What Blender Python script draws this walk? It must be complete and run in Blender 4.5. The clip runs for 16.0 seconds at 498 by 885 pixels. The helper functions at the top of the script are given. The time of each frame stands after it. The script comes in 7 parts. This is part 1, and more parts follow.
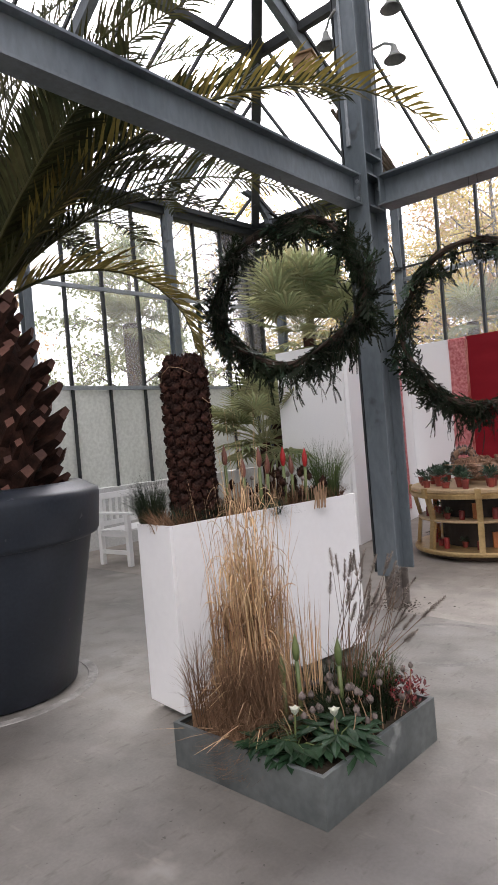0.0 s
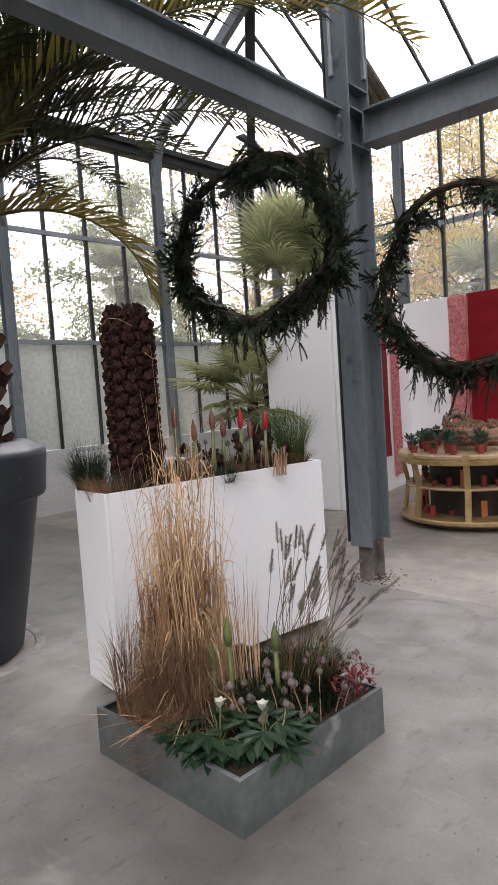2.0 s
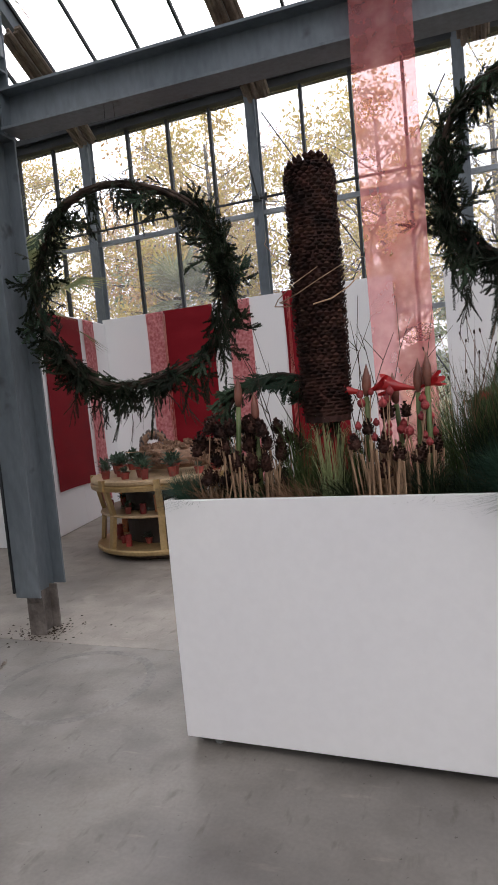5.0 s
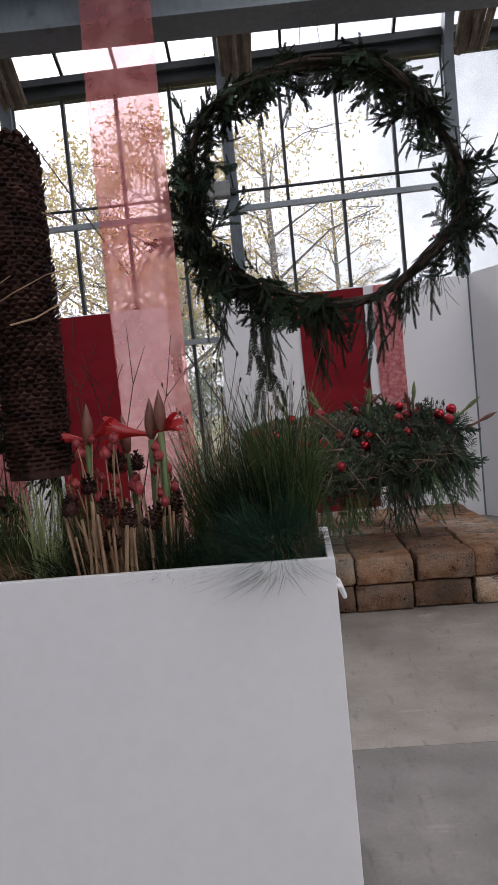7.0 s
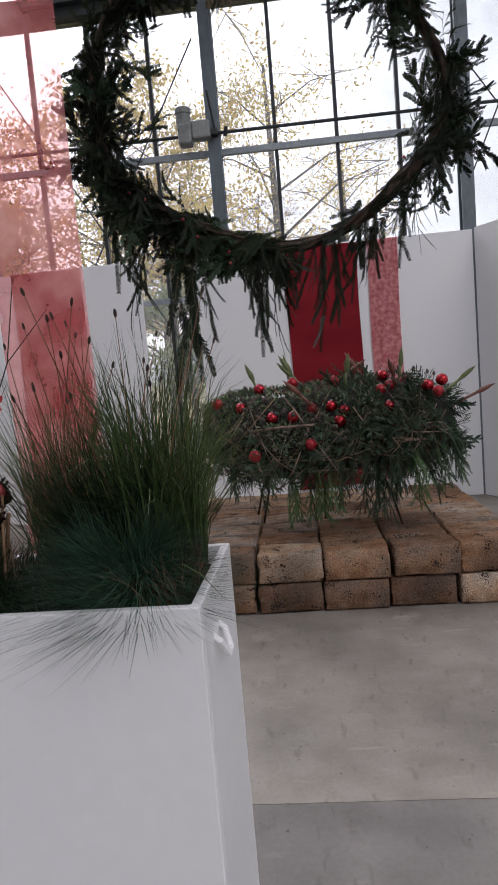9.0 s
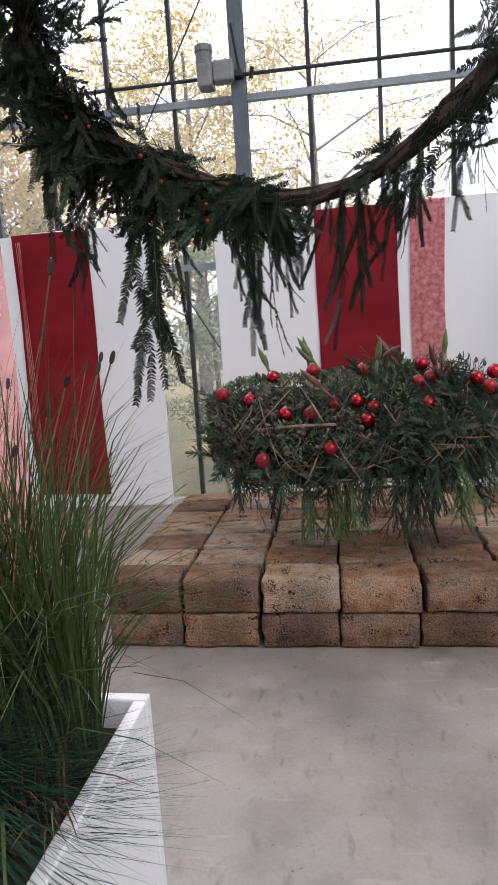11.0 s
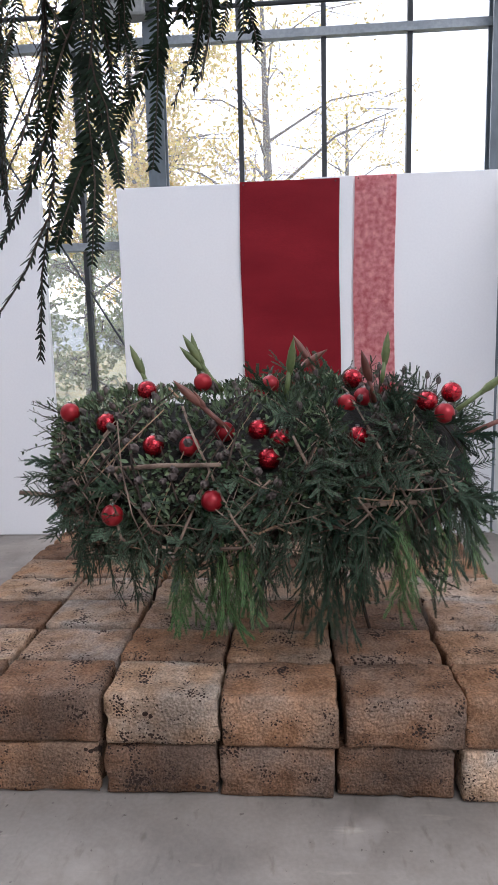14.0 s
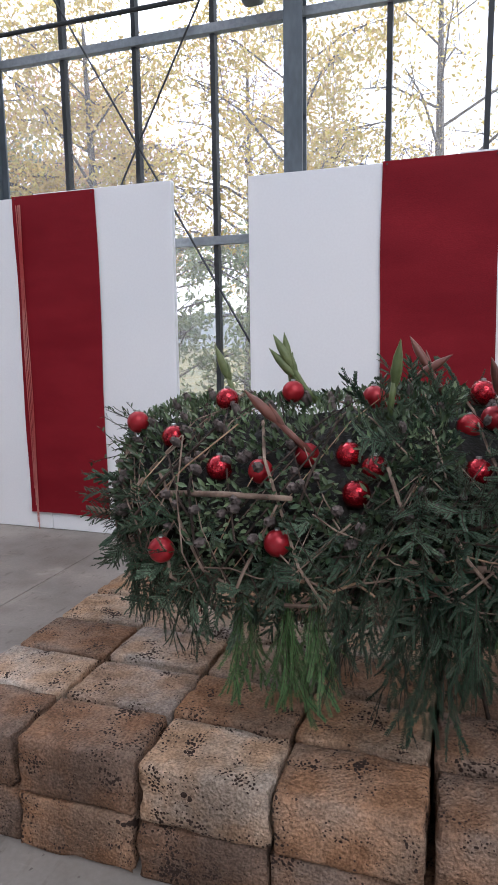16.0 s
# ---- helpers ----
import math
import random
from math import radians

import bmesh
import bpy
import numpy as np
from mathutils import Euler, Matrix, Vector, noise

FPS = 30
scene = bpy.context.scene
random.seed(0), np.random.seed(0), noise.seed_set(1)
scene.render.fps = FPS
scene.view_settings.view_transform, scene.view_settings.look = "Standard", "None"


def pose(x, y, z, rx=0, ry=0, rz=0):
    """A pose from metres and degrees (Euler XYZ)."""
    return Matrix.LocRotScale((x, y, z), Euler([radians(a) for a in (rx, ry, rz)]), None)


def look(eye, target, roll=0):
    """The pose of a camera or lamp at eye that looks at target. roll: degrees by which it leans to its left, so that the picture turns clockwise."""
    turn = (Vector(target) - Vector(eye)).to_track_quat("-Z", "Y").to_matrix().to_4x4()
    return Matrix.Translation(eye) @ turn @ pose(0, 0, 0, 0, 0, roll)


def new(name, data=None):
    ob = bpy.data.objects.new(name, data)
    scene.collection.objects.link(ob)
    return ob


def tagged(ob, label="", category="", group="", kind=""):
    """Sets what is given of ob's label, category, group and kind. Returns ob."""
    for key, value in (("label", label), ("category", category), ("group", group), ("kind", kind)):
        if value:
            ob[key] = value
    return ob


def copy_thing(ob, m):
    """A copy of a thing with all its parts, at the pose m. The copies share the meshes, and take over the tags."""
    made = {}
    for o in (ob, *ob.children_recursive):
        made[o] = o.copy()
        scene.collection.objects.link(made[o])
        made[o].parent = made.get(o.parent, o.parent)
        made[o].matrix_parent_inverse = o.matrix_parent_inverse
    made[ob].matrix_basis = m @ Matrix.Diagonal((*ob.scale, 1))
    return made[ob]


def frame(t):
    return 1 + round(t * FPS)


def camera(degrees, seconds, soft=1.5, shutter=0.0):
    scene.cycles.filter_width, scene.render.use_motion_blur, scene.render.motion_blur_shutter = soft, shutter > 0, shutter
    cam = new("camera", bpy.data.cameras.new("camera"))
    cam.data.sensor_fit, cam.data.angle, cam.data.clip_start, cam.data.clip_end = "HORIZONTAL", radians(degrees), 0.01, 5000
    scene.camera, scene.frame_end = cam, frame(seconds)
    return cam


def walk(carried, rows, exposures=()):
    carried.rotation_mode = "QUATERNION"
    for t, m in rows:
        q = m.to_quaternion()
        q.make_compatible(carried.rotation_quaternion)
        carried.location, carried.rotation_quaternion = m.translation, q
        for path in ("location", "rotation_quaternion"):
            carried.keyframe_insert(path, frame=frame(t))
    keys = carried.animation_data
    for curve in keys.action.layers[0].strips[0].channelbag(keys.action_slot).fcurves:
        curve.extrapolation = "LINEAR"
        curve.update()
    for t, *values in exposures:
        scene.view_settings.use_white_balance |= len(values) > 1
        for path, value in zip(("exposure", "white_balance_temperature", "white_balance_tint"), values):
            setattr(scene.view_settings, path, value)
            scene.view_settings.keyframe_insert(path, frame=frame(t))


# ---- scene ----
cam = camera(42.0, 16.0)

PATH = [
    (0, (0.002, 0.137, 1.491), (-1.369, 1.592, 1.468), -4.7),
    (0.5, (-0.04, 0.184, 1.491), (-1.413, 1.637, 1.419), -4.1),
    (1, (-0.053, 0.265, 1.479), (-1.46, 1.681, 1.352), -5.4),
    (1.5, (-0.032, 0.411, 1.5), (-1.477, 1.785, 1.345), -4.8),
    (2, (0.006, 0.592, 1.478), (-1.389, 2.018, 1.33), -3.8),
    (2.5, (0.02, 0.703, 1.467), (-1.294, 2.201, 1.289), -5.6),
    (3, (0.0, 0.818, 1.467), (-1.153, 2.445, 1.316), -4.9),
    (3.2, (-0.034, 0.877, 1.475), (-1.136, 2.539, 1.324), -4.2),
    (5.5, (0.168, 1.449, 1.47), (-0.453, 3.342, 1.296), -4.7),
    (6, (0.194, 1.579, 1.459), (-0.273, 3.515, 1.281), -3.4),
    (6.5, (0.2, 1.788, 1.485), (-0.049, 3.771, 1.413), -4.5),
    (7, (0.234, 1.913, 1.482), (0.11, 3.906, 1.372), -5.5),
    (7.5, (0.355, 2.032, 1.497), (0.192, 4.022, 1.382), -6.8),
    (8, (0.466, 2.201, 1.475), (0.23, 4.181, 1.324), -5.3),
    (8.5, (0.527, 2.304, 1.491), (0.258, 4.273, 1.262), -6.5),
    (9, (0.534, 2.521, 1.47), (0.367, 4.502, 1.256), -4.8),
    (9.2, (0.537, 2.588, 1.48), (0.413, 4.574, 1.287), -5.7),
    (11.3, (0.628, 3.349, 1.56), (0.325, 5.301, 1.249), -4.0),
    (11.5, (0.618, 3.438, 1.547), (0.298, 5.393, 1.276), -5.4),
    (12, (0.699, 3.63, 1.551), (0.406, 5.57, 1.167), -6.5),
    (12.5, (0.767, 3.771, 1.495), (0.505, 5.725, 1.158), -4.9),
    (13, (0.848, 3.973, 1.508), (0.54, 5.911, 1.122), -2.6),
    (13.5, (0.89, 4.137, 1.493), (0.6, 6.078, 1.107), -2.4),
    (14, (0.867, 4.335, 1.538), (0.722, 6.305, 1.227), -1.5),
    (14.5, (0.828, 4.459, 1.534), (0.663, 6.416, 1.157), -1.4),
    (15, (0.857, 4.539, 1.518), (0.384, 6.447, 1.153), -3.5),
    (15.5, (0.956, 4.696, 1.532), (0.341, 6.569, 1.195), -2.0),
    (16, (1.05, 4.84, 1.542), (0.419, 6.713, 1.236), -0.8),
]
EXPOSURES = [(0, 1.6, 6450, 18), (3.2, 1.5, 6450, 18), (5.3, 1.08, 6350, 17), (7.5, 0.82, 6200, 18), (9.2, 0.92, 6200, 18), (11.3, 1.62, 6150, 17), (13, 1.77, 5950, 17), (14.5, 1.62, 5900, 17), (15.5, 1.62, 5900, 17), (16, 1.55, 5850, 16)]
walk(cam, [(t, look(eye, target, roll)) for t, eye, target, roll in PATH], EXPOSURES)

# ---- world, sun and exposure ----
world = bpy.data.worlds.new("overcast_sky")
scene.world = world
world.use_nodes = True
wn = world.node_tree.nodes
sky = wn.new("ShaderNodeTexSky")
sky.sky_type, sky.sun_disc = "NISHITA", False
sky.sun_elevation, sky.sun_rotation = radians(43), radians(-36)
sky.air_density, sky.dust_density = 1.0, 4.0
grey = wn.new("ShaderNodeHueSaturation")
grey.inputs["Saturation"].default_value = 0.12
world.node_tree.links.new(sky.outputs["Color"], grey.inputs["Color"])
world.node_tree.links.new(grey.outputs["Color"], wn["Background"].inputs["Color"])
wn["Background"].inputs["Strength"].default_value = 0.15
sun = bpy.data.lights.new("sun", "SUN")
sun.energy, sun.angle, sun.color = 0.75, radians(40), (1.0, 0.97, 0.92)
new("sun", sun).matrix_world = look((5, -5, 9), (0, 2, 0))


# ---- materials ----
def noise_color(nt, scale, a, b, detail=6.0, coords="Object", stretch=(1, 1, 1), lo=0.35, hi=0.65):
    """A noise between two colours, in metres."""
    n, l = nt.nodes, nt.links
    tc = n.new("ShaderNodeTexCoord")
    mp = n.new("ShaderNodeMapping")
    mp.inputs["Scale"].default_value = stretch
    tx = n.new("ShaderNodeTexNoise")
    tx.inputs["Scale"].default_value, tx.inputs["Detail"].default_value = scale, detail
    rp = n.new("ShaderNodeValToRGB")
    rp.color_ramp.elements[0].position, rp.color_ramp.elements[1].position = lo, hi
    rp.color_ramp.elements[0].color, rp.color_ramp.elements[1].color = (*a, 1), (*b, 1)
    l.new(tc.outputs[coords], mp.inputs["Vector"])
    l.new(mp.outputs["Vector"], tx.inputs["Vector"])
    l.new(tx.outputs["Fac"], rp.inputs["Fac"])
    return rp.outputs["Color"], tx.outputs["Fac"], mp.outputs["Vector"]


def blend(nt, kind, fac, a, b):
    m = nt.nodes.new("ShaderNodeMix")
    m.data_type, m.blend_type = "RGBA", kind
    for socket, value in ((m.inputs[0], fac), (m.inputs[6], a), (m.inputs[7], b)):
        if isinstance(value, (int, float)):
            socket.default_value = value
        elif isinstance(value, tuple):
            socket.default_value = (*value, 1)
        else:
            nt.links.new(value, socket)
    return m.outputs[2]


def surface(name, a, b, rough=0.6, metal=0.0, big=1.2, fine=40.0, bump=0.15, vary=0.0, island=0.0, stretch=(1, 1, 1),
            spots=None, rough_vary=0.1, trans=0.0, coat=0.0, hue=0.0, grain=0.78, spec=0.5):
    """A surface between two base colours, varied at two scales, with fine relief."""
    m = bpy.data.materials.new(name)
    m.use_nodes = True
    nt = m.node_tree
    bs = nt.nodes["Principled BSDF"]
    big_col, big_fac, vec = noise_color(nt, big, a, b, stretch=stretch)
    fine_col, fine_fac, _ = noise_color(nt, fine, (grain, grain, grain), (1.0, 1.0, 1.0), 3.0, stretch=stretch)
    col = blend(nt, "MULTIPLY", 0.8, big_col, fine_col)
    if spots:
        sc, _, _ = noise_color(nt, spots[0], (0, 0, 0), (1, 1, 1), 4.0, lo=spots[1], hi=spots[1] + 0.07)
        col = blend(nt, "MIX", sc, col, spots[2])
    for amount, kind in ((vary, "object"), (island, "island")):
        if amount:
            if kind == "object":
                rnd = nt.nodes.new("ShaderNodeObjectInfo").outputs["Random"]
            else:
                rnd = nt.nodes.new("ShaderNodeNewGeometry").outputs["Random Per Island"]
            hs = nt.nodes.new("ShaderNodeHueSaturation")
            mr = nt.nodes.new("ShaderNodeMapRange")
            mr.inputs["To Min"].default_value, mr.inputs["To Max"].default_value = 1 - amount, 1 + amount
            nt.links.new(rnd, mr.inputs["Value"])
            nt.links.new(mr.outputs["Result"], hs.inputs["Value"])
            if hue:
                mh = nt.nodes.new("ShaderNodeMapRange")
                mh.inputs["To Min"].default_value, mh.inputs["To Max"].default_value = 0.5 - hue, 0.5 + hue
                mul = nt.nodes.new("ShaderNodeMath")
                mul.operation = "MULTIPLY"
                mul.inputs[1].default_value = 7.31
                fr = nt.nodes.new("ShaderNodeMath")
                fr.operation = "FRACT"
                nt.links.new(rnd, mul.inputs[0])
                nt.links.new(mul.outputs[0], fr.inputs[0])
                nt.links.new(fr.outputs[0], mh.inputs["Value"])
                nt.links.new(mh.outputs["Result"], hs.inputs["Hue"])
            nt.links.new(col, hs.inputs["Color"])
            col = hs.outputs["Color"]
    nt.links.new(col, bs.inputs["Base Color"])
    rr = nt.nodes.new("ShaderNodeMapRange")
    rr.inputs["To Min"].default_value, rr.inputs["To Max"].default_value = max(0.02, rough - rough_vary), min(1, rough + rough_vary)
    nt.links.new(big_fac, rr.inputs["Value"])
    nt.links.new(rr.outputs["Result"], bs.inputs["Roughness"])
    bs.inputs["Metallic"].default_value = metal
    bs.inputs["Coat Weight"].default_value = coat
    bs.inputs["Specular IOR Level"].default_value = spec
    if trans:
        bs.inputs["Subsurface Weight"].default_value = 0.0
        tr = nt.nodes.new("ShaderNodeBsdfTranslucent")
        nt.links.new(col, tr.inputs["Color"])
        mx = nt.nodes.new("ShaderNodeMixShader")
        mx.inputs[0].default_value = trans
        nt.links.new(bs.outputs[0], mx.inputs[1])
        nt.links.new(tr.outputs[0], mx.inputs[2])
        nt.links.new(mx.outputs[0], nt.nodes["Material Output"].inputs["Surface"])
    if bump:
        bp = nt.nodes.new("ShaderNodeBump")
        bp.inputs["Strength"].default_value, bp.inputs["Distance"].default_value = bump, 0.01
        nt.links.new(fine_fac, bp.inputs["Height"])
        nt.links.new(bp.outputs["Normal"], bs.inputs["Normal"])
    return m


def glass_pane(name, tint, gloss, haze):
    """Clear glass under a thin film of dirt and condensation."""
    m = bpy.data.materials.new(name)
    m.use_nodes = True
    nt = m.node_tree
    nt.nodes.remove(nt.nodes["Principled BSDF"])
    tp, gl = nt.nodes.new("ShaderNodeBsdfTransparent"), nt.nodes.new("ShaderNodeBsdfGlossy")
    dirt, _, _ = noise_color(nt, 1.6, tuple(c * 0.88 for c in tint), tint, 5.0)
    nt.links.new(dirt, tp.inputs["Color"])
    gl.inputs["Roughness"].default_value = 0.03
    film, through_film = nt.nodes.new("ShaderNodeBsdfTranslucent"), nt.nodes.new("ShaderNodeMixShader")
    film.inputs["Color"].default_value = (0.86, 0.87, 0.88, 1)
    through_film.inputs[0].default_value = haze
    nt.links.new(tp.outputs[0], through_film.inputs[1])
    nt.links.new(film.outputs[0], through_film.inputs[2])
    fr = nt.nodes.new("ShaderNodeFresnel")
    fr.inputs["IOR"].default_value = gloss
    mx = nt.nodes.new("ShaderNodeMixShader")
    nt.links.new(fr.outputs[0], mx.inputs[0])
    nt.links.new(through_film.outputs[0], mx.inputs[1])
    nt.links.new(gl.outputs[0], mx.inputs[2])
    nt.links.new(mx.outputs[0], nt.nodes["Material Output"].inputs["Surface"])
    return m


def sheer_cloth(name, a, b, opacity, scale):
    """Thin mottled fleece that lets things behind show through."""
    m = bpy.data.materials.new(name)
    m.use_nodes = True
    nt = m.node_tree
    bs = nt.nodes["Principled BSDF"]
    col, fac, _ = noise_color(nt, scale, a, b, 8.0, lo=0.3, hi=0.7)
    nt.links.new(col, bs.inputs["Base Color"])
    bs.inputs["Roughness"].default_value = 0.9
    tr = nt.nodes.new("ShaderNodeBsdfTranslucent")
    nt.links.new(col, tr.inputs["Color"])
    tp = nt.nodes.new("ShaderNodeBsdfTransparent")
    tp.inputs["Color"].default_value = (1.0, 0.72, 0.72, 1)
    m1, m2 = nt.nodes.new("ShaderNodeMixShader"), nt.nodes.new("ShaderNodeMixShader")
    m1.inputs[0].default_value = 0.5
    nt.links.new(bs.outputs[0], m1.inputs[1])
    nt.links.new(tr.outputs[0], m1.inputs[2])
    mr = nt.nodes.new("ShaderNodeMapRange")
    mr.inputs["From Min"].default_value, mr.inputs["From Max"].default_value = 0.3, 0.7
    mr.inputs["To Min"].default_value, mr.inputs["To Max"].default_value = max(0, opacity - 0.12), min(1, opacity + 0.12)
    nt.links.new(fac, mr.inputs["Value"])
    nt.links.new(mr.outputs["Result"], m2.inputs[0])
    nt.links.new(tp.outputs[0], m2.inputs[1])
    nt.links.new(m1.outputs[0], m2.inputs[2])
    nt.links.new(m2.outputs[0], nt.nodes["Material Output"].inputs["Surface"])
    return m


def tuff_stone():
    """Porous tuff: each block its own tone, blotched, grainy, with open pores of two sizes."""
    m = surface("tuff", (0.50, 0.47, 0.44), (1.05, 1.03, 1.0), 0.95, 0, 7.0, 130.0, 0.7, grain=0.42, spec=0.12)
    nt = m.node_tree
    bs = nt.nodes["Principled BSDF"]
    old = bs.inputs["Base Color"].links[0].from_socket
    tone = nt.nodes.new("ShaderNodeValToRGB")
    tone.color_ramp.interpolation = "CONSTANT"
    tones = [(0.66, 0.55, 0.44), (0.46, 0.32, 0.225), (0.34, 0.245, 0.185), (0.62, 0.54, 0.46), (0.52, 0.39, 0.29), (0.29, 0.21, 0.16), (0.58, 0.43, 0.31), (0.52, 0.44, 0.375)]
    while len(tone.color_ramp.elements) < len(tones):
        tone.color_ramp.elements.new(0.5)
    for k, c in enumerate(tones):
        tone.color_ramp.elements[k].position = k / len(tones)
        tone.color_ramp.elements[k].color = (*c, 1)
    rnd = nt.nodes.new("ShaderNodeObjectInfo").outputs["Random"]
    nt.links.new(rnd, tone.inputs["Fac"])
    warm, _, _ = noise_color(nt, 5.0, (1.12, 0.92, 0.76), (0.96, 1.0, 1.05), 6.0, lo=0.4, hi=0.62)
    blotch, _, _ = noise_color(nt, 3.2, (1.12, 1.11, 1.10), (0.50, 0.45, 0.42), 8.0, lo=0.46, hi=0.66)
    col = blend(nt, "MULTIPLY", 1.0, blend(nt, "MULTIPLY", 1.0, blend(nt, "MULTIPLY", 1.0, tone.outputs["Color"], warm), blotch), old)
    normal = bs.inputs["Normal"].links[0].from_socket
    tc = nt.nodes.new("ShaderNodeTexCoord")
    shift = nt.nodes.new("ShaderNodeVectorMath")
    shift.operation = "ADD"
    far = nt.nodes.new("ShaderNodeMath")
    far.operation = "MULTIPLY"
    far.inputs[1].default_value = 40.0
    nt.links.new(rnd, far.inputs[0])
    nt.links.new(tc.outputs["Object"], shift.inputs[0])
    nt.links.new(far.outputs[0], shift.inputs[1])
    for scale, gate, gain, depth in ((34.0, 6.0, 0.95, 0.016), (95.0, 11.0, 1.25, 0.006)):
        vo = nt.nodes.new("ShaderNodeTexVoronoi")
        vo.inputs["Scale"].default_value = scale
        nz = nt.nodes.new("ShaderNodeTexNoise")
        nz.inputs["Scale"].default_value, nz.inputs["Detail"].default_value = gate, 5.0
        wob = nt.nodes.new("ShaderNodeTexNoise")
        wob.inputs["Scale"].default_value, wob.inputs["Detail"].default_value = scale * 1.3, 3.0
        for node in (vo, nz, wob):
            nt.links.new(shift.outputs[0], node.inputs["Vector"])
        cut = nt.nodes.new("ShaderNodeMath")
        cut.operation = "MULTIPLY_ADD"
        cut.inputs[1].default_value, cut.inputs[2].default_value = -2.2, gain
        nt.links.new(nz.outputs["Fac"], cut.inputs[0])
        dist = nt.nodes.new("ShaderNodeMath")
        dist.operation = "MULTIPLY_ADD"
        dist.inputs[1].default_value = 0.5
        nt.links.new(wob.outputs["Fac"], dist.inputs[0])
        nt.links.new(vo.outputs["Distance"], dist.inputs[2])
        off = nt.nodes.new("ShaderNodeMath")
        off.operation = "SUBTRACT"
        off.inputs[1].default_value = 0.25
        nt.links.new(dist.outputs[0], off.inputs[0])
        less = nt.nodes.new("ShaderNodeMath")
        less.operation = "LESS_THAN"
        nt.links.new(off.outputs[0], less.inputs[0])
        nt.links.new(cut.outputs[0], less.inputs[1])
        col = blend(nt, "MIX", less.outputs[0], col, (0.045, 0.030, 0.024))
        bump = nt.nodes.new("ShaderNodeBump")
        bump.invert = True
        bump.inputs["Strength"].default_value, bump.inputs["Distance"].default_value = 1.0, depth
        nt.links.new(less.outputs[0], bump.inputs["Height"])
        nt.links.new(normal, bump.inputs["Normal"])
        normal = bump.outputs["Normal"]
    rough_n = nt.nodes.new("ShaderNodeTexNoise")
    rough_n.inputs["Scale"].default_value, rough_n.inputs["Detail"].default_value = 70.0, 9.0
    nt.links.new(shift.outputs[0], rough_n.inputs["Vector"])
    b3 = nt.nodes.new("ShaderNodeBump")
    b3.inputs["Strength"].default_value, b3.inputs["Distance"].default_value = 1.0, 0.012
    nt.links.new(rough_n.outputs["Fac"], b3.inputs["Height"])
    nt.links.new(normal, b3.inputs["Normal"])
    nt.links.new(b3.outputs["Normal"], bs.inputs["Normal"])
    nt.links.new(col, bs.inputs["Base Color"])
    return m


def concrete_floor(name, a, b, seed):
    """Worn concrete: cloudy, with dark scuffed patches, pale lime blooms, hairline scratches and specks."""
    m = surface(name, a, b, 0.55, 0, 0.75, 60.0, 0.12, spots=(2.3, 0.64, tuple(c * 1.05 for c in b)), rough_vary=0.18, grain=0.88)
    nt = m.node_tree
    bs = nt.nodes["Principled BSDF"]
    c = bs.inputs["Base Color"].links[0].from_socket
    for scale, light, dark, lo, hi, amount, stretch in ((4.3, (1.06, 1.06, 1.05), (0.68, 0.66, 0.63), 0.44, 0.78, 0.85, (1, 1, 1)),
                                                        (1.3, (1.08, 1.07, 1.06), (0.80, 0.80, 0.80), 0.42, 0.64, 0.9, (1, 1.4, 1)),
                                                        (34.0, (1.0, 1.0, 1.0), (0.40, 0.38, 0.36), 0.68, 0.72, 0.8, (1, 1, 1)),
                                                        (11.0, (1.0, 1.0, 1.0), (1.38, 1.36, 1.32), 0.64, 0.74, 0.8, (0.35, 1.6, 1)),
                                                        (14.0, (1.0, 1.0, 1.0), (0.66, 0.64, 0.61), 0.60, 0.72, 0.8, (1.5, 0.5, 1))):
        tone, _, vec = noise_color(nt, scale, light, dark, 9.0, lo=lo, hi=hi, stretch=stretch)
        vec.node.inputs["Location"].default_value = (seed, seed * 0.7, 0)
        c = blend(nt, "MULTIPLY", amount, c, tone)
    nt.links.new(c, bs.inputs["Base Color"])
    return m


CONCRETE = concrete_floor("concrete", (0.150, 0.140, 0.128), (0.245, 0.230, 0.212), 0.0)
CONCRETE_WARM = concrete_floor("warm_concrete", (0.235, 0.212, 0.186), (0.330, 0.300, 0.268), 3.7)
EARTH = surface("earth", (0.030, 0.024, 0.018), (0.075, 0.060, 0.042), 0.95, 0, 6, 60, 0.6, spec=0.15)
GROUND = surface("autumn_ground", (0.10, 0.12, 0.04), (0.30, 0.22, 0.07), 0.95, 0, 0.8, 12, 0.4)
STEEL = surface("painted_steel", (0.100, 0.124, 0.140), (0.205, 0.235, 0.258), 0.5, 0.2, 1.1, 30, 0.06, stretch=(1, 1, 0.35), spots=(3.2, 0.63, (0.045, 0.050, 0.053)))
DARKSTEEL = surface("dark_steel", (0.020, 0.024, 0.026), (0.045, 0.050, 0.053), 0.5, 0.2, 2, 40, 0.05)
RAIL = surface("galvanised_rail", (0.24, 0.27, 0.29), (0.36, 0.39, 0.41), 0.45, 0.4, 2, 40, 0.05)
WHITEPANEL = surface("white_panel", (0.78, 0.79, 0.80), (0.81, 0.81, 0.81), 0.55, 0, 1.0, 60, 0.03, grain=0.97)
LACQUER = surface("white_lacquer", (0.79, 0.79, 0.80), (0.81, 0.81, 0.81), 0.32, 0, 1.3, 25, 0.02, rough_vary=0.08, grain=0.97)
WHITEWOOD = surface("white_wood", (0.72, 0.72, 0.71), (0.80, 0.80, 0.79), 0.45, 0, 4, 60, 0.05, grain=0.97)
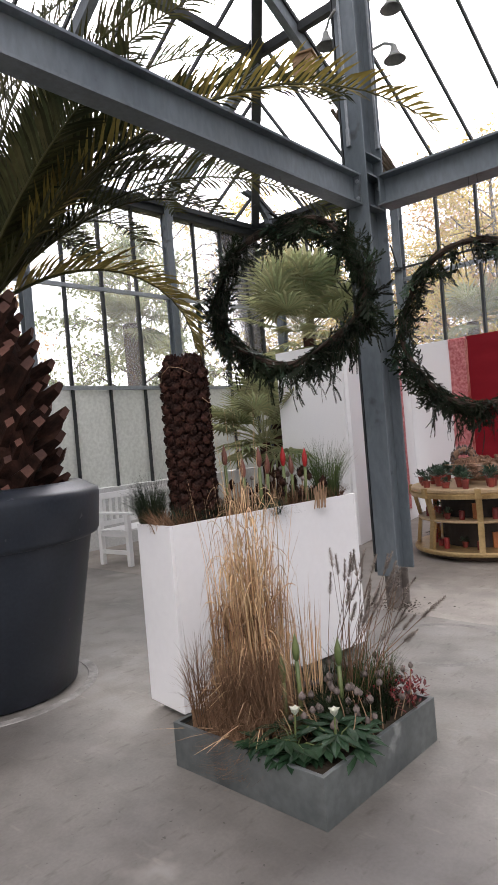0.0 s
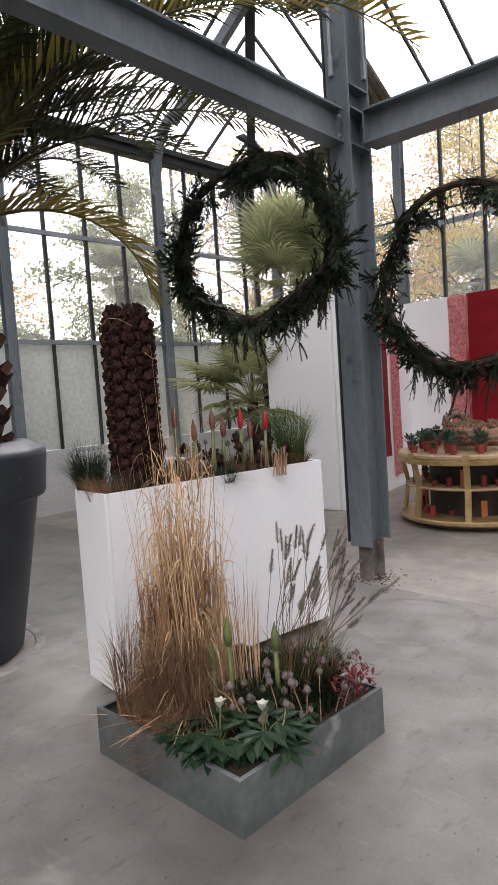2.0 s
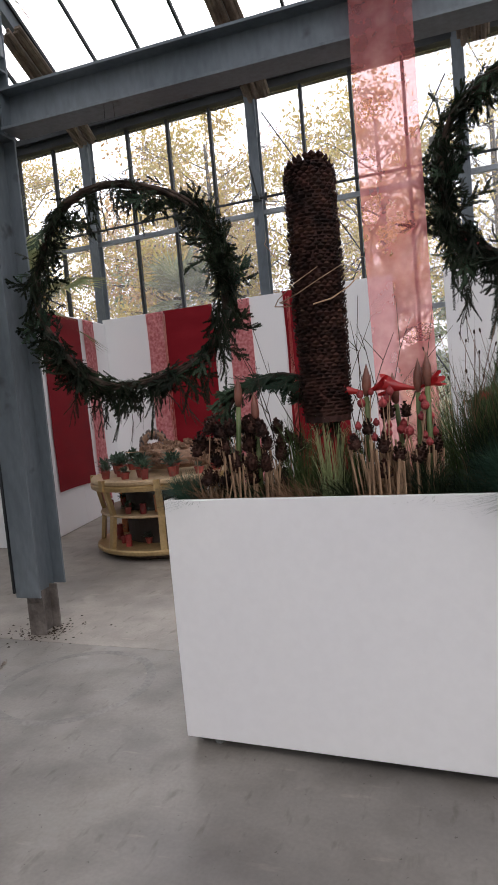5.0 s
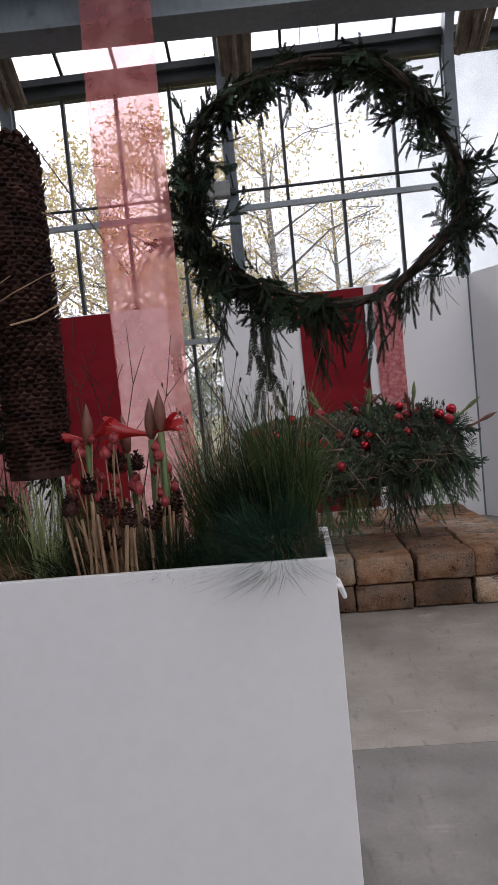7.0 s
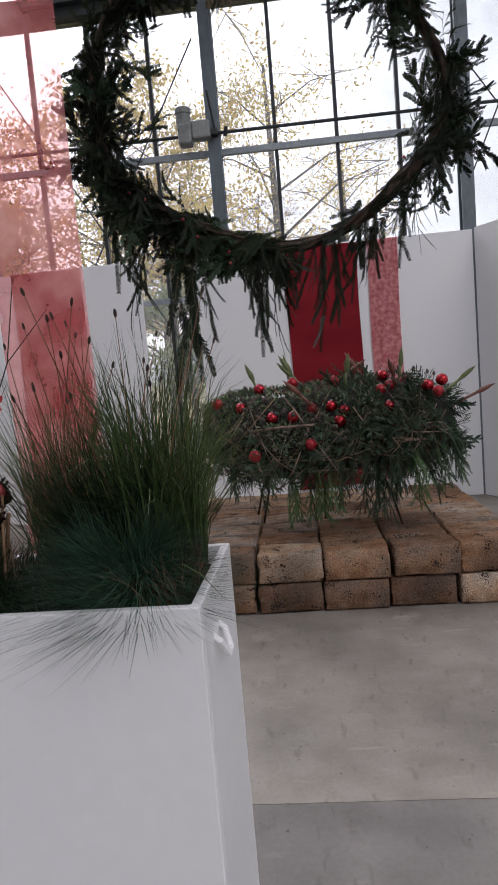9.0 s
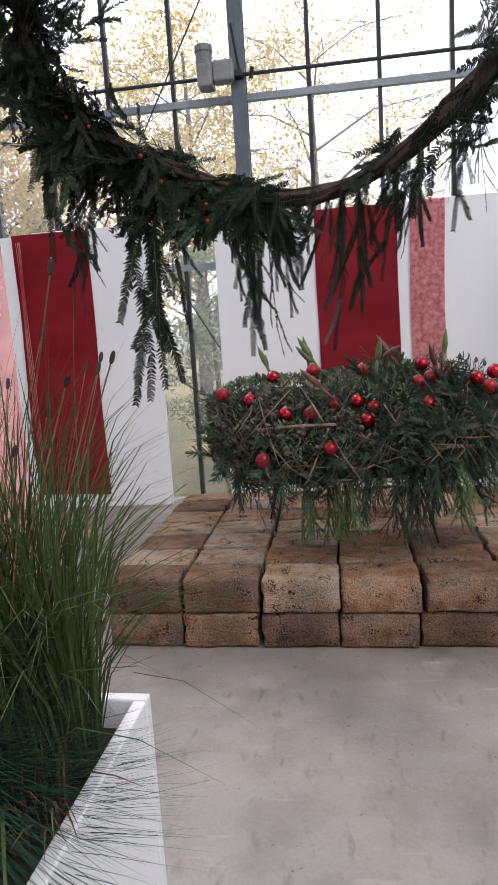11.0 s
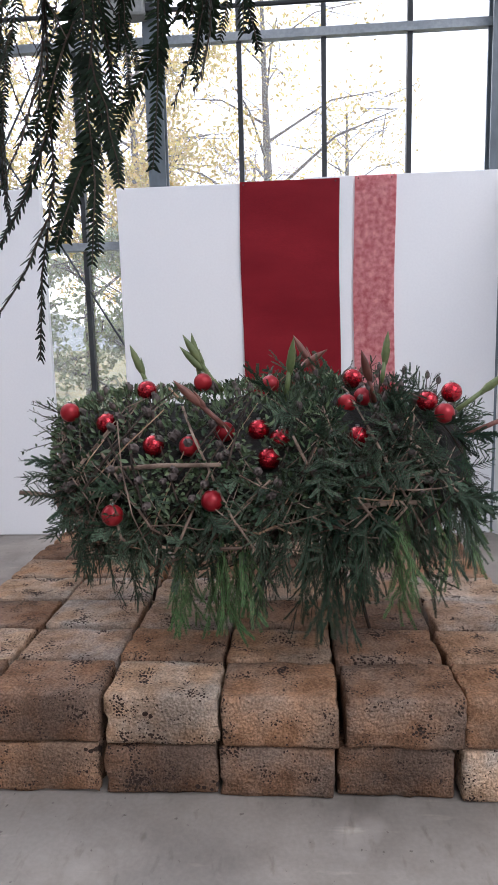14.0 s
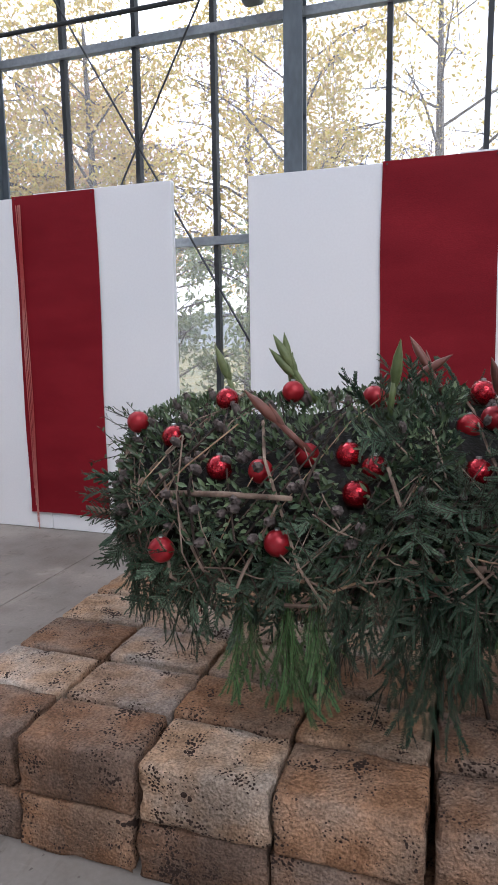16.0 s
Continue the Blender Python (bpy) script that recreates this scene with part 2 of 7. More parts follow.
FROSTED = surface("frosted_sheet", (0.50, 0.52, 0.49), (0.58, 0.60, 0.57), 0.4, 0, 0.8, 20, 0.03, trans=0.35)
SILLWALL = surface("sill_render", (0.50, 0.51, 0.50), (0.60, 0.61, 0.60), 0.8, 0, 1.2, 40, 0.15)
GLASS = glass_pane("window_glass", (0.86, 0.88, 0.88), 1.35, 0.07)
ROOFGLASS = glass_pane("roof_glass", (0.77, 0.78, 0.79), 1.3, 0.03)
ZINC = surface("zinc_sheet", (0.115, 0.130, 0.132), (0.23, 0.25, 0.247), 0.48, 0.6, 2.5, 25, 0.08, spots=(5.0, 0.64, (0.36, 0.38, 0.37)))
POTMAT = surface("pot_plastic", (0.018, 0.023, 0.032), (0.029, 0.036, 0.048), 0.42, 0, 1.5, 50, 0.04, spots=(14, 0.71, (0.10, 0.10, 0.11)), spec=0.35)
PALMBARK = surface("palm_bark", (0.014, 0.008, 0.006), (0.065, 0.030, 0.021), 0.85, 0, 9, 70, 0.6, island=0.35, vary=0.3, spec=0.15)
PALMCUT = surface("palm_cut", (0.10, 0.042, 0.030), (0.24, 0.105, 0.07), 0.8, 0, 12, 70, 0.5, vary=0.5)
FROND = surface("palm_frond", (0.024, 0.030, 0.012), (0.095, 0.094, 0.038), 0.55, 0, 1.5, 30, 0.1, island=0.4, hue=0.03, trans=0.2, spec=0.2)
FROND_DRY = surface("palm_frond_dry", (0.16, 0.12, 0.025), (0.30, 0.24, 0.06), 0.6, 0, 2, 30, 0.1, island=0.3, trans=0.25)
FAN = surface("fan_palm", (0.15, 0.18, 0.085), (0.44, 0.44, 0.24), 0.5, 0, 1.2, 30, 0.05, island=0.3, hue=0.03, trans=0.4, spec=0.12)
RIND = surface("branch_bark", (0.018, 0.013, 0.010), (0.075, 0.053, 0.041), 0.85, 0, 12, 80, 0.5, island=0.3, spec=0.15)
TWIGBARK = surface("twig_bark", (0.09, 0.06, 0.045), (0.34, 0.25, 0.19), 0.85, 0, 9, 80, 0.4, island=0.45, spec=0.15)
YEW = surface("yew_needles", (0.004, 0.009, 0.005), (0.017, 0.030, 0.013), 0.6, 0, 3, 40, 0.05, island=0.4, hue=0.02, trans=0.12, spec=0.15)
# brighter yew: greener sprays, with the foliage's highlights put into the colour
YEW_LIGHT = surface("bright_yew", (0.012, 0.030, 0.018), (0.058, 0.100, 0.058), 0.6, 0, 3, 40, 0.05, island=0.4, hue=0.02, trans=0.15, spec=0.15)
FRESHYEW = surface("fresh_yew", (0.040, 0.100, 0.030), (0.135, 0.240, 0.085), 0.55, 0, 3, 40, 0.05, island=0.35, hue=0.02, trans=0.15, spec=0.25)
CYPRESS = surface("cypress_scales", (0.026, 0.058, 0.036), (0.120, 0.175, 0.110), 0.65, 0, 3, 40, 0.05, island=0.4, hue=0.02, trans=0.12, spec=0.15)
BOXLEAF = surface("box_leaves", (0.022, 0.044, 0.018), (0.150, 0.205, 0.105), 0.35, 0, 4, 40, 0.05, island=0.6, hue=0.02, trans=0.12, spec=0.4)
STRAW = surface("dry_grass", (0.40, 0.245, 0.135), (0.78, 0.56, 0.34), 0.75, 0, 3, 60, 0.05, island=0.4, hue=0.012, trans=0.25, spec=0.12)
BROWNGRASS = surface("brown_sedge", (0.11, 0.060, 0.036), (0.35, 0.215, 0.13), 0.75, 0, 3, 60, 0.05, island=0.45, trans=0.2, spec=0.12)
FESCUE = surface("blue_fescue", (0.012, 0.036, 0.024), (0.060, 0.120, 0.078), 0.6, 0, 3, 60, 0.05, island=0.4, hue=0.015, trans=0.15, spec=0.15)
SEDGE = surface("green_sedge", (0.030, 0.055, 0.018), (0.115, 0.155, 0.058), 0.55, 0, 3, 60, 0.05, island=0.4, hue=0.02, trans=0.25, spec=0.15)
PALESEDGE = surface("pale_sedge", (0.26, 0.32, 0.13), (0.42, 0.46, 0.24), 0.55, 0, 3, 60, 0.05, island=0.25, trans=0.3)
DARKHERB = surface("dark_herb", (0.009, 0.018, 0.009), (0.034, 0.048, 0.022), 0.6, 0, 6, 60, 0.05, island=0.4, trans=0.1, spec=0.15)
PLUME = surface("grass_plume", (0.21, 0.18, 0.155), (0.38, 0.325, 0.285), 0.9, 0, 9, 80, 0.3, island=0.3, spec=0.1)
CONE = surface("cone_scales", (0.012, 0.006, 0.005), (0.060, 0.027, 0.020), 0.65, 0, 14, 80, 0.3, island=0.45, hue=0.01, spec=0.15)
CONE_PALE = surface("pale_cone_scales", (0.20, 0.11, 0.07), (0.36, 0.22, 0.14), 0.75, 0, 14, 80, 0.3, island=0.35)
SEEDHEAD = surface("seed_head", (0.09, 0.072, 0.065), (0.25, 0.205, 0.185), 0.85, 0, 30, 90, 0.4, island=0.4, spec=0.15)
REDHEAD = surface("red_seed_head", (0.20, 0.02, 0.025), (0.38, 0.05, 0.05), 0.6, 0, 30, 90, 0.4, island=0.3)
CANE = surface("dry_cane", (0.22, 0.125, 0.07), (0.44, 0.29, 0.18), 0.75, 0, 8, 60, 0.2, island=0.3)
STEM = surface("green_stem", (0.075, 0.115, 0.035), (0.18, 0.205, 0.075), 0.5, 0, 5, 60, 0.05, island=0.25)
BUD = surface("amaryllis_bud", (0.12, 0.040, 0.030), (0.22, 0.085, 0.055), 0.45, 0, 8, 60, 0.05, island=0.3)
PETAL = surface("red_petal", (0.36, 0.010, 0.014), (0.52, 0.035, 0.032), 0.4, 0, 9, 60, 0.05, island=0.2, trans=0.3)
HELLEAF = surface("hellebore_leaf", (0.014, 0.040, 0.020), (0.040, 0.085, 0.045), 0.35, 0, 6, 50, 0.08, island=0.3, hue=0.015, trans=0.1, spec=0.35)
WHITEPETAL = surface("white_petal", (0.72, 0.75, 0.60), (0.82, 0.83, 0.74), 0.5, 0, 6, 50, 0.05, trans=0.2)
BERRY = surface("red_berry", (0.16, 0.008, 0.012), (0.28, 0.02, 0.022), 0.3, 0, 20, 60, 0.05, island=0.3)
REDLEAF = surface("red_leaf", (0.08, 0.015, 0.018), (0.20, 0.04, 0.035), 0.45, 0, 10, 60, 0.05, island=0.35)
BAUBLE = surface("bauble_lacquer", (0.40, 0.010, 0.020), (0.50, 0.016, 0.028), 0.14, 0.75, 6, 60, 0.02, vary=0.12, rough_vary=0.05, coat=0.4)
BAUBLE_MATT = surface("bauble_matt", (0.30, 0.010, 0.018), (0.38, 0.016, 0.022), 0.30, 0.35, 6, 60, 0.03, vary=0.12)
CAPMETAL = surface("bauble_cap", (0.6, 0.6, 0.6), (0.75, 0.74, 0.72), 0.3, 1.0, 10, 60, 0.02)
REDCLOTH = surface("red_cloth", (0.185, 0.008, 0.014), (0.235, 0.013, 0.02), 0.6, 0, 1.4, 90, 0.12, stretch=(1, 1, 3), spec=0.12)
PINKCLOTH = sheer_cloth("pink_fleece", (0.66, 0.20, 0.22), (0.84, 0.48, 0.48), 0.88, 26.0)
SHEER = sheer_cloth("sheer_red_fleece", (0.72, 0.16, 0.16), (0.85, 0.40, 0.38), 0.42, 7.0)
GOLD = surface("gold_paint", (0.36, 0.24, 0.10), (0.56, 0.40, 0.19), 0.4, 0.55, 4, 40, 0.06)
GOLDTOP = surface("golden_wood", (0.42, 0.29, 0.16), (0.58, 0.43, 0.26), 0.45, 0.1, 3, 40, 0.05)
TERRA = surface("red_pot", (0.20, 0.03, 0.025), (0.34, 0.07, 0.05), 0.55, 0, 8, 60, 0.08, vary=0.3)
CANDLE = surface("red_candle", (0.16, 0.012, 0.014), (0.26, 0.03, 0.025), 0.4, 0, 8, 60, 0.03, vary=0.3)
ORANGEBOX = surface("orange_box", (0.42, 0.13, 0.04), (0.55, 0.22, 0.08), 0.5, 0, 6, 60, 0.05)
FOLIAGE_DARK = surface("pot_plant_leaf", (0.03, 0.06, 0.035), (0.08, 0.13, 0.09), 0.5, 0, 6, 60, 0.05, island=0.4, trans=0.1)
BLIND = surface("reed_blind", (0.10, 0.075, 0.055), (0.20, 0.155, 0.115), 0.8, 0, 8, 60, 0.3, island=0.3)
WOODBOX = surface("plain_wood", (0.24, 0.14, 0.07), (0.38, 0.24, 0.13), 0.6, 0, 5, 50, 0.1)
HORNGREY = surface("grey_plastic", (0.20, 0.21, 0.20), (0.28, 0.29, 0.28), 0.5, 0, 5, 50, 0.05)
TRUNK = surface("tree_bark", (0.07, 0.055, 0.045), (0.16, 0.13, 0.11), 0.9, 0, 4, 30, 0.5)
# outdoor leaf colours are raised, so the pale haze over the trees is painted in
LEAF_YELLOW = surface("yellow_leaves", (0.56, 0.41, 0.09), (0.80, 0.63, 0.18), 0.6, 0, 0.4, 9, 0.0, island=0.3, hue=0.02, trans=0.55)
LEAF_OCHRE = surface("ochre_leaves", (0.48, 0.28, 0.09), (0.68, 0.44, 0.18), 0.6, 0, 0.4, 9, 0.0, island=0.3, hue=0.02, trans=0.55)
LEAF_GREEN = surface("outdoor_leaves", (0.26, 0.31, 0.15), (0.43, 0.46, 0.23), 0.6, 0, 0.5, 9, 0.0, island=0.35, hue=0.03, trans=0.55)
LEAF_PINK = surface("mauve_twigs", (0.35, 0.24, 0.22), (0.51, 0.37, 0.33), 0.8, 0, 0.5, 9, 0.0, island=0.3, trans=0.55)
TUFF = tuff_stone()


# ---- geometry ----
class Geo:
    """Collects vertices with quads and triangles."""

    def __init__(self):
        self.v, self.q, self.t, self.n = [], [], [], 0

    def add(self, verts, quads=(), tris=()):
        verts = np.asarray(verts, float).reshape(-1, 3)
        if len(quads):
            self.q.append(np.asarray(quads, int) + self.n)
        if len(tris):
            self.t.append(np.asarray(tris, int) + self.n)
        self.v.append(verts)
        self.n += len(verts)

    def put(self, other, m):
        """Another Geo, moved by the matrix m."""
        m = np.array(m)
        v = other.verts() @ m[:3, :3].T + m[:3, 3]
        self.add(v, other.quads(), other.tris())

    def verts(self):
        return np.concatenate(self.v) if self.v else np.zeros((0, 3))

    def quads(self):
        return np.concatenate(self.q) if self.q else np.zeros((0, 4), int)

    def tris(self):
        return np.concatenate(self.t) if self.t else np.zeros((0, 3), int)

    def box(self, x0, x1, y0, y1, z0, z1, m=None):
        v = [(x, y, z) for z in (z0, z1) for x, y in ((x0, y0), (x1, y0), (x1, y1), (x0, y1))]
        if m is not None:
            v = [tuple(m @ Vector(p)) for p in v]
        self.add(v, [(3, 2, 1, 0), (4, 5, 6, 7), (0, 1, 5, 4), (1, 2, 6, 5), (2, 3, 7, 6), (3, 0, 4, 7)])
        return self

    def soft(self, x0, x1, y0, y1, z0, z1, b=0.004, m=None):
        """A box with rounded edges."""
        bm = bmesh.new()
        bmesh.ops.create_cube(bm, size=1)
        for v in bm.verts:
            v.co = Vector(((x0, x1)[v.co.x > 0], (y0, y1)[v.co.y > 0], (z0, z1)[v.co.z > 0]))
        bmesh.ops.bevel(bm, geom=bm.edges, offset=b, segments=2, affect="EDGES", profile=0.5)
        bm.verts.index_update()
        v = [tuple(m @ p.co) if m is not None else tuple(p.co) for p in bm.verts]
        self.add(v, [[p.index for p in f.verts] for f in bm.faces if len(f.verts) == 4],
                 [[p.index for p in f.verts] for f in bm.faces if len(f.verts) == 3])
        bm.free()
        return self

    def tube(self, pts, r0, r1=None, n=6, cap=True):
        pts = [Vector(p) for p in pts]
        r1 = r0 if r1 is None else r1
        rings, k = [], len(pts)
        side = None
        for i, p in enumerate(pts):
            d = (pts[min(i + 1, k - 1)] - pts[max(i - 1, 0)]).normalized()
            if side is None:
                side = d.cross(Vector((0.31, 0.17, 0.93)))
                side = d.cross(Vector((1, 0, 0))) if side.length < 0.1 else side
            side = (side - d * side.dot(d)).normalized()
            up = d.cross(side)
            r = r0 + (r1 - r0) * i / (k - 1)
            rings += [p + (side * math.cos(a) + up * math.sin(a)) * r for a in (2 * math.pi * j / n for j in range(n))]
        q = [(i * n + j, i * n + (j + 1) % n, (i + 1) * n + (j + 1) % n, (i + 1) * n + j) for i in range(k - 1) for j in range(n)]
        t = []
        if cap:
            rings += [pts[0], pts[-1]]
            t = [(k * n, (j + 1) % n, j) for j in range(n)] + [(k * n + 1, (k - 1) * n + j, (k - 1) * n + (j + 1) % n) for j in range(n)]
        self.add([tuple(p) for p in rings], q, t)
        return self

    def lathe(self, profile, n=32, at=(0, 0, 0)):
        v = [(at[0] + r * math.cos(a), at[1] + r * math.sin(a), at[2] + z) for r, z in profile for a in (2 * math.pi * j / n for j in range(n))]
        q = [(i * n + j, i * n + (j + 1) % n, (i + 1) * n + (j + 1) % n, (i + 1) * n + j) for i in range(len(profile) - 1) for j in range(n)]
        self.add(v, q)
        return self

    def ball(self, c, r, n=10, rings=6, squash=1.0):
        prof = [(r * math.sin(math.pi * i / rings) + 1e-5, -r * squash * math.cos(math.pi * i / rings)) for i in range(rings + 1)]
        return self.lathe(prof, n, c)

    def blade(self, base, tip, width, bend=0.0, seg=4, rng=random):
        """A grass blade from base to tip, bowed sideways and down."""
        b, t = Vector(base), Vector(tip)
        d = t - b
        a = rng.uniform(0, 6.28)
        side = Vector((math.cos(a), math.sin(a), 0)) * width * 0.5
        v, q = [], []
        for i in range(seg + 1):
            s = i / seg
            p = b + Vector((d.x * s ** 1.5, d.y * s ** 1.5, d.z * (s + bend * math.sin(math.pi * s))))
            w = side * (1 - 0.92 * s * s)
            v += [tuple(p - w), tuple(p + w)]
            if i:
                q.append((2 * i - 2, 2 * i - 1, 2 * i + 1, 2 * i))
        self.add(v, q)
        return self

    def leaf(self, base, tip, up, width, fold=0.15):
        """A pointed leaf of four quads, folded along its rib."""
        b, t, u = Vector(base), Vector(tip), Vector(up)
        d = t - b
        s = d.cross(u).normalized() * width * 0.5
        u = s.cross(d).normalized()
        f = u * width * fold
        pts = [b, b + d * 0.35 + s * 0.9 + f, b + d * 0.35, b + d * 0.35 - s * 0.9 + f, b + d * 0.7 + s * 0.75 + f, b + d * 0.7, b + d * 0.7 - s * 0.75 + f, t]
        self.add([tuple(p) for p in pts], [(1, 4, 5, 2), (2, 5, 6, 3)], [(0, 1, 2), (0, 2, 3), (4, 7, 5), (5, 7, 6)])
        return self


def mesh_of(name, g, material, smooth=False):
    me = bpy.data.meshes.new(name)
    me.from_pydata(g.verts().tolist(), [], g.quads().tolist() + g.tris().tolist())
    me.materials.append(material)
    if smooth:
        me.polygons.foreach_set("use_smooth", [True] * len(me.polygons))
    me.update()
    return me


def part(name, g, material, parent=None, label="", smooth=False):
    """One mesh object, under a thing or a part."""
    ob = new(name, g if isinstance(g, bpy.types.Mesh) else mesh_of(name, g, material, smooth))
    ob.parent = parent
    return tagged(ob, label)


def thing(name, label, category, at=(0, 0, 0), turn=0.0, group="", kind=""):
    ob = new(name)
    ob.matrix_world = pose(*at, 0, 0, turn)
    ob.empty_display_size = 0.1
    return tagged(ob, label, category, group, kind)


def solid(name, g, material, label, category="", kind="structure", smooth=False):
    return tagged(part(name, g, material, None, label, smooth), label, category or name, "", kind)


def aim(at, direction, roll=0.0, size=1.0):
    """A matrix whose z runs along direction."""
    return Matrix.Translation(at) @ Vector(direction).to_track_quat("Z", "Y").to_matrix().to_4x4() @ Matrix.Rotation(roll, 4, "Z") @ Matrix.Scale(size, 4)


R = random.Random(7)


# ---- large structure ----
YB, XL, XR, YF = 9.6, -8.3, 7.0, -6.0          # glass walls: back, side; plain closing sides
EAVE, PITCH = 5.25, 0.62
BEAM_LO, BEAM_HI = 3.236, 3.482
COLX, COLY, LEAN = -2.82, 4.76, 2.7             # inner column, and the turn of the inner frame


def beam_y(x):
    """Middle of the beam that spans from the column, in y."""
    return COLY + 0.08 + (x - COLX) * math.tan(radians(LEAN))


solid("floor", Geo().box(XL - 0.1, XR, YF, 4.583, -0.25, 0), CONCRETE, "grey stained concrete floor of the glasshouse", "floor")
solid("floor_slab", Geo().box(XL - 0.1, -1.556, 4.587, YB + 0.1, -0.25, 0).box(-1.548, XR, 4.587, YB + 0.1, -0.25, 0), CONCRETE_WARM, "warm grey concrete floor slab past the joint", "floor")
solid("floor_screed", Geo().box(XL - 0.1, XR, YF, YB + 0.1, -0.29, -0.252), EARTH, "dark screed showing in the floor joint", "floor")
solid("ground", Geo().box(-400, 400, -400, 400, -0.6, -0.32), GROUND, "leaf-strewn autumn lawn outside the glass", "ground")


def glass_wall(name, label, along, at, lines, columns, sill, transoms, inward):
    """A steel-and-glass wall. along: 'x' or 'y'; at: its plane; inward: +1 or -1 towards the room."""
    wall = thing(name, label, "glass wall", (0, 0, 0), kind="structure")
    cols, lo, hi = lines, lines[0], lines[-1]

    def bar(a0, a1, d0, d1, z0, z1):
        d0, d1 = sorted((at + inward * d0, at + inward * d1))
        return Geo().box(a0, a1, d0, d1, z0, z1) if along == "x" else Geo().box(d0, d1, a0, a1, z0, z1)

    for c in columns:
        ob = part("column", bar(c - 0.065, c + 0.065, 0.02, 0.04, 0, EAVE), STEEL, wall)
        g = bar(c - 0.012, c + 0.012, 0.04, 0.14, 0, EAVE)
        g2 = bar(c - 0.065, c + 0.065, 0.14, 0.16, 0, EAVE)
        g.put(g2, Matrix.Identity(4))
        part("column_web", g, STEEL, ob)
    for z in transoms:
        part("transom", bar(lo, hi, 0.0, 0.06, z - 0.03, z + 0.03), RAIL, wall)
    for c in cols:
        if min(abs(c - k) for k in columns) > 0.1:
            part("mullion", bar(c - 0.018, c + 0.018, -0.03, 0.035, sill, EAVE), DARKSTEEL, wall)
    levels = [sill, *transoms, EAVE]
    for a, b in zip(cols, cols[1:]):
        for z0, z1 in zip(levels, levels[1:]):
            frosted = name == "window_2" and z0 == sill
            pane = part("pane", bar(a + 0.005, b - 0.005, -0.012, -0.006, z0 + 0.005, z1 - 0.005), FROSTED if frosted else GLASS, wall)
            pane.visible_shadow = False
    if sill > 0.1:
        part("sill_wall", bar(lo, hi, -0.12, 0.12, 0, sill), SILLWALL, wall, "white rendered sill wall")
    gut = bar(lo, hi, -0.10, 0.12, EAVE, EAVE + 0.22)
    gut.put(bar(lo, hi, 0.12, 0.2, EAVE + 0.1, EAVE + 0.16), Matrix.Identity(4))
    part("eaves_beam", gut, DARKSTEEL, wall)
    return wall


BACKCOLS = [-7.74, -5.21, -2.68, -0.15, 2.37, 4.90]
SIDECOLS = [-3.28, -0.64, 2.00, 4.64, 7.28]
SIDELINES = [4.64 + 0.66 * k for k in range(-15, 8)] + [YB]
glass_wall("window_1", "tall glazed back wall in grey steel bars", "x", YB, [-0.15 + 0.6315 * k for k in range(-13, 11)], BACKCOLS, 0.05, (2.30, 3.77), -1)
glass_wall("window_2", "glazed side wall with frosted lower panes", "y", XL, SIDELINES, SIDECOLS, 0.88, (2.38, 3.88), 1)

# closing walls behind and beside the walk, seen by nobody
solid("wall_south", Geo().box(XL, XR + 0.2, YF - 0.2, YF, 0, EAVE + 0.2), SILLWALL, "plain pale wall closing the hall", "wall")
glass_wall("window_3", "glazed side wall closing the hall opposite", "y", XR, SIDELINES, SIDECOLS, 0.80, (2.29, 3.72), -1)

# ---- roof ----
RZ, RIDGE = EAVE + 0.2, 1.8


def roof_z(d):
    return RZ + PITCH * d


def slope_bar(p, q, w, h):
    """A bar of width w and depth h from p to q, hanging below the line."""
    p, q = Vector(p), Vector(q)
    d = (q - p).normalized()
    s = d.cross(Vector((0, 0, 1))).normalized() * w / 2
    u = s.cross(d).normalized()
    u = u if u.z > 0 else -u
    v = [p - s, p + s, p + s - u * h, p - s - u * h, q - s, q + s, q + s - u * h, q - s - u * h]
    g = Geo()
    g.add([tuple(a) for a in v], [(0, 1, 2, 3), (7, 6, 5, 4), (0, 4, 5, 1), (1, 5, 6, 2), (2, 6, 7, 3), (3, 7, 4, 0)])
    return g


DEPTH = YB - RIDGE
roof_bars, roof_ribs, roof_panes = Geo(), Geo(), Geo()
STEP = 0.6315
x = XL
while x < XR:
    run = min(DEPTH, x - XL)
    if run > 0.15:
        y1 = YB - run
        roof_bars.put(slope_bar((x, YB, RZ), (x, y1, roof_z(run)), 0.032, 0.05), Matrix.Identity(4))
        roof_bars.put(slope_bar((x, YF, RZ), (x, YF + run * (RIDGE - YF) / DEPTH, roof_z(run)), 0.032, 0.05), Matrix.Identity(4))
    x += STEP
y = YB
while y > RIDGE - 7.5:
    run = min(YB - y, (y - YF) * DEPTH / (RIDGE - YF))
    if run > 0.15:
        roof_bars.put(slope_bar((XL, y, RZ), (XL + run, y, roof_z(run)), 0.032, 0.05), Matrix.Identity(4))
    y -= STEP
for d in (2.35, 4.75, 7.2):
    zz = roof_z(d)
    yf = YF + d * (RIDGE - YF) / DEPTH
    roof_bars.put(slope_bar((XL + d, YB - d, zz), (XR, YB - d, zz), 0.10, 0.12), Matrix.Identity(4))
    roof_bars.put(slope_bar((XL + d, yf, zz), (XL + d, YB - d, zz), 0.10, 0.12), Matrix.Identity(4))
    roof_bars.put(slope_bar((XL + d, yf, zz), (XR, yf, zz), 0.10, 0.12), Matrix.Identity(4))
roof_bars.put(slope_bar((XL, YB, RZ), (XL + DEPTH, RIDGE, roof_z(DEPTH)), 0.14, 0.2), Matrix.Identity(4))
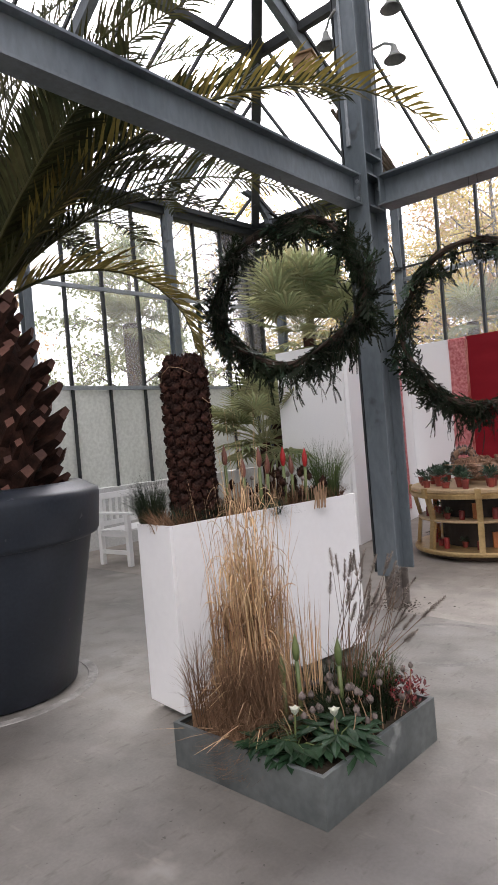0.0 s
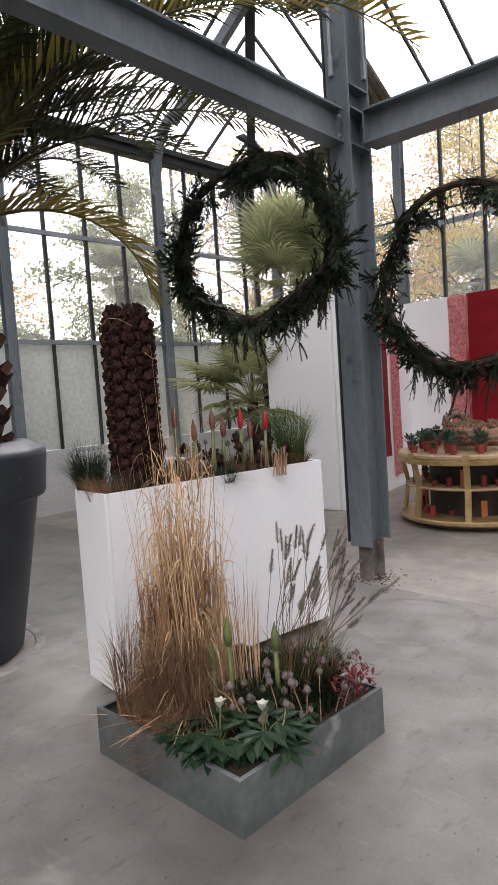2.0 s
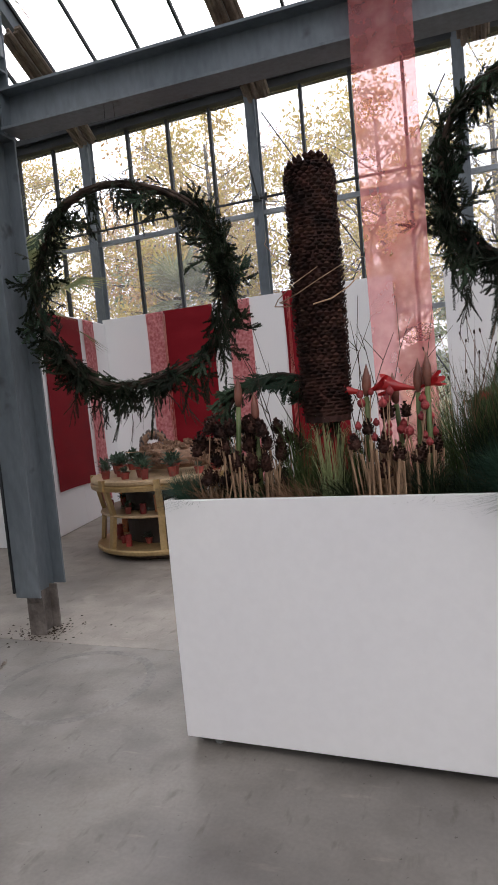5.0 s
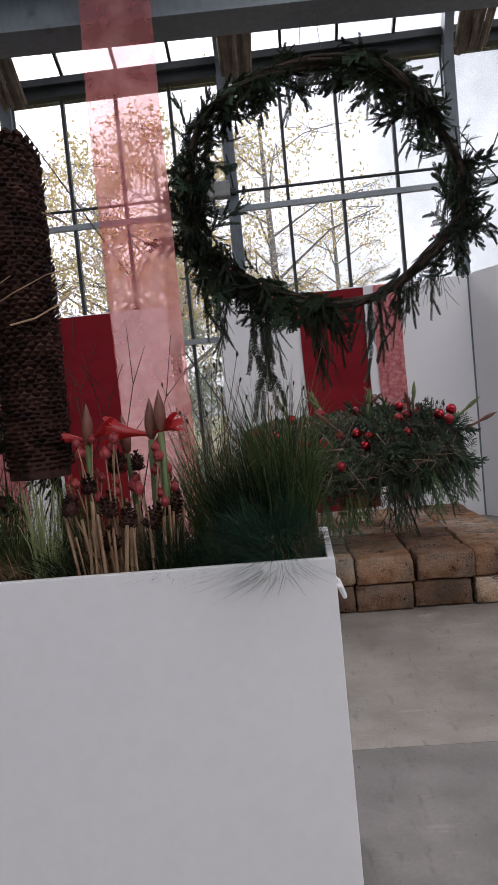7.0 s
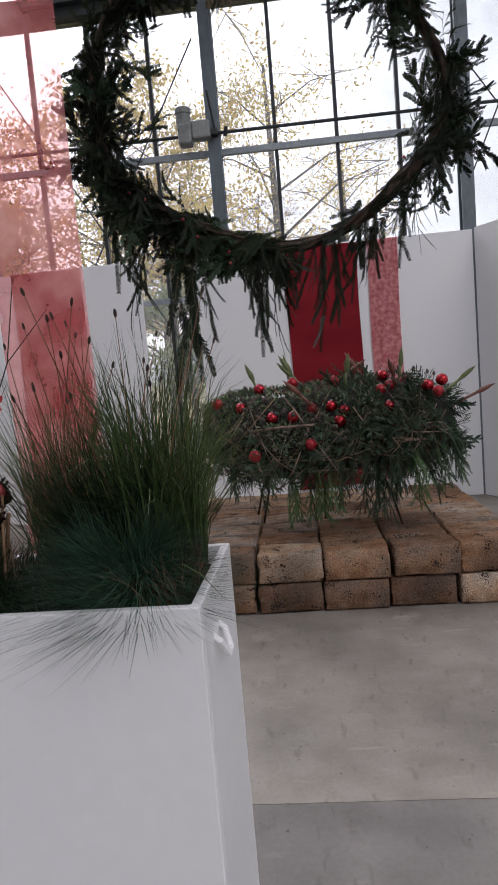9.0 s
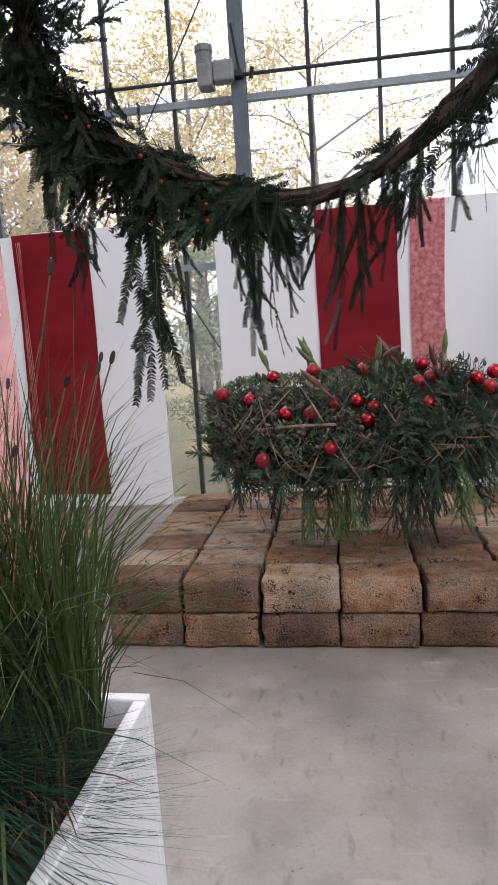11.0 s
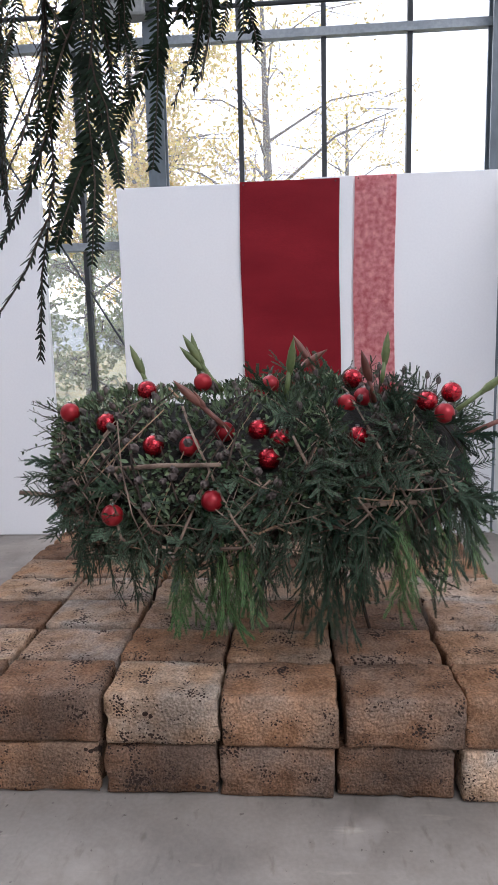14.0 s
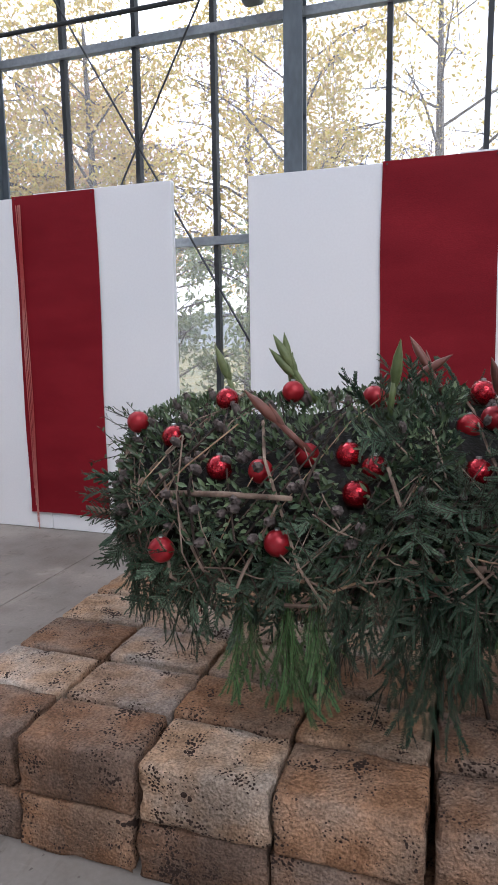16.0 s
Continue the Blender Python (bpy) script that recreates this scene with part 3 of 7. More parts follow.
roof_bars.put(slope_bar((XL, YF, RZ), (XL + DEPTH, RIDGE, roof_z(DEPTH)), 0.14, 0.2), Matrix.Identity(4))
roof_bars.put(slope_bar((XL + DEPTH, RIDGE, roof_z(DEPTH)), (XR, RIDGE, roof_z(DEPTH)), 0.14, 0.2), Matrix.Identity(4))
for c in BACKCOLS:
    run = min(DEPTH, c - XL)
    roof_ribs.put(slope_bar((c, YB - 0.55, roof_z(0.55) - 0.06), (c, YB - run, roof_z(run) - 0.06), 0.11, 0.16), Matrix.Identity(4))
for c in SIDECOLS[2:]:
    run = min(DEPTH, YB - c)
    roof_ribs.put(slope_bar((XL + 0.55, c, roof_z(0.55) - 0.06), (XL + run, c, roof_z(run) - 0.06), 0.11, 0.16), Matrix.Identity(4))
T = 0.012
roof_panes.add([(XL, YB, RZ), (XR, YB, RZ), (XR, RIDGE, roof_z(DEPTH)), (XL + DEPTH, RIDGE, roof_z(DEPTH)), (XL, YF, RZ), (XR, YF, RZ)],
               [(0, 1, 2, 3), (3, 2, 5, 4)], [(0, 3, 4)])
ceiling = solid("ceiling", roof_panes, ROOFGLASS, "pitched glass roof over the hall", "glass roof")
ceiling.visible_shadow = False
solid("trim", roof_bars, DARKSTEEL, "dark steel glazing bars of the roof", "roof bars")
solid("trim", roof_ribs, STEEL, "grey steel rafters under the roof glass", "rafters")


def knee(c, along):
    """A curved steel knee from a wall column up into the rafter."""
    pts = []
    for i in range(7):
        a = i / 6
        inn = 0.09 + 0.75 * a ** 2.2
        z = 4.7 + (roof_z(0.84) - 0.15 - 4.7) * (1 - (1 - a) ** 1.7)
        pts.append((inn, z))
    g = Geo()
    for (a0, z0), (a1, z1) in zip(pts, pts[1:]):
        v = []
        for s in (-0.05, 0.05):
            for inn, z in ((a0 - 0.07, z0 + 0.03), (a0 + 0.07, z0 - 0.03), (a1 + 0.07, z1 - 0.03), (a1 - 0.07, z1 + 0.03)):
                v.append((c + s, YB - inn, z) if along == "x" else (XL + inn, c + s, z))
        g.add(v, [(0, 1, 2, 3), (7, 6, 5, 4), (0, 4, 5, 1), (2, 6, 7, 3), (1, 5, 6, 2), (3, 7, 4, 0)])
    return g


for c in BACKCOLS:
    solid("trim", knee(c, "x"), STEEL, "curved grey steel knee under the eaves", "steel knee")
for c in SIDECOLS[2:]:
    solid("trim", knee(c, "y"), STEEL, "curved grey steel knee under the side eaves", "steel knee")


def reed_blind(c):
    """A drawn-up shading blind, its reeds bundled beside a rafter."""
    b = thing("roller_blind", "brown reed shading blind bundled along the rafter", "blind", (c, YB - 0.36, 5.14), group="roof blinds")
    up = Vector((0, -1, PITCH)).normalized()
    for i in range(9):
        g = Geo()
        off = Vector(((i - 4) * 0.036, 0.02 * ((i * 7) % 4), -0.02 - 0.03 * ((i * 5) % 3)))
        g.tube([off, off + up * 0.5 + Vector((0.004 * i, 0, 0.01)), off + up * 1.6], 0.028, n=6)
        part("reed_fold", g, BLIND, b)
    return b


for c in (-5.03, -2.50, 0.03, 2.55):
    reed_blind(c)

# ---- inner steel frame ----
frame_col = thing("steel_column", "grey painted steel H-column on a narrow foot", "column", (COLX, COLY, 0), LEAN, kind="structure")
for y0, y1, z0 in ((-0.145, -0.128, 0.27), (0.128, 0.145, 0.29)):
    part("flange", Geo().soft(-0.092, 0.092, y0, y1, z0, 8.3, 0.003), STEEL, frame_col)
part("web", Geo().box(-0.007, 0.007, -0.128, 0.128, 0.28, 8.3), STEEL, frame_col)
part("back_channel", Geo().box(-0.112, -0.097, -0.15, -0.09, 0.30, 8.3), DARKSTEEL, frame_col, "dark rubber strip along the flange")
RUST = surface("rusty_foot", (0.10, 0.085, 0.075), (0.24, 0.21, 0.19), 0.85, 0.2, 9, 50, 0.4)
for y0, y1 in ((-0.085, -0.07), (0.07, 0.085)):
    part("foot_flange", Geo().soft(-0.062, 0.062, y0, y1, 0, 0.30, 0.002), RUST, frame_col, "weathered rusty foot")
part("foot_web", Geo().box(-0.006, 0.006, -0.07, 0.07, 0, 0.30), RUST, frame_col)
foot_dirt = Geo()
dr = random.Random(4)
for _ in range(260):
    a, rr = dr.uniform(0, 6.283), abs(dr.gauss(0, 0.11)) + 0.04
    c, d = Vector((rr * 1.25 * math.cos(a), rr * math.sin(a), 0.0)), dr.uniform(0.003, 0.010)
    foot_dirt.add([(c.x - d, c.y - d * 0.6, 0.0008), (c.x + d, c.y - d * 0.4, 0.0008), (c.x + d * 0.4, c.y + d, 0.0008), (c.x, c.y, d * 0.8)], (), [(0, 1, 3), (1, 2, 3), (2, 0, 3)])
tagged(part("floor_dirt", foot_dirt, EARTH, None, "loose dark crumbs of dirt round the column foot"), "", "dirt", kind="stuff").location = (COLX, COLY, 0)
for z in (BEAM_LO - 0.012, BEAM_HI - 0.004, BEAM_HI + 0.16):
    part("stiffener", Geo().box(0.008, 0.09, -0.127, 0.127, z, z + 0.014), STEEL, frame_col)
for x0, z0 in ((-0.045, 3.72), (0.062, 3.74)):
    y0 = -0.163 if x0 < 0 else 0.11
    part("cable_duct", Geo().soft(x0, x0 + 0.022, y0, y0 + 0.017, z0 + 0.12, 7.8, 0.003), RAIL, frame_col, "pale plastic cable duct")
    part("duct_end", Geo().soft(x0 - 0.006, x0 + 0.028, y0 - 0.006, y0 + 0.019, z0, z0 + 0.14, 0.005), RAIL, frame_col, "pale plastic duct end")


def i_beam(a0, a1, half):
    """An I-beam along its own x, with web and flanges."""
    g = Geo()
    for s0, s1, z0, z1 in ((-half, half, BEAM_LO, BEAM_LO + 0.016), (-half, half, BEAM_HI - 0.016, BEAM_HI), (-0.008, 0.008, BEAM_LO + 0.016, BEAM_HI - 0.016)):
        g.box(a0, a1, s0, s1, z0, z1)
    for a in (a0 + 0.006, a1 - 0.016):
        g.box(a, a + 0.012, -half + 0.004, half - 0.004, BEAM_LO + 0.017, BEAM_HI - 0.017)
    return g


beam = solid("beam_side", i_beam(0.15, 10.6, 0.07), STEEL, "grey steel I-beam with dark water stains", "steel beam")
beam.matrix_world = pose(COLX - 0.025, COLY, 0, 0, 0, -90 + LEAN)
beam = solid("beam_cross", i_beam(0.11, 9.7, 0.10), STEEL, "grey steel I-beam spanning from the column", "steel beam")
beam.matrix_world = pose(COLX, beam_y(COLX), 0, 0, 0, LEAN)
for z in (BEAM_LO + 0.05, BEAM_HI - 0.06):
    for m in (aim((-0.06, -0.165, z), (0, -1, 0)), aim((0.02, -0.165, z), (0, -1, 0)), aim((0.05, -0.128, z), (0, 1, 0)), aim((0.05, 0.127, z), (0, -1, 0))):
        g = Geo()
        g.put(Geo().lathe([(0.016, 0.0), (0.015, 0.014), (0.001, 0.016)], 6), m)
        part("bolt", g, RAIL, frame_col)

# services on the glass walls
pipe = Geo().tube([(XL + 0.2, YB - 0.18, 3.92), (6.1, YB - 0.18, 3.92)], 0.017, n=8)
solid("trim", pipe, DARKSTEEL, "dark steel drive shaft of the window opener", "shaft")
for c in BACKCOLS:
    g = Geo().soft(c - 0.05, c + 0.05, YB - 0.24, YB - 0.12, 3.89, 3.95, 0.01)
    g.tube([(c + 0.12, YB - 0.18, 3.88), (c + 0.14, YB - 0.2, 3.97)], 0.02, n=6)
    g.tube([(c + 0.03, YB - 0.2, 3.90), (c - 0.02, YB - 0.3, 4.3)], 0.012, n=6)
    solid("trim", g, DARKSTEEL, "dark bearing bracket of the window shaft", "bracket")
motor = thing("gear_motor", "grey electric gear motor on the window shaft", "motor", (-0.41, YB - 0.2, 3.82))
part("housing", Geo().soft(-0.09, 0.05, -0.09, 0.09, 0.0, 0.2, 0.02).soft(0.05, 0.24, -0.07, 0.07, 0.04, 0.22, 0.02), HORNGREY, motor)
part("motor_barrel", Geo().lathe([(0.001, 0.2), (0.075, 0.2), (0.075, 0.3), (0.082, 0.31), (0.082, 0.36), (0.06, 0.375), (0.001, 0.375)], 16, (-0.03, 0, 0)), HORNGREY, motor)
for p, q in (((-2.55, 5.0), (-0.3, 1.2)), ((-0.3, 4.9), (-2.6, 0.9)), ((2.4, 4.4), (4.7, 1.0)), ((2.4, 3.2), (3.2, 5.0))):
    solid("trim", Geo().tube([(p[0], YB - 0.09, p[1]), (q[0], YB - 0.09, q[1])], 0.008, n=5), DARKSTEEL, "thin steel bracing rod on the glass wall", "bracing rod")
for at, turn in (((-3.02, 4.66, 4.62), 150), ((-2.52, 4.85, 4.35), 0), ((-2.52, 4.85, 4.75), 0)):
    sp = thing("loudspeaker", "small grey horn loudspeaker fixed to steel", "loudspeaker", at, turn, group="horn speakers")
    part("horn", Geo().lathe([(0.02, 0.12), (0.03, 0.08), (0.05, 0.04), (0.09, 0.0), (0.082, 0.0), (0.03, 0.06)], 16), HORNGREY, sp, smooth=True)
    part("bracket", Geo().tube([(0, 0, 0.12), (-0.08, 0, 0.17), (-0.2, 0, 0.17)], 0.012), HORNGREY, sp)
bx = thing("wooden_box", "brown wooden nest box fixed under a rafter", "box", (-4.95, 7.0, 6.0), 20)
part("body", Geo().soft(-0.13, 0.13, -0.1, 0.1, 0, 0.26, 0.006), WOODBOX, bx)
part("lid", Geo().soft(-0.16, 0.16, -0.13, 0.13, 0.26, 0.285, 0.004), WOODBOX, bx)
part("bracket", Geo().tube([(0, 0.1, 0.2), (0, 0.4, 0.42)], 0.012), DARKSTEEL, bx)

# ---- white partition panels with hung cloths ----
YP, XA, PT = 9.35, -5.12, 0.05
SIDE = pose(-4.60, 6.90, 0, 0, 0, 11.6)          # near end of the slanting side panels


def partition(name, a0, a1, at, along, top, label):
    g = Geo()
    if along == "x":
        g.soft(a0, a1, at, at + PT, 0.005, top, 0.004)
    else:
        g.soft(at - PT, at, a0, a1, 0.005, top, 0.004)
    return solid(name, g, WHITEPANEL, label, "partition panel")


for k, (a, b) in enumerate(((XA - 0.02, -3.43), (-3.425, -2.23), (-2.225, -1.04))):
    partition("wall_back_%d" % (k + 1), a, b, YP, "x", 2.67 + 0.020 * k, "white painted exhibition panel before the glass")
for k, (a, b) in enumerate(((-0.45, 0.95), (0.954, 2.365))):
    partition("wall_back_%d" % (k + 4), a, b, YP, "x", 2.685 + 0.02 * k, "white painted exhibition panel before the glass")
for k, (a, b) in enumerate(((0.0, 1.24), (1.245, 2.485))):
    partition("wall_side_%d" % (k + 1), a, b, 0.0, "y", 2.58 + 0.03 * k, "white painted exhibition panel set at an angle").matrix_world = SIDE
partition("wall_return", -5.71, -4.66, 6.86, "x", 2.555, "white painted panel turned across the end")
g = Geo()
m = Matrix.Translation((2.382, YP + 0.0, 0)) @ Matrix.Rotation(radians(-62), 4, "Z")
g.soft(0.0, 1.3, -0.0, 0.05, 0.005, 2.72, 0.004, m)
solid("wall_return_east", g, WHITEPANEL, "white painted panel angled towards the room", "partition panel")


def wall_cloth(label, a0, a1, z0, z1, along, at, material, category="wall hanging", seed=0, lean=0.0):
    """A strip of cloth with soft creases, hung flat before a panel."""
    rng = random.Random(seed)
    ph = [rng.uniform(0, 6.28) for _ in range(6)]
    nx, nz = 14, 44
    v, q = [], []
    for side in (0, 1):
        for j in range(nz + 1):
            for i in range(nx + 1):
                s, t = i / nx, j / nz
                a = a0 + (a1 - a0) * s + 0.006 * math.sin(9 * t + ph[0]) + lean * (1 - t)
                z = z0 + (z1 - z0) * t + 0.012 * math.sin(3 * s + ph[1]) * (1 - t)
                d = 0.012 + 0.004 * math.sin(21 * t + 2.0 * math.sin(3 * s + ph[2]) + ph[3]) * (0.4 + 0.6 * math.sin(2.7 * s + ph[4]) ** 2) + 0.012 * (1 - t) ** 2 + 0.0015 * side
                v.append((a, at - d, z) if along == "x" else (at + d, a, z))
    w = nx + 1
    o = (nz + 1) * w
    q += [(j * w + i, j * w + i + 1, (j + 1) * w + i + 1, (j + 1) * w + i) for j in range(nz) for i in range(nx)]
    q += [(o + j * w + i, o + (j + 1) * w + i, o + (j + 1) * w + i + 1, o + j * w + i + 1) for j in range(nz) for i in range(nx)]
    g = Geo()
    g.add(v, q)
    ob = part("cloth_hanging", g, material, None, label, True)
    for a in (a0 + 0.03, a1 - 0.03):
        c = (a, at - 0.02, z1 - 0.02) if along == "x" else (at + 0.02, a, z1 - 0.02)
        part("pin", Geo().ball(c, 0.006, 8, 5), DARKSTEEL, ob, "small dark pin")
    return tagged(ob, label, category)


wall_cloth("narrow pink fleece strip on the white panel", -4.42, -4.15, 0.22, 2.67, "x", YP, PINKCLOTH, seed=1)
wall_cloth("dark red cloth hanging on the white panel", -4.147, -3.415, 0.42, 2.675, "x", YP, REDCLOTH, seed=2)
wall_cloth("narrow pink fleece strip beside dark red cloth", -3.20, -2.875, 0.22, 2.68, "x", YP, PINKCLOTH, seed=3)
wall_cloth("dark red cloth with a fringed edge on the panel", -2.415, -1.665, 0.14, 2.70, "x", YP, REDCLOTH, seed=4)
wall_cloth("wide dark red cloth on the white panel", 0.478, 1.21, 0.2, 2.69, "x", YP, REDCLOTH, seed=5)
wall_cloth("narrow mottled pink fleece strip on the panel", 1.315, 1.615, 0.25, 2.70, "x", YP, PINKCLOTH, seed=6)
wall_cloth("dark red cloth on the side panel", 0.53, 1.57, 0.50, 2.59, "y", 0.0, REDCLOTH, seed=7).matrix_world = SIDE
wall_cloth("narrow pink fleece strip on the side panel", 1.70, 2.04, 0.18, 2.60, "y", 0.0, PINKCLOTH, seed=8).matrix_world = SIDE
for x0 in (-4.16, -2.375):
    fr = Geo()
    for i in range(4):
        fr.tube([(x0 + 0.015 * i + 0.006 * math.sin(7 * k + i), YP - 0.025 - 0.004 * i, 2.63 - k * (0.19 + 0.012 * i)) for k in range(13)], 0.004, n=4)
    tagged(part("cord", fr, surface("red_cord%d" % int(-x0), (0.4, 0.02, 0.02), (0.6, 0.3, 0.25), 0.7), None, "loose red and white cords down the cloth edge"), "", "cord")

# sheer cloth thrown over the beam
g = Geo()
BY = beam_y(-0.35)
prof = [(BY + 0.118, 3.25), (BY + 0.115, 3.4), (BY + 0.108, BEAM_HI + 0.008), (BY, BEAM_HI + 0.014), (BY - 0.108, BEAM_HI + 0.008)] + \
       [(BY - 0.118 - 0.05 * min(1, (3.4 - z) / 0.5) + 0.012 * math.sin(z * 2.2), z) for z in np.linspace(3.4, 0.85, 26)]
nx = 12
v = [(-0.51 + 0.315 * i / nx + 0.004 * (3.4 - z), y + 0.008 * math.sin(5 * i / nx + 1.3 * z) * (1 if z < 3.1 else 0) + (i / nx - 0.5) * 0.014, z) for y, z in prof for i in range(nx + 1)]
g.add(v, [(j * 13 + i, j * 13 + i + 1, (j + 1) * 13 + i + 1, (j + 1) * 13 + i) for j in range(len(prof) - 1) for i in range(nx)])
tagged(part("cloth_banner", g, SHEER, None, "sheer pinkish red fleece banner hung over the steel beam", True), "", "banner")

# ---- planters ----
def white_planter(label, x0, x1, y0, y1, top, gap, turn=0.0):
    p = thing("planter_box", label, "planter", ((x0 + x1) / 2, (y0 + y1) / 2, 0), turn, group="tall white planters")
    w, d = (x1 - x0) / 2, (y1 - y0) / 2
    part("front_panel", Geo().soft(-w, w, -d, -d + 0.02, gap, top, 0.003), LACQUER, p)
    part("back_panel", Geo().soft(-w, w, d - 0.02, d, gap, top, 0.003), LACQUER, p)
    for s in (-1, 1):
        a, b = sorted((s * w, s * (w - 0.02)))
        part("end_panel", Geo().soft(a, b, -d + 0.021, d - 0.021, gap, top, 0.003), LACQUER, p)
        for e in (-1, 1):
            part("foot", Geo().lathe([(0.022, 0), (0.025, 0.01), (0.02, 0.03), (0.02, gap + 0.01)], 12, (s * (w - 0.12), e * (d - 0.07), 0)), HORNGREY, p)
    part("base", Geo().box(-w + 0.021, w - 0.021, -d + 0.021, d - 0.021, gap + 0.01, gap + 0.03), LACQUER, p)
    part("soil", Geo().box(-w + 0.021, w - 0.021, -d + 0.021, d - 0.021, top - 0.25, top - 0.045), EARTH, p, "dark potting soil")
    return p


P1 = (-2.903, -2.567, 2.313, 3.787)
P2 = (-1.20, 0.330, 3.652, 4.09)
TURN1, TOP, TOP2 = -6.9, 1.045, 1.058
pl1 = white_planter("tall white lacquered planter filled with grasses and buds", *P1, TOP, 0.05, TURN1)
pl2 = white_planter("tall white lacquered planter with a cone column", *P2, TOP2, 0.046, -1.0)
hd = Geo().tube([(0.757, -0.10, TOP2 - 0.10), (0.776, -0.10, TOP2 - 0.115), (0.789, -0.08, TOP2 - 0.15), (0.789, -0.05, TOP2 - 0.15), (0.776, -0.03, TOP2 - 0.115), (0.757, -0.03, TOP2 - 0.10)], 0.007, n=8)
part("ring_handle", hd, LACQUER, pl2, "small white ring handle")

tray = thing("zinc_tray", "low square zinc planting tray on the floor", "planting tray", (-1.937, 2.42, 0))
TW, TH = 0.43, 0.203
for a in range(4):
    m = Matrix.Rotation(a * math.pi / 2, 4, "Z")
    g = Geo().soft(-TW, TW - 0.004, -TW, -TW + 0.004, 0.0, TH, 0.0015, m)
    g.soft(-TW, TW - 0.02, -TW + 0.002, -TW + 0.02, TH - 0.003, TH, 0.001, m)
    part("side_sheet", g, ZINC, tray)
part("soil", Geo().box(-TW + 0.005, TW - 0.005, -TW + 0.005, TW - 0.005, 0.0, TH - 0.03), EARTH, tray)

# ---- big pot with a date palm ----
PX, PY = -4.13, 1.945
pot = thing("plant_pot", "huge anthracite plastic pot with a rolled rim", "plant pot", (PX, PY, 0))
part("body", Geo().lathe([(0.001, 0.0), (0.50, 0.0), (0.53, 0.02), (0.69, 0.93), (0.70, 0.96)], 64), POTMAT, pot, smooth=True)
part("rim", Geo().lathe([(0.70, 0.94), (0.735, 0.955), (0.745, 0.975), (0.765, 1.20), (0.76, 1.235), (0.73, 1.25), (0.66, 1.29), (0.60, 1.295), (0.59, 1.25), (0.58, 1.12)], 64), POTMAT, pot, smooth=True)
part("soil", Geo().lathe([(0.001, 1.15), (0.585, 1.14)], 40), EARTH, pot)
solid("floor_ring", Geo().lathe([(0.435, 0.0006), (0.425, 0.0012), (0.395, 0.0012), (0.385, 0.0006)], 48, (-2.10, 4.09, 0)),
      surface("faint_ring", (0.20, 0.19, 0.178), (0.27, 0.256, 0.24), 0.85, 0, 7, 50, 0.2), "faint pale ring where a pot stood", "stain")
solid("floor_ring", Geo().lathe([(0.66, 0.001), (0.655, 0.006), (0.60, 0.006), (0.595, 0.001)], 64, (PX, PY, 0)),
      surface("lime_ring", (0.20, 0.19, 0.18), (0.36, 0.345, 0.325), 0.85, 0, 7, 50, 0.2), "pale water-stain ring of lime on concrete", "stain")

# ---- tuff plinth ----
plinth = thing("stone_plinth", "low plinth of stacked porous tuff blocks", "stone plinth", (0.606, 7.35, 0))


GRID = [-1, -0.75, -0.5, -0.25, 0, 0.25, 0.5, 0.75, 1]


def tuff_block(w, d, h, seed):
    """One worn block: a finely divided box, rounded and uneven."""
    rng = random.Random(seed)
    off = Vector((seed * 3.7, seed * 1.3, seed * 2.1))
    bm = bmesh.new()
    bmesh.ops.create_cube(bm, size=1)
    bmesh.ops.subdivide_edges(bm, edges=bm.edges[:], cuts=7, use_grid_fill=True)
    for v in bm.verts:
        p = Vector([GRID[round((c_ + 0.5) * 8)] * z_ / 2 for c_, z_ in zip(v.co, (w, d, h))])
        p = Vector([math.copysign(z_ / 2 - 0.014, c_) if abs(abs(c_) - 0.375) < 0.01 else q_ for q_, c_, z_ in zip(p, v.co, (w, d, h))])
        r = 0.011
        c = Vector((max(-w / 2 + r, min(w / 2 - r, p.x)), max(-d / 2 + r, min(d / 2 - r, p.y)), max(-h / 2 + r, min(h / 2 - r, p.z))))
        e = p - c
        if e.length > 1e-6:
            p = c + e.normalized() * min(e.length, r)
        n1 = noise.noise(p * 9 + off)
        n2 = noise.noise(p * 21 + off)
        p += (p - c * 0.9).normalized() * (0.006 * n1 + 0.007 * n2 - (0.014 if n2 > 0.33 else 0))
        v.co = p
    me = bpy.data.meshes.new("block")
    bm.to_mesh(me)
    bm.free()
    me.materials.append(TUFF)
    me.polygons.foreach_set("use_smooth", [True] * len(me.polygons))
    return me


ROWS_Y = [(6.27, 6.53), (6.53, 6.80), (6.80, 7.09), (7.09, 7.38), (7.38, 7.67), (7.67, 7.96), (7.96, 8.20)]
BLOCKS = {dd: [tuff_block(0.391, dd - 0.014, 0.180, int(dd * 100) + k) for k in range(7)] for dd in sorted({round(b - a, 2) for a, b in ROWS_Y})}
br = random.Random(21)
for course in (0, 1):
    for ry, (ya, yb) in enumerate(ROWS_Y):
        for cx in range(6):
            ob = part("block", br.choice(BLOCKS[round(yb - ya, 2)]), TUFF, plinth)
            flip = br.choice((0, 180))
            ob.matrix_basis = pose(-0.648 + 0.4045 * (cx + 0.5) - 0.588 + br.uniform(-0.009, 0.009) + 0.012 * course, (ya + yb) / 2 - 7.3 + br.uniform(-0.010, 0.010) - 0.006 * course,
                                   0.0935 + 0.189 * course, br.uniform(-0.8, 0.8), br.uniform(-0.6, 0.6), flip + br.uniform(-1.8, 1.8))

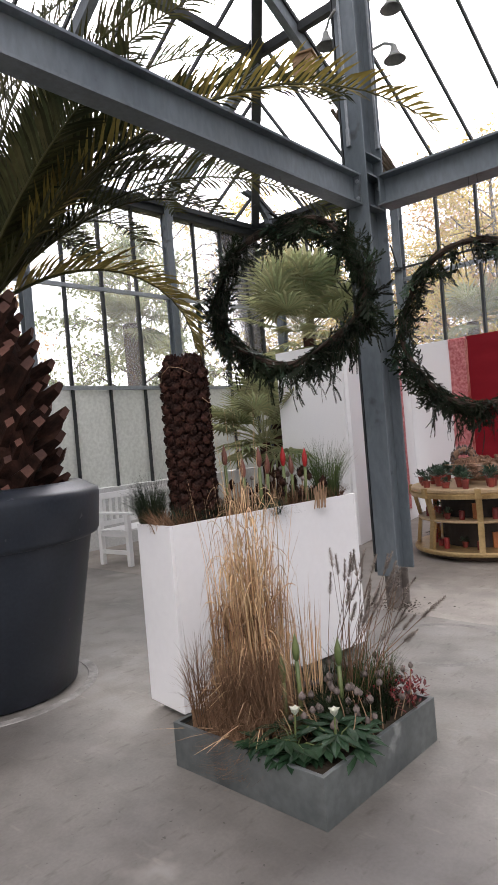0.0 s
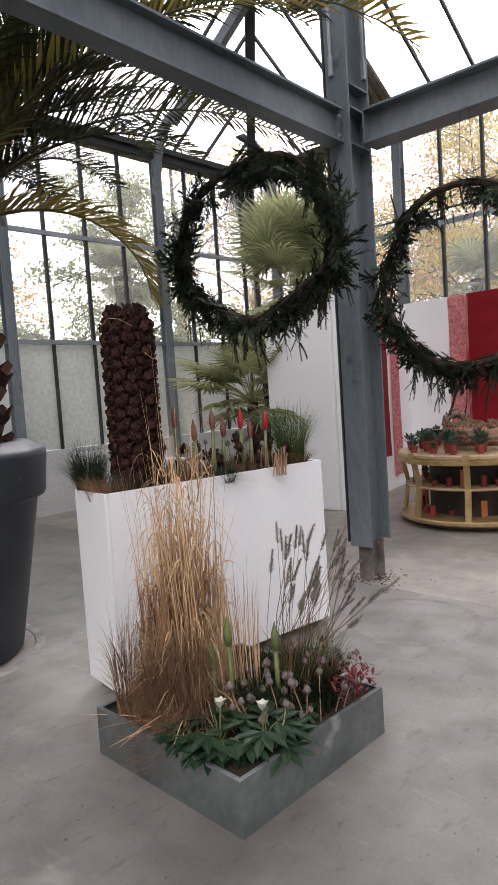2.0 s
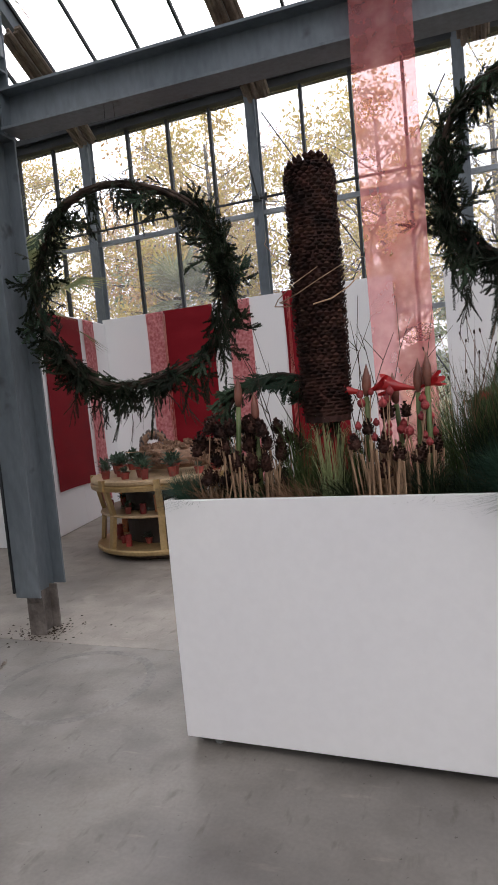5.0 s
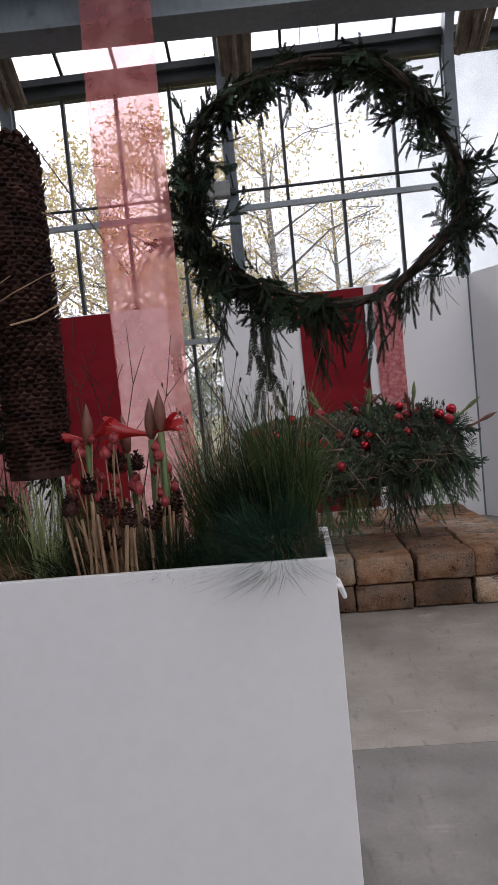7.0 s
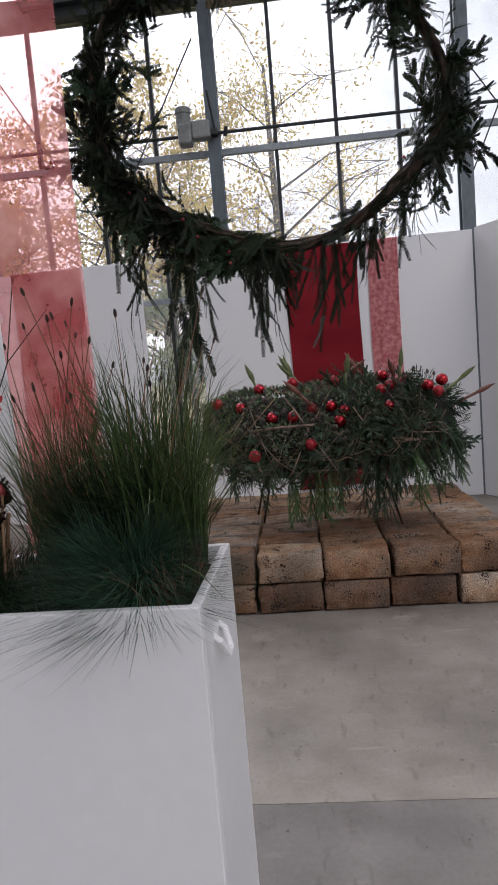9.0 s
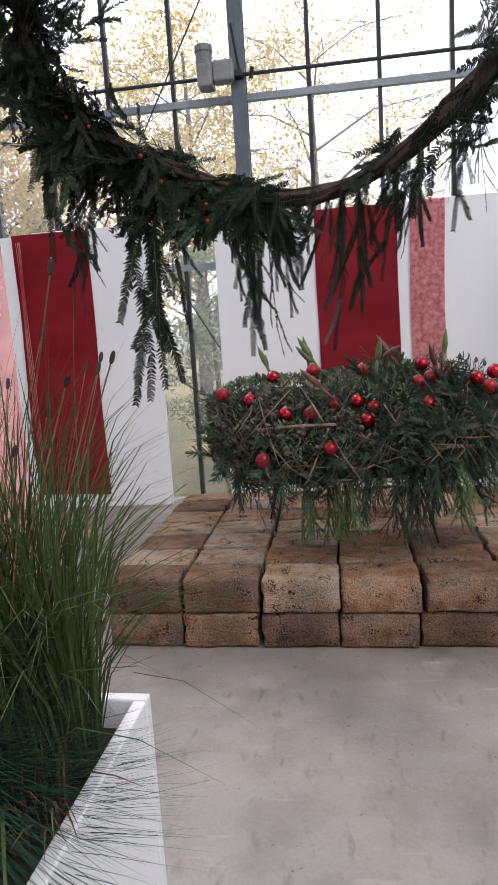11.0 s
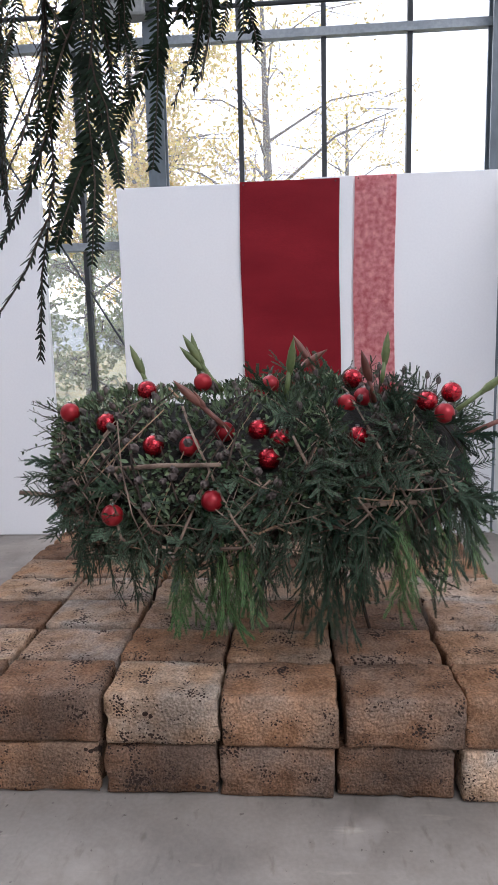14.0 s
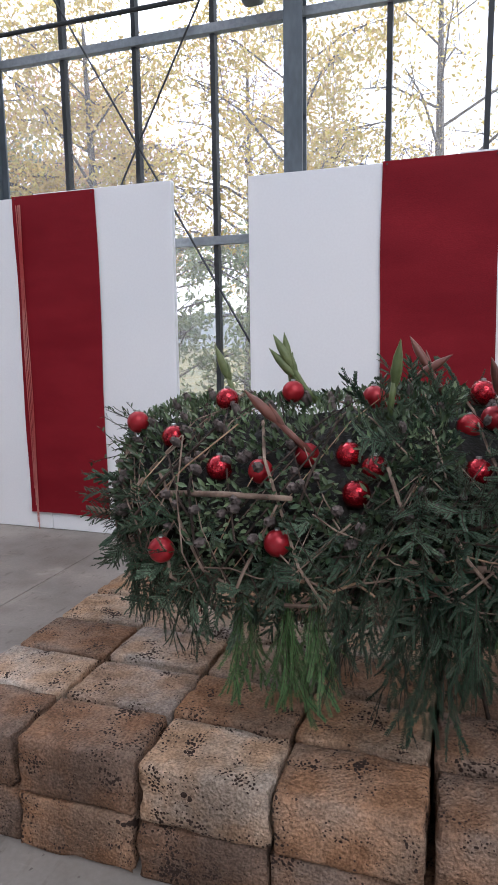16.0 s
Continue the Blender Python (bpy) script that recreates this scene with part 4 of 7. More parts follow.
# ---- foliage ----
def spray(length, n, needle, width, droop, seed, flat=True, twig=0.0016, taper=0.5):
    """A twig along +z that droops to +x, with two ranks of needles. Returns (twig, needles)."""
    rng = random.Random(seed)
    tw, nd = Geo(), Geo()
    pts = []
    for i in range(6):
        s = i / 5
        pts.append((droop * s * s * length + rng.uniform(-1, 1) * 0.01 * length, rng.uniform(-1, 1) * 0.02 * length, length * (s - 0.25 * droop * s * s)))
    tw.tube(pts, twig, twig * 0.5, 4, cap=False)
    for k in range(n):
        s = (k + 0.5) / n
        f = s * 5
        i = min(4, int(f))
        a, b = Vector(pts[i]), Vector(pts[i + 1])
        p = a.lerp(b, f - i)
        d = (b - a).normalized()
        side = Vector((0, 1, 0))
        up = d.cross(side).normalized()
        ln = needle * (1 - taper * s) * rng.uniform(0.8, 1.15)
        for sg in (-1, 1):
            e = (side * sg * rng.uniform(0.7, 1.1) + d * rng.uniform(0.45, 1.0) + up * rng.uniform(-0.22, 0.22) * (1 if flat else 3.4)).normalized()
            w = (d - e * d.dot(e)).normalized() * width
            a_, b_ = p + e * ln * 0.2, p + e * ln * 0.82
            nd.add([tuple(p), tuple(a_ + w), tuple(b_ + w * 0.6), tuple(p + e * ln), tuple(b_ - w * 0.6), tuple(a_ - w)], [(0, 1, 2, 5), (5, 2, 3, 4)])
    return tw, nd


def branched(length, seed, kids, n, needle, width, open_=0.8, droop=0.25):
    """A spray with side twigs, as cypress and yew boughs have."""
    rng = random.Random(seed)
    tw, nd = spray(length, n, needle, width, droop, seed)
    for k in range(kids):
        s = 0.12 + 0.75 * k / kids
        a, b = spray(length * (0.5 - 0.3 * s) * rng.uniform(0.8, 1.2), int(n * 0.45), needle * 0.85, width, 0.15, seed * 31 + k)
        m = Matrix.Translation((droop * s * s * length, 0, length * (s - 0.25 * droop * s * s))) @ Matrix.Rotation((1 if k % 2 else -1) * open_ * rng.uniform(0.75, 1.25), 4, "X") @ Matrix.Rotation(rng.uniform(-0.3, 0.5), 4, "Y")
        tw.put(a, m)
        nd.put(b, m)
    return tw, nd


YEWS = [branched(0.26, 40 + k, 5, 36, 0.024, 0.0028, 0.55) for k in range(5)]
YEWS_BIG = [branched(0.46, 140 + k, 4, 78, 0.024, 0.0019, 0.24, 0.07) for k in range(4)]
DROOPS = [branched(0.42, 180 + k, 6, 58, 0.020, 0.0018, 0.36, 0.12) for k in range(4)]
CYPS = [branched(0.26, 60 + k, 12, 34, 0.012, 0.0024) for k in range(4)]


def wreath(label, at, turn, seed, radius=0.53, hang=84, extra=(), mass=860):
    """A hung ring of conifer boughs round a bent branch."""
    rng = random.Random(seed)
    w = thing("fir_wreath", label, "wreath", at, turn, group="hanging wreaths")
    ring = []
    ph = [rng.uniform(0, 6.28) for _ in range(3)]

    def centre(a):
        rr = radius * (1 + 0.035 * math.sin(2 * a + ph[0]) + 0.03 * math.sin(5 * a + ph[1]))
        return Vector((1.06 * rr * math.cos(a), 0.03 * math.sin(3 * a + ph[2]), 0.94 * rr * math.sin(a)))

    for k in range(4):
        g = Geo()
        o = rng.uniform(0, 6.28)
        g.tube([centre(o + 6.283 * i / 30 * rng.uniform(0.995, 1.005)) + Vector((0, 0.022 * math.sin(i * 0.7 + k * 1.6), 0.022 * math.cos(i * 0.7 + k * 1.6))) for i in range(29)], 0.014 - 0.002 * k, 0.006, 6)
        part("bent_branch", g, RIND, w, smooth=True)
    core = Geo().tube([centre(6.2832 * i / 40) for i in range(41)], 0.02, n=7)
    part("bough_core", core, RIND, w, "dark packed bundle of boughs")
    tw, nd, nl = Geo(), Geo(), Geo()
    for k in range(mass):
        a = rng.uniform(0, 6.283)
        if noise.noise(Vector((2.6 * math.cos(a), 2.6 * math.sin(a), seed * 1.7))) < rng.uniform(-0.45, 0.25):
            continue
        c = centre(a)
        tang = Vector((-math.sin(a), 0, math.cos(a))) * rng.choice((-1, 1))
        rad = Vector((math.cos(a), 0, math.sin(a)))
        d = tang * rng.uniform(0.5, 1.2) + rad * rng.uniform(-0.55, 0.55) + Vector((0, rng.uniform(-0.55, 0.55), -0.6))
        t_, n_ = rng.choice(YEWS)
        m = aim(c + Vector((0, rng.uniform(-0.03, 0.03), 0)) + rad * rng.uniform(-0.05, 0.05), d, rng.uniform(0, 6.28), rng.uniform(0.4, 0.95))
        tw.put(t_, m)
        (nl if rng.random() < 0.12 else nd).put(n_, m)
    tagged(part("twig_mass", tw, RIND, w), kind="stuff")
    tagged(part("needles", nd, YEW, w, "dense dark green conifer needles"), kind="stuff")
    tagged(part("needles", nl, YEW_LIGHT, w, "brighter green needle sprays, highlights put into the colour"), kind="stuff")
    bag = [(mesh_of("hanging_spray", n_, YEW), mesh_of("spray_twig", t_, RIND)) for t_, n_ in YEWS_BIG]
    for k in range(hang):
        a = 6.283 * (k + rng.uniform(-0.35, 0.35)) / hang
        c = centre(a) + Vector((0, rng.uniform(-0.05, 0.05), 0))
        nm, tm = rng.choice(bag)
        size = rng.uniform(0.36, 0.66) + (rng.uniform(0.0, 0.25) if math.sin(a) < -0.2 and not extra else 0)
        m = aim(c, (rng.uniform(-0.22, 0.22), rng.uniform(-0.2, 0.2), -1), rng.uniform(0, 6.28), size)
        ob = part("hanging_spray", nm, YEW, w)
        ob.matrix_basis = m
        tagged(part("spray_twig", tm, RIND, ob), kind="stuff")
    for x0, tx, tz in extra:
        top = Vector((x0, rng.uniform(-0.03, 0.03), -0.94 * math.sqrt(max(0, radius ** 2 - (x0 / 1.06) ** 2))))
        d = Vector((tx, 0, tz)) - top
        for sh in (0.94, 0.72):
            nm, tm = rng.choice(bag)
            ob = part("hanging_spray", nm, YEW, w)
            ob.matrix_basis = aim(top + Vector((rng.uniform(-0.02, 0.02), rng.uniform(-0.03, 0.03), 0)), d + Vector((rng.uniform(-0.03, 0.03), rng.uniform(-0.04, 0.04), 0)), rng.uniform(0, 6.28), sh * d.length / 0.46)
            tagged(part("spray_twig", tm, RIND, ob), kind="stuff")
    for s in (-1, 1):
        part("wire", Geo().tube([(s * 0.05, 0, 0.94 * radius), (s * 0.03, 0, BEAM_LO - at[2])], 0.0015, n=4), DARKSTEEL, w)
    return w


w1 = wreath("dark conifer wreath hung below a steel beam", (-2.82, 3.62, 2.44), 8, 3, 0.53)
w2 = wreath("dark conifer wreath hung near the steel column", (-1.95, 4.80, 2.17), 4, 5, 0.62)
w3 = wreath("dark yew wreath with long hanging sprays", (0.487, 4.91, 2.45), 0, 9, 0.572, 26,
            [(-0.56, -0.61, -0.69), (-0.52, -0.56, -0.87), (-0.47, -0.53, -0.77), (-0.43, -0.46, -0.60), (-0.35, -0.37, -1.08), (-0.32, -0.30, -1.04), (-0.29, -0.27, -0.89), (-0.13, -0.15, -0.64),
             (-0.10, -0.11, -0.89), (-0.05, -0.06, -0.96), (-0.03, -0.03, -0.97), (0.00, 0.00, -0.79), (0.11, 0.04, -0.78), (0.15, 0.09, -0.79), (0.16, 0.14, -0.83), (0.18, 0.18, -0.96), (0.21, 0.22, -0.87),
             (0.32, 0.29, -0.79), (0.36, 0.31, -0.75), (0.45, 0.40, -0.69), (0.50, 0.47, -0.64)], 1050)


arb = random.Random(8)
for k in range(9):
    a = arb.uniform(3.6, 5.9)
    part("aril", Geo().ball((0.55 * math.cos(a) + arb.uniform(-0.04, 0.04), arb.uniform(-0.07, -0.02), 0.55 * math.sin(a) - arb.uniform(-0.02, 0.06)), 0.006, 8, 6), BERRY, w3, "small red yew berry", True)
# ---- cones, columns and small parts ----
def scale_column(g, r, z0, z1, rows, per, size, lift, dome, seed, squash=1.0):
    """Rows of cone scales round an upright core."""
    rng = random.Random(seed)
    for j in range(rows):
        s = j / (rows - 1)
        z = z0 + (z1 - z0) * s
        rr = r * (math.sqrt(max(0.03, 1 - ((s - dome) / (1 - dome)) ** 2)) if s > dome else 1.0) * (1 + 0.03 * math.sin(9 * s + seed))
        k = max(5, int(per * rr / r))
        for i in range(k):
            a = 6.283 * (i + 0.5 * (j % 2) + rng.uniform(-0.18, 0.18)) / k
            o = Vector((math.cos(a), math.sin(a), 0))
            tn = Vector((-math.sin(a), math.cos(a), 0))
            b = o * (rr - 0.01) + Vector((0, 0, z))
            ln = size * rng.uniform(0.8, 1.25)
            tip = b + o * ln * lift * rng.uniform(0.8, 1.3) + Vector((0, 0, ln * 0.75 * squash))
            hw = tn * ln * 0.42
            mid = b.lerp(tip, 0.6) + o * ln * 0.2
            g.add([tuple(b - hw * 0.6), tuple(b + hw * 0.6), tuple(mid + hw), tuple(mid - hw), tuple(tip), tuple(mid - o * ln * 0.25 - Vector((0, 0, ln * 0.1)))],
                  [(0, 1, 2, 3)], [(3, 2, 4), (2, 3, 5), (4, 2, 5), (3, 4, 5)])


def cone_column(name_label, at, r, z0, z1, per, rows, size, seed):
    c = thing("cone_column", name_label, "cone column", (at[0], at[1], z0))
    h = z1 - z0
    part("core", Geo().lathe([(r * 0.93, 0), (r * 0.95, h * 0.9), (r * 0.75, h * 0.97), (0.001, h * 0.99)], 20), CONE, c)
    g = Geo()
    scale_column(g, r, 0.02, h, rows, per, size, 0.5, 0.9, seed)
    tagged(part("scales", g, CONE, c, "overlapping dark cone scales"), kind="stuff")
    tw = Geo()
    rng = random.Random(seed)
    for k in range(5):
        a0, zz = rng.uniform(0, 6.28), h * rng.uniform(0.35, 0.85)
        tw.tube([(math.cos(a0 + 0.5 * i) * (r + 0.035 + 0.01 * i), math.sin(a0 + 0.5 * i) * (r + 0.035 + 0.01 * i), zz + 0.03 * math.sin(i + k) + 0.02 * i) for i in range(8)], 0.003, 0.0015, 5)
    part("twine", tw, CANE, c, "thin bare twigs wound round")
    return c


SOILZ = TOP - 0.045
cone_column("tall column of dark overlapping cone scales", (-0.53, 3.85), 0.098, TOP2 + 0.27, 2.345, 24, 74, 0.028, 4)

# plaited cone column: each cone is a part of its own
pc = thing("cone_column", "thick column of stacked dark pine cones", "cone column", (-2.785, 2.60, SOILZ))
cone_g = Geo()
scale_column(cone_g, 0.030, -0.045, 0.04, 7, 8, 0.022, 0.7, 0.45, 2)
cone_g.lathe([(0.001, -0.05), (0.026, -0.03), (0.027, 0.01), (0.001, 0.045)], 8)
cone_me = mesh_of("cone", cone_g, CONE)
part("core", Geo().lathe([(0.09, 0.0), (0.093, 0.9), (0.001, 0.93)], 20), CONE, pc)
for j in range(15):
    for i in range(9):
        a = 6.283 * (i + 0.5 * (j % 2)) / 9
        z = 0.06 + j * 0.062
        rr = 0.100 if j < 14 else 0.075
        ob = part("cone", cone_me, CONE, pc)
        tn = Vector((-math.sin(a), math.cos(a), 0))
        ob.matrix_basis = aim((rr * math.cos(a), rr * math.sin(a), z), tn * (0.9 if j % 2 else -0.9) + Vector((0, 0, 0.65)), i * 1.7, 1.12)
tw = Geo().tube([(0.138 * math.cos(0.45 * i), 0.138 * math.sin(0.45 * i), 0.72 + 0.012 * i - 0.05 * math.sin(i)) for i in range(14)], 0.003, 0.0015, 5)
part("twine", tw, CANE, pc)


def tuft(label, at, n, height, spread, width, material, seed, bend=0.1, name="grass_tuft", category="grass", radius=0.05, up=0.35):
    """A clump of arching blades."""
    rng = random.Random(seed)
    g = Geo()
    for _ in range(n):
        a = rng.uniform(0, 6.283)
        rb = radius * math.sqrt(rng.random())
        s = rng.random() ** 0.6
        out = spread * s * rng.uniform(0.7, 1.1)
        h = height * (1 - (1 - up) * s * s) * rng.uniform(0.7, 1.1)
        b = (rb * math.cos(a + 1), rb * math.sin(a + 1), 0)
        g.blade(b, (b[0] + out * math.cos(a), b[1] + out * math.sin(a), h), width * rng.uniform(0.7, 1.2), bend + 0.5 * s * (1 - up), 4, rng)
    ob = part(name, g, material, None, label)
    ob.matrix_world = pose(*at)
    return tagged(ob, label, category)


def bud_stalk(label, at, h, lean, seed, flower=False, group="amaryllis buds", bud_mat=None):
    rng = random.Random(seed)
    st = thing("amaryllis", label, "amaryllis", at, 0 if flower else rng.uniform(0, 360), group=group)
    top = Vector((lean[0] * h, lean[1] * h, h))
    part("stem", Geo().tube([(0, 0, 0), tuple(top * 0.5 + Vector((0.004, 0, 0))), tuple(top)], 0.012, 0.010, 8), STEM, st, "pale green stem", True)
    d = Vector((lean[0], lean[1], 1)).normalized()
    b = Geo()
    prof = [(0.004, 0), (0.013, 0.01), (0.018, 0.04), (0.016, 0.07), (0.008, 0.10), (0.001, 0.125)]
    b2 = Geo().lathe(prof, 10)
    b.put(b2, aim(top, d))
    part("bud", b, bud_mat or BUD, st, "reddish green closed bud", True)
    for k in range(2):
        lf = Geo().leaf(tuple(top), tuple(top + d * 0.085 + Vector((0.016 * (1 if k else -1), 0.004, 0))), (0, 1, 0.2), 0.012)
        part("bract", lf, BUD, st)
    if flower:
        for q, ang in ((0, 3.0), (1, -0.35)):
            fl = Geo()
            ax = Vector((math.cos(ang), math.sin(ang), 0.18 if q == 0 else 0.35)).normalized()
            size = 1.0 if q == 0 else 0.7
            rings, nn = [], 24
            for i in range(7):
                s_ = i / 6
                for j in range(nn):
                    a = 6.283 * j / nn
                    lobe = abs(math.cos(3 * a)) ** 0.6
                    rr = 0.006 + 0.040 * s_ ** 1.8 * (0.72 + 0.28 * lobe)
                    rings.append((rr * math.cos(a) * size, rr * math.sin(a) * size, (0.145 * s_ - 0.035 * s_ ** 3 * (1 - lobe)) * size))
            tp_ = Geo()
            tp_.add(rings, [(i * nn + j, i * nn + (j + 1) % nn, (i + 1) * nn + (j + 1) % nn, (i + 1) * nn + j) for i in range(6) for j in range(nn)])
            fl.put(tp_, aim(top + Vector((0, 0, 0.015)), ax))
            part("flower", fl, PETAL, st, "open red trumpet flower", True)
    return st


def cone_pick(at, h, kind, seed, group, lean=0.06):
    """A dry cone or seed head on a thin stake."""
    rng = random.Random(seed)
    top = Vector((rng.uniform(-lean, lean), rng.uniform(-lean, lean), h))
    name, mat_, label = {"cone": ("cone_pick", CONE, "dark pine cone on a thin stake"), "pale": ("seed_head", SEEDHEAD, "pale dry poppy seed head on a stalk"),
                         "red": ("seed_head", REDHEAD, "dark red seed head on a stalk")}[kind]
    st = thing(name, label, "dried plant", at, rng.uniform(0, 360), group=group)
    part("stalk", Geo().tube([(0, 0, 0), tuple(top * 0.6 + Vector((0.006, 0.004, 0))), tuple(top)], 0.003, 0.002, 5), CANE, st)
    g = Geo()
    if kind == "cone":
        g.put(cone_g, aim(top, (rng.uniform(-0.6, 0.6), rng.uniform(-0.6, 0.6), 1), 0, rng.uniform(0.6, 0.85)))
    else:
        g2 = Geo()
        r = rng.uniform(0.013, 0.019)
        for k in range(3):
            scale_column(g2, r * (0.75, 1.0, 0.7)[k], (-0.9, -0.35, 0.25)[k] * r, (-0.3, 0.2, 0.8)[k] * r, 2, 9, r * 0.6, 0.5, 0.99, k)
        g2.ball((0, 0, 0), r * 0.92, 8, 6)
        g.put(g2, Matrix.Translation(top))
    part("head", g, mat_, st)
    return st


def cane_bundle(label, at, n, h, spread, seed, material=CANE):
    rng = random.Random(seed)
    st = thing("cane_bundle", label, "dried stalks", at)
    for _ in range(n):
        a, rr = rng.uniform(0, 6.28), spread * math.sqrt(rng.random())
        x_, y_ = rr * math.cos(a), rr * math.sin(a) * 0.6
        hh = h * rng.uniform(0.6, 1.1)
        part("stalk", Geo().tube([(x_, y_, 0), (x_ * 1.1 + rng.uniform(-0.02, 0.02), y_ * 1.1, hh)], rng.uniform(0.0028, 0.0055), n=5), material, st)
    return st


# ---- planting of the planter with the tall cone column ----
def p2(along, across=0.21):
    return -0.441 + (along - 0.735) * 1.03, 3.871 + (across - 0.205) * 1.0, TOP2 - 0.045


tuft("blue-green fescue tuft spilling over the planter edge", p2(0.05, 0.11), 1100, 0.16, 0.20, 0.0020, FESCUE, 11, 0.05, up=0.1)
tuft("large blue-green fescue tuft spilling over the planter", p2(1.30, 0.13), 3200, 0.22, 0.32, 0.0021, FESCUE, 12, 0.05, up=0.0, radius=0.07)
tuft("dark fescue tuft at the planter edge", p2(1.02, 0.09), 900, 0.20, 0.17, 0.002, DARKHERB, 13, 0.05, up=0.1)
tuft("tall green sedge with upright blades", p2(1.14, 0.30), 420, 0.50, 0.30, 0.0026, SEDGE, 14, 0.03, up=0.55, radius=0.08)
tuft("tall green sedge beside the fescue", p2(1.36, 0.30), 120, 0.42, 0.24, 0.0026, SEDGE, 15, 0.03, up=0.55, radius=0.07)
tuft("arching green sedge clump", p2(0.52, 0.20), 420, 0.36, 0.22, 0.0024, SEDGE, 16, 0.15, up=0.25, radius=0.06)
tuft("arching pale variegated sedge clump", p2(0.66, 0.14), 130, 0.36, 0.20, 0.003, PALESEDGE, 17, 0.25, up=0.1, radius=0.04)
tuft("arching green sedge clump beside dry canes", p2(0.76, 0.17), 300, 0.32, 0.18, 0.0024, SEDGE, 18, 0.2, up=0.2, radius=0.05)
pr = random.Random(33)
cane_bundle("bundle of cut dry canes standing in soil", p2(0.33, 0.13), 44, 0.20, 0.12, 1)
cane_bundle("bundle of cut dry canes beside red seed heads", p2(0.90, 0.12), 80, 0.22, 0.17, 2)
for k in range(38):
    cone_pick(p2(pr.uniform(0.13, 0.50), pr.uniform(0.05, 0.28)), pr.uniform(0.10, 0.34), "cone", 100 + k, "dark cones on stakes")
for k in range(34):
    cone_pick(p2(pr.uniform(0.80, 1.05), pr.uniform(0.06, 0.24)), pr.uniform(0.22, 0.42), "red", 200 + k, "red seed heads")
for k in range(10):
    cone_pick(p2(pr.uniform(0.82, 1.08), pr.uniform(0.05, 0.2)), pr.uniform(0.12, 0.34), "cone", 300 + k, "dark cones on stakes")
for k, (al, ac, h, ln, fl) in enumerate([(0.27, 0.14, 0.40, (-0.08, 0.02), False), (0.37, 0.12, 0.33, (0.02, 0.0), False), (0.79, 0.15, 0.40, (0.05, 0.0), True), (0.98, 0.14, 0.40, (0.04, 0.02), True),
                                         (0.93, 0.2, 0.36, (-0.1, 0.02), False), (0.21, 0.22, 0.34, (-0.03, 0.05), False), (1.02, 0.12, 0.42, (0.03, 0.0), False)]):
    bud_stalk("red amaryllis in flower on a thick stalk" if fl else "amaryllis stalk with a closed reddish bud", p2(al, ac), h, ln, 50 + k, fl)
tws = Geo()
for k in range(14):
    x0, y0, z0 = p2(pr.uniform(0.3, 1.1), pr.uniform(0.15, 0.35))
    d = Vector((pr.uniform(-0.35, 0.35), pr.uniform(-0.1, 0.2), 1))
    pts = [Vector((x0, y0, z0)) + d * s * pr.uniform(0.55, 0.8) + Vector((0.03 * math.sin(6 * s + k), 0, 0)) for s in (0, 0.25, 0.5, 0.75, 1)]
    tws.tube(pts, 0.003, 0.001, 5)
    for j in (2, 3):
        tws.tube([pts[j], pts[j] + Vector((pr.uniform(-0.12, 0.12), 0.02, 0.12))], 0.0016, 0.0008, 4)
tagged(part("bare_twig", tws, RIND, None, "thin bare twigs standing in the planter"), "", "twigs")
tuft("dense tall sedge leaning past the planter end", p2(1.36, 0.30), 620, 0.58, 0.34, 0.0034, SEDGE, 45, 0.08, up=0.45, radius=0.09)
# the clump's shaded heart is painted: sedge blades in the dark herb colour
tuft("dense sedge at the clump's heart, coloured dark for shade", p2(1.25, 0.26), 700, 0.40, 0.24, 0.0034, DARKHERB, 46, 0.05, up=0.5, radius=0.1)
tuft("stiff dark rush stalks with small heads", p2(1.18, 0.3), 40, 0.62, 0.25, 0.003, BROWNGRASS, 19, 0.0, up=0.8, radius=0.1)

tuft("long arching green sedge at the planter end", p2(1.34, 0.2), 60, 0.40, 0.42, 0.005, SEDGE, 44, 0.25, up=0.2, radius=0.05)
rush = thing("rush", "slender rush stalks with small dark heads", "grass", p2(1.20, 0.28))
for k in range(30):
    a, ln = pr.uniform(0, 6.283), pr.uniform(0.42, 0.66)
    b = Vector((pr.uniform(-0.10, 0.16), pr.uniform(-0.06, 0.08), 0))
    t_ = b + Vector((0.34 * ln * math.cos(a), 0.34 * ln * math.sin(a), ln))
    st_ = part("stalk", Geo().tube([b, b.lerp(t_, 0.5) + Vector((0, 0, 0.03)), t_], 0.0016, 0.001, 4), BROWNGRASS, rush)
    hd_ = Geo()
    hd_.put(Geo().ball((0, 0, 0), 0.0035, 6, 5, 2.6), aim(t_, t_ - b))
    part("head", hd_, RIND, st_, "small dark seed head")
# green juniper bough between planter and wreath
jn, jt = Geo(), Geo()
for k in range(70):
    t_, n_ = pr.choice(YEWS)
    a = pr.uniform(0.2, 2.9)
    c = Vector((0.24 * math.cos(a), pr.uniform(-0.04, 0.04), 0.30 + 0.22 * math.sin(a)))
    m = aim(c, (-math.sin(a) + pr.uniform(-0.4, 0.4), pr.uniform(-0.5, 0.5), -0.5 + pr.uniform(-0.4, 0.4)), pr.uniform(0, 6.28), 0.55)
    jn.put(n_, m)
    jt.put(t_, m)
gar = thing("conifer_garland", "small arched green conifer garland behind the planter", "garland", (-0.76, 3.93, TOP2 - 0.045), 10)
jb = Geo().tube([(0.24 * math.cos(a), 0, 0.30 + 0.22 * math.sin(a)) for a in np.linspace(0, 3.14, 14)], 0.010, n=6)
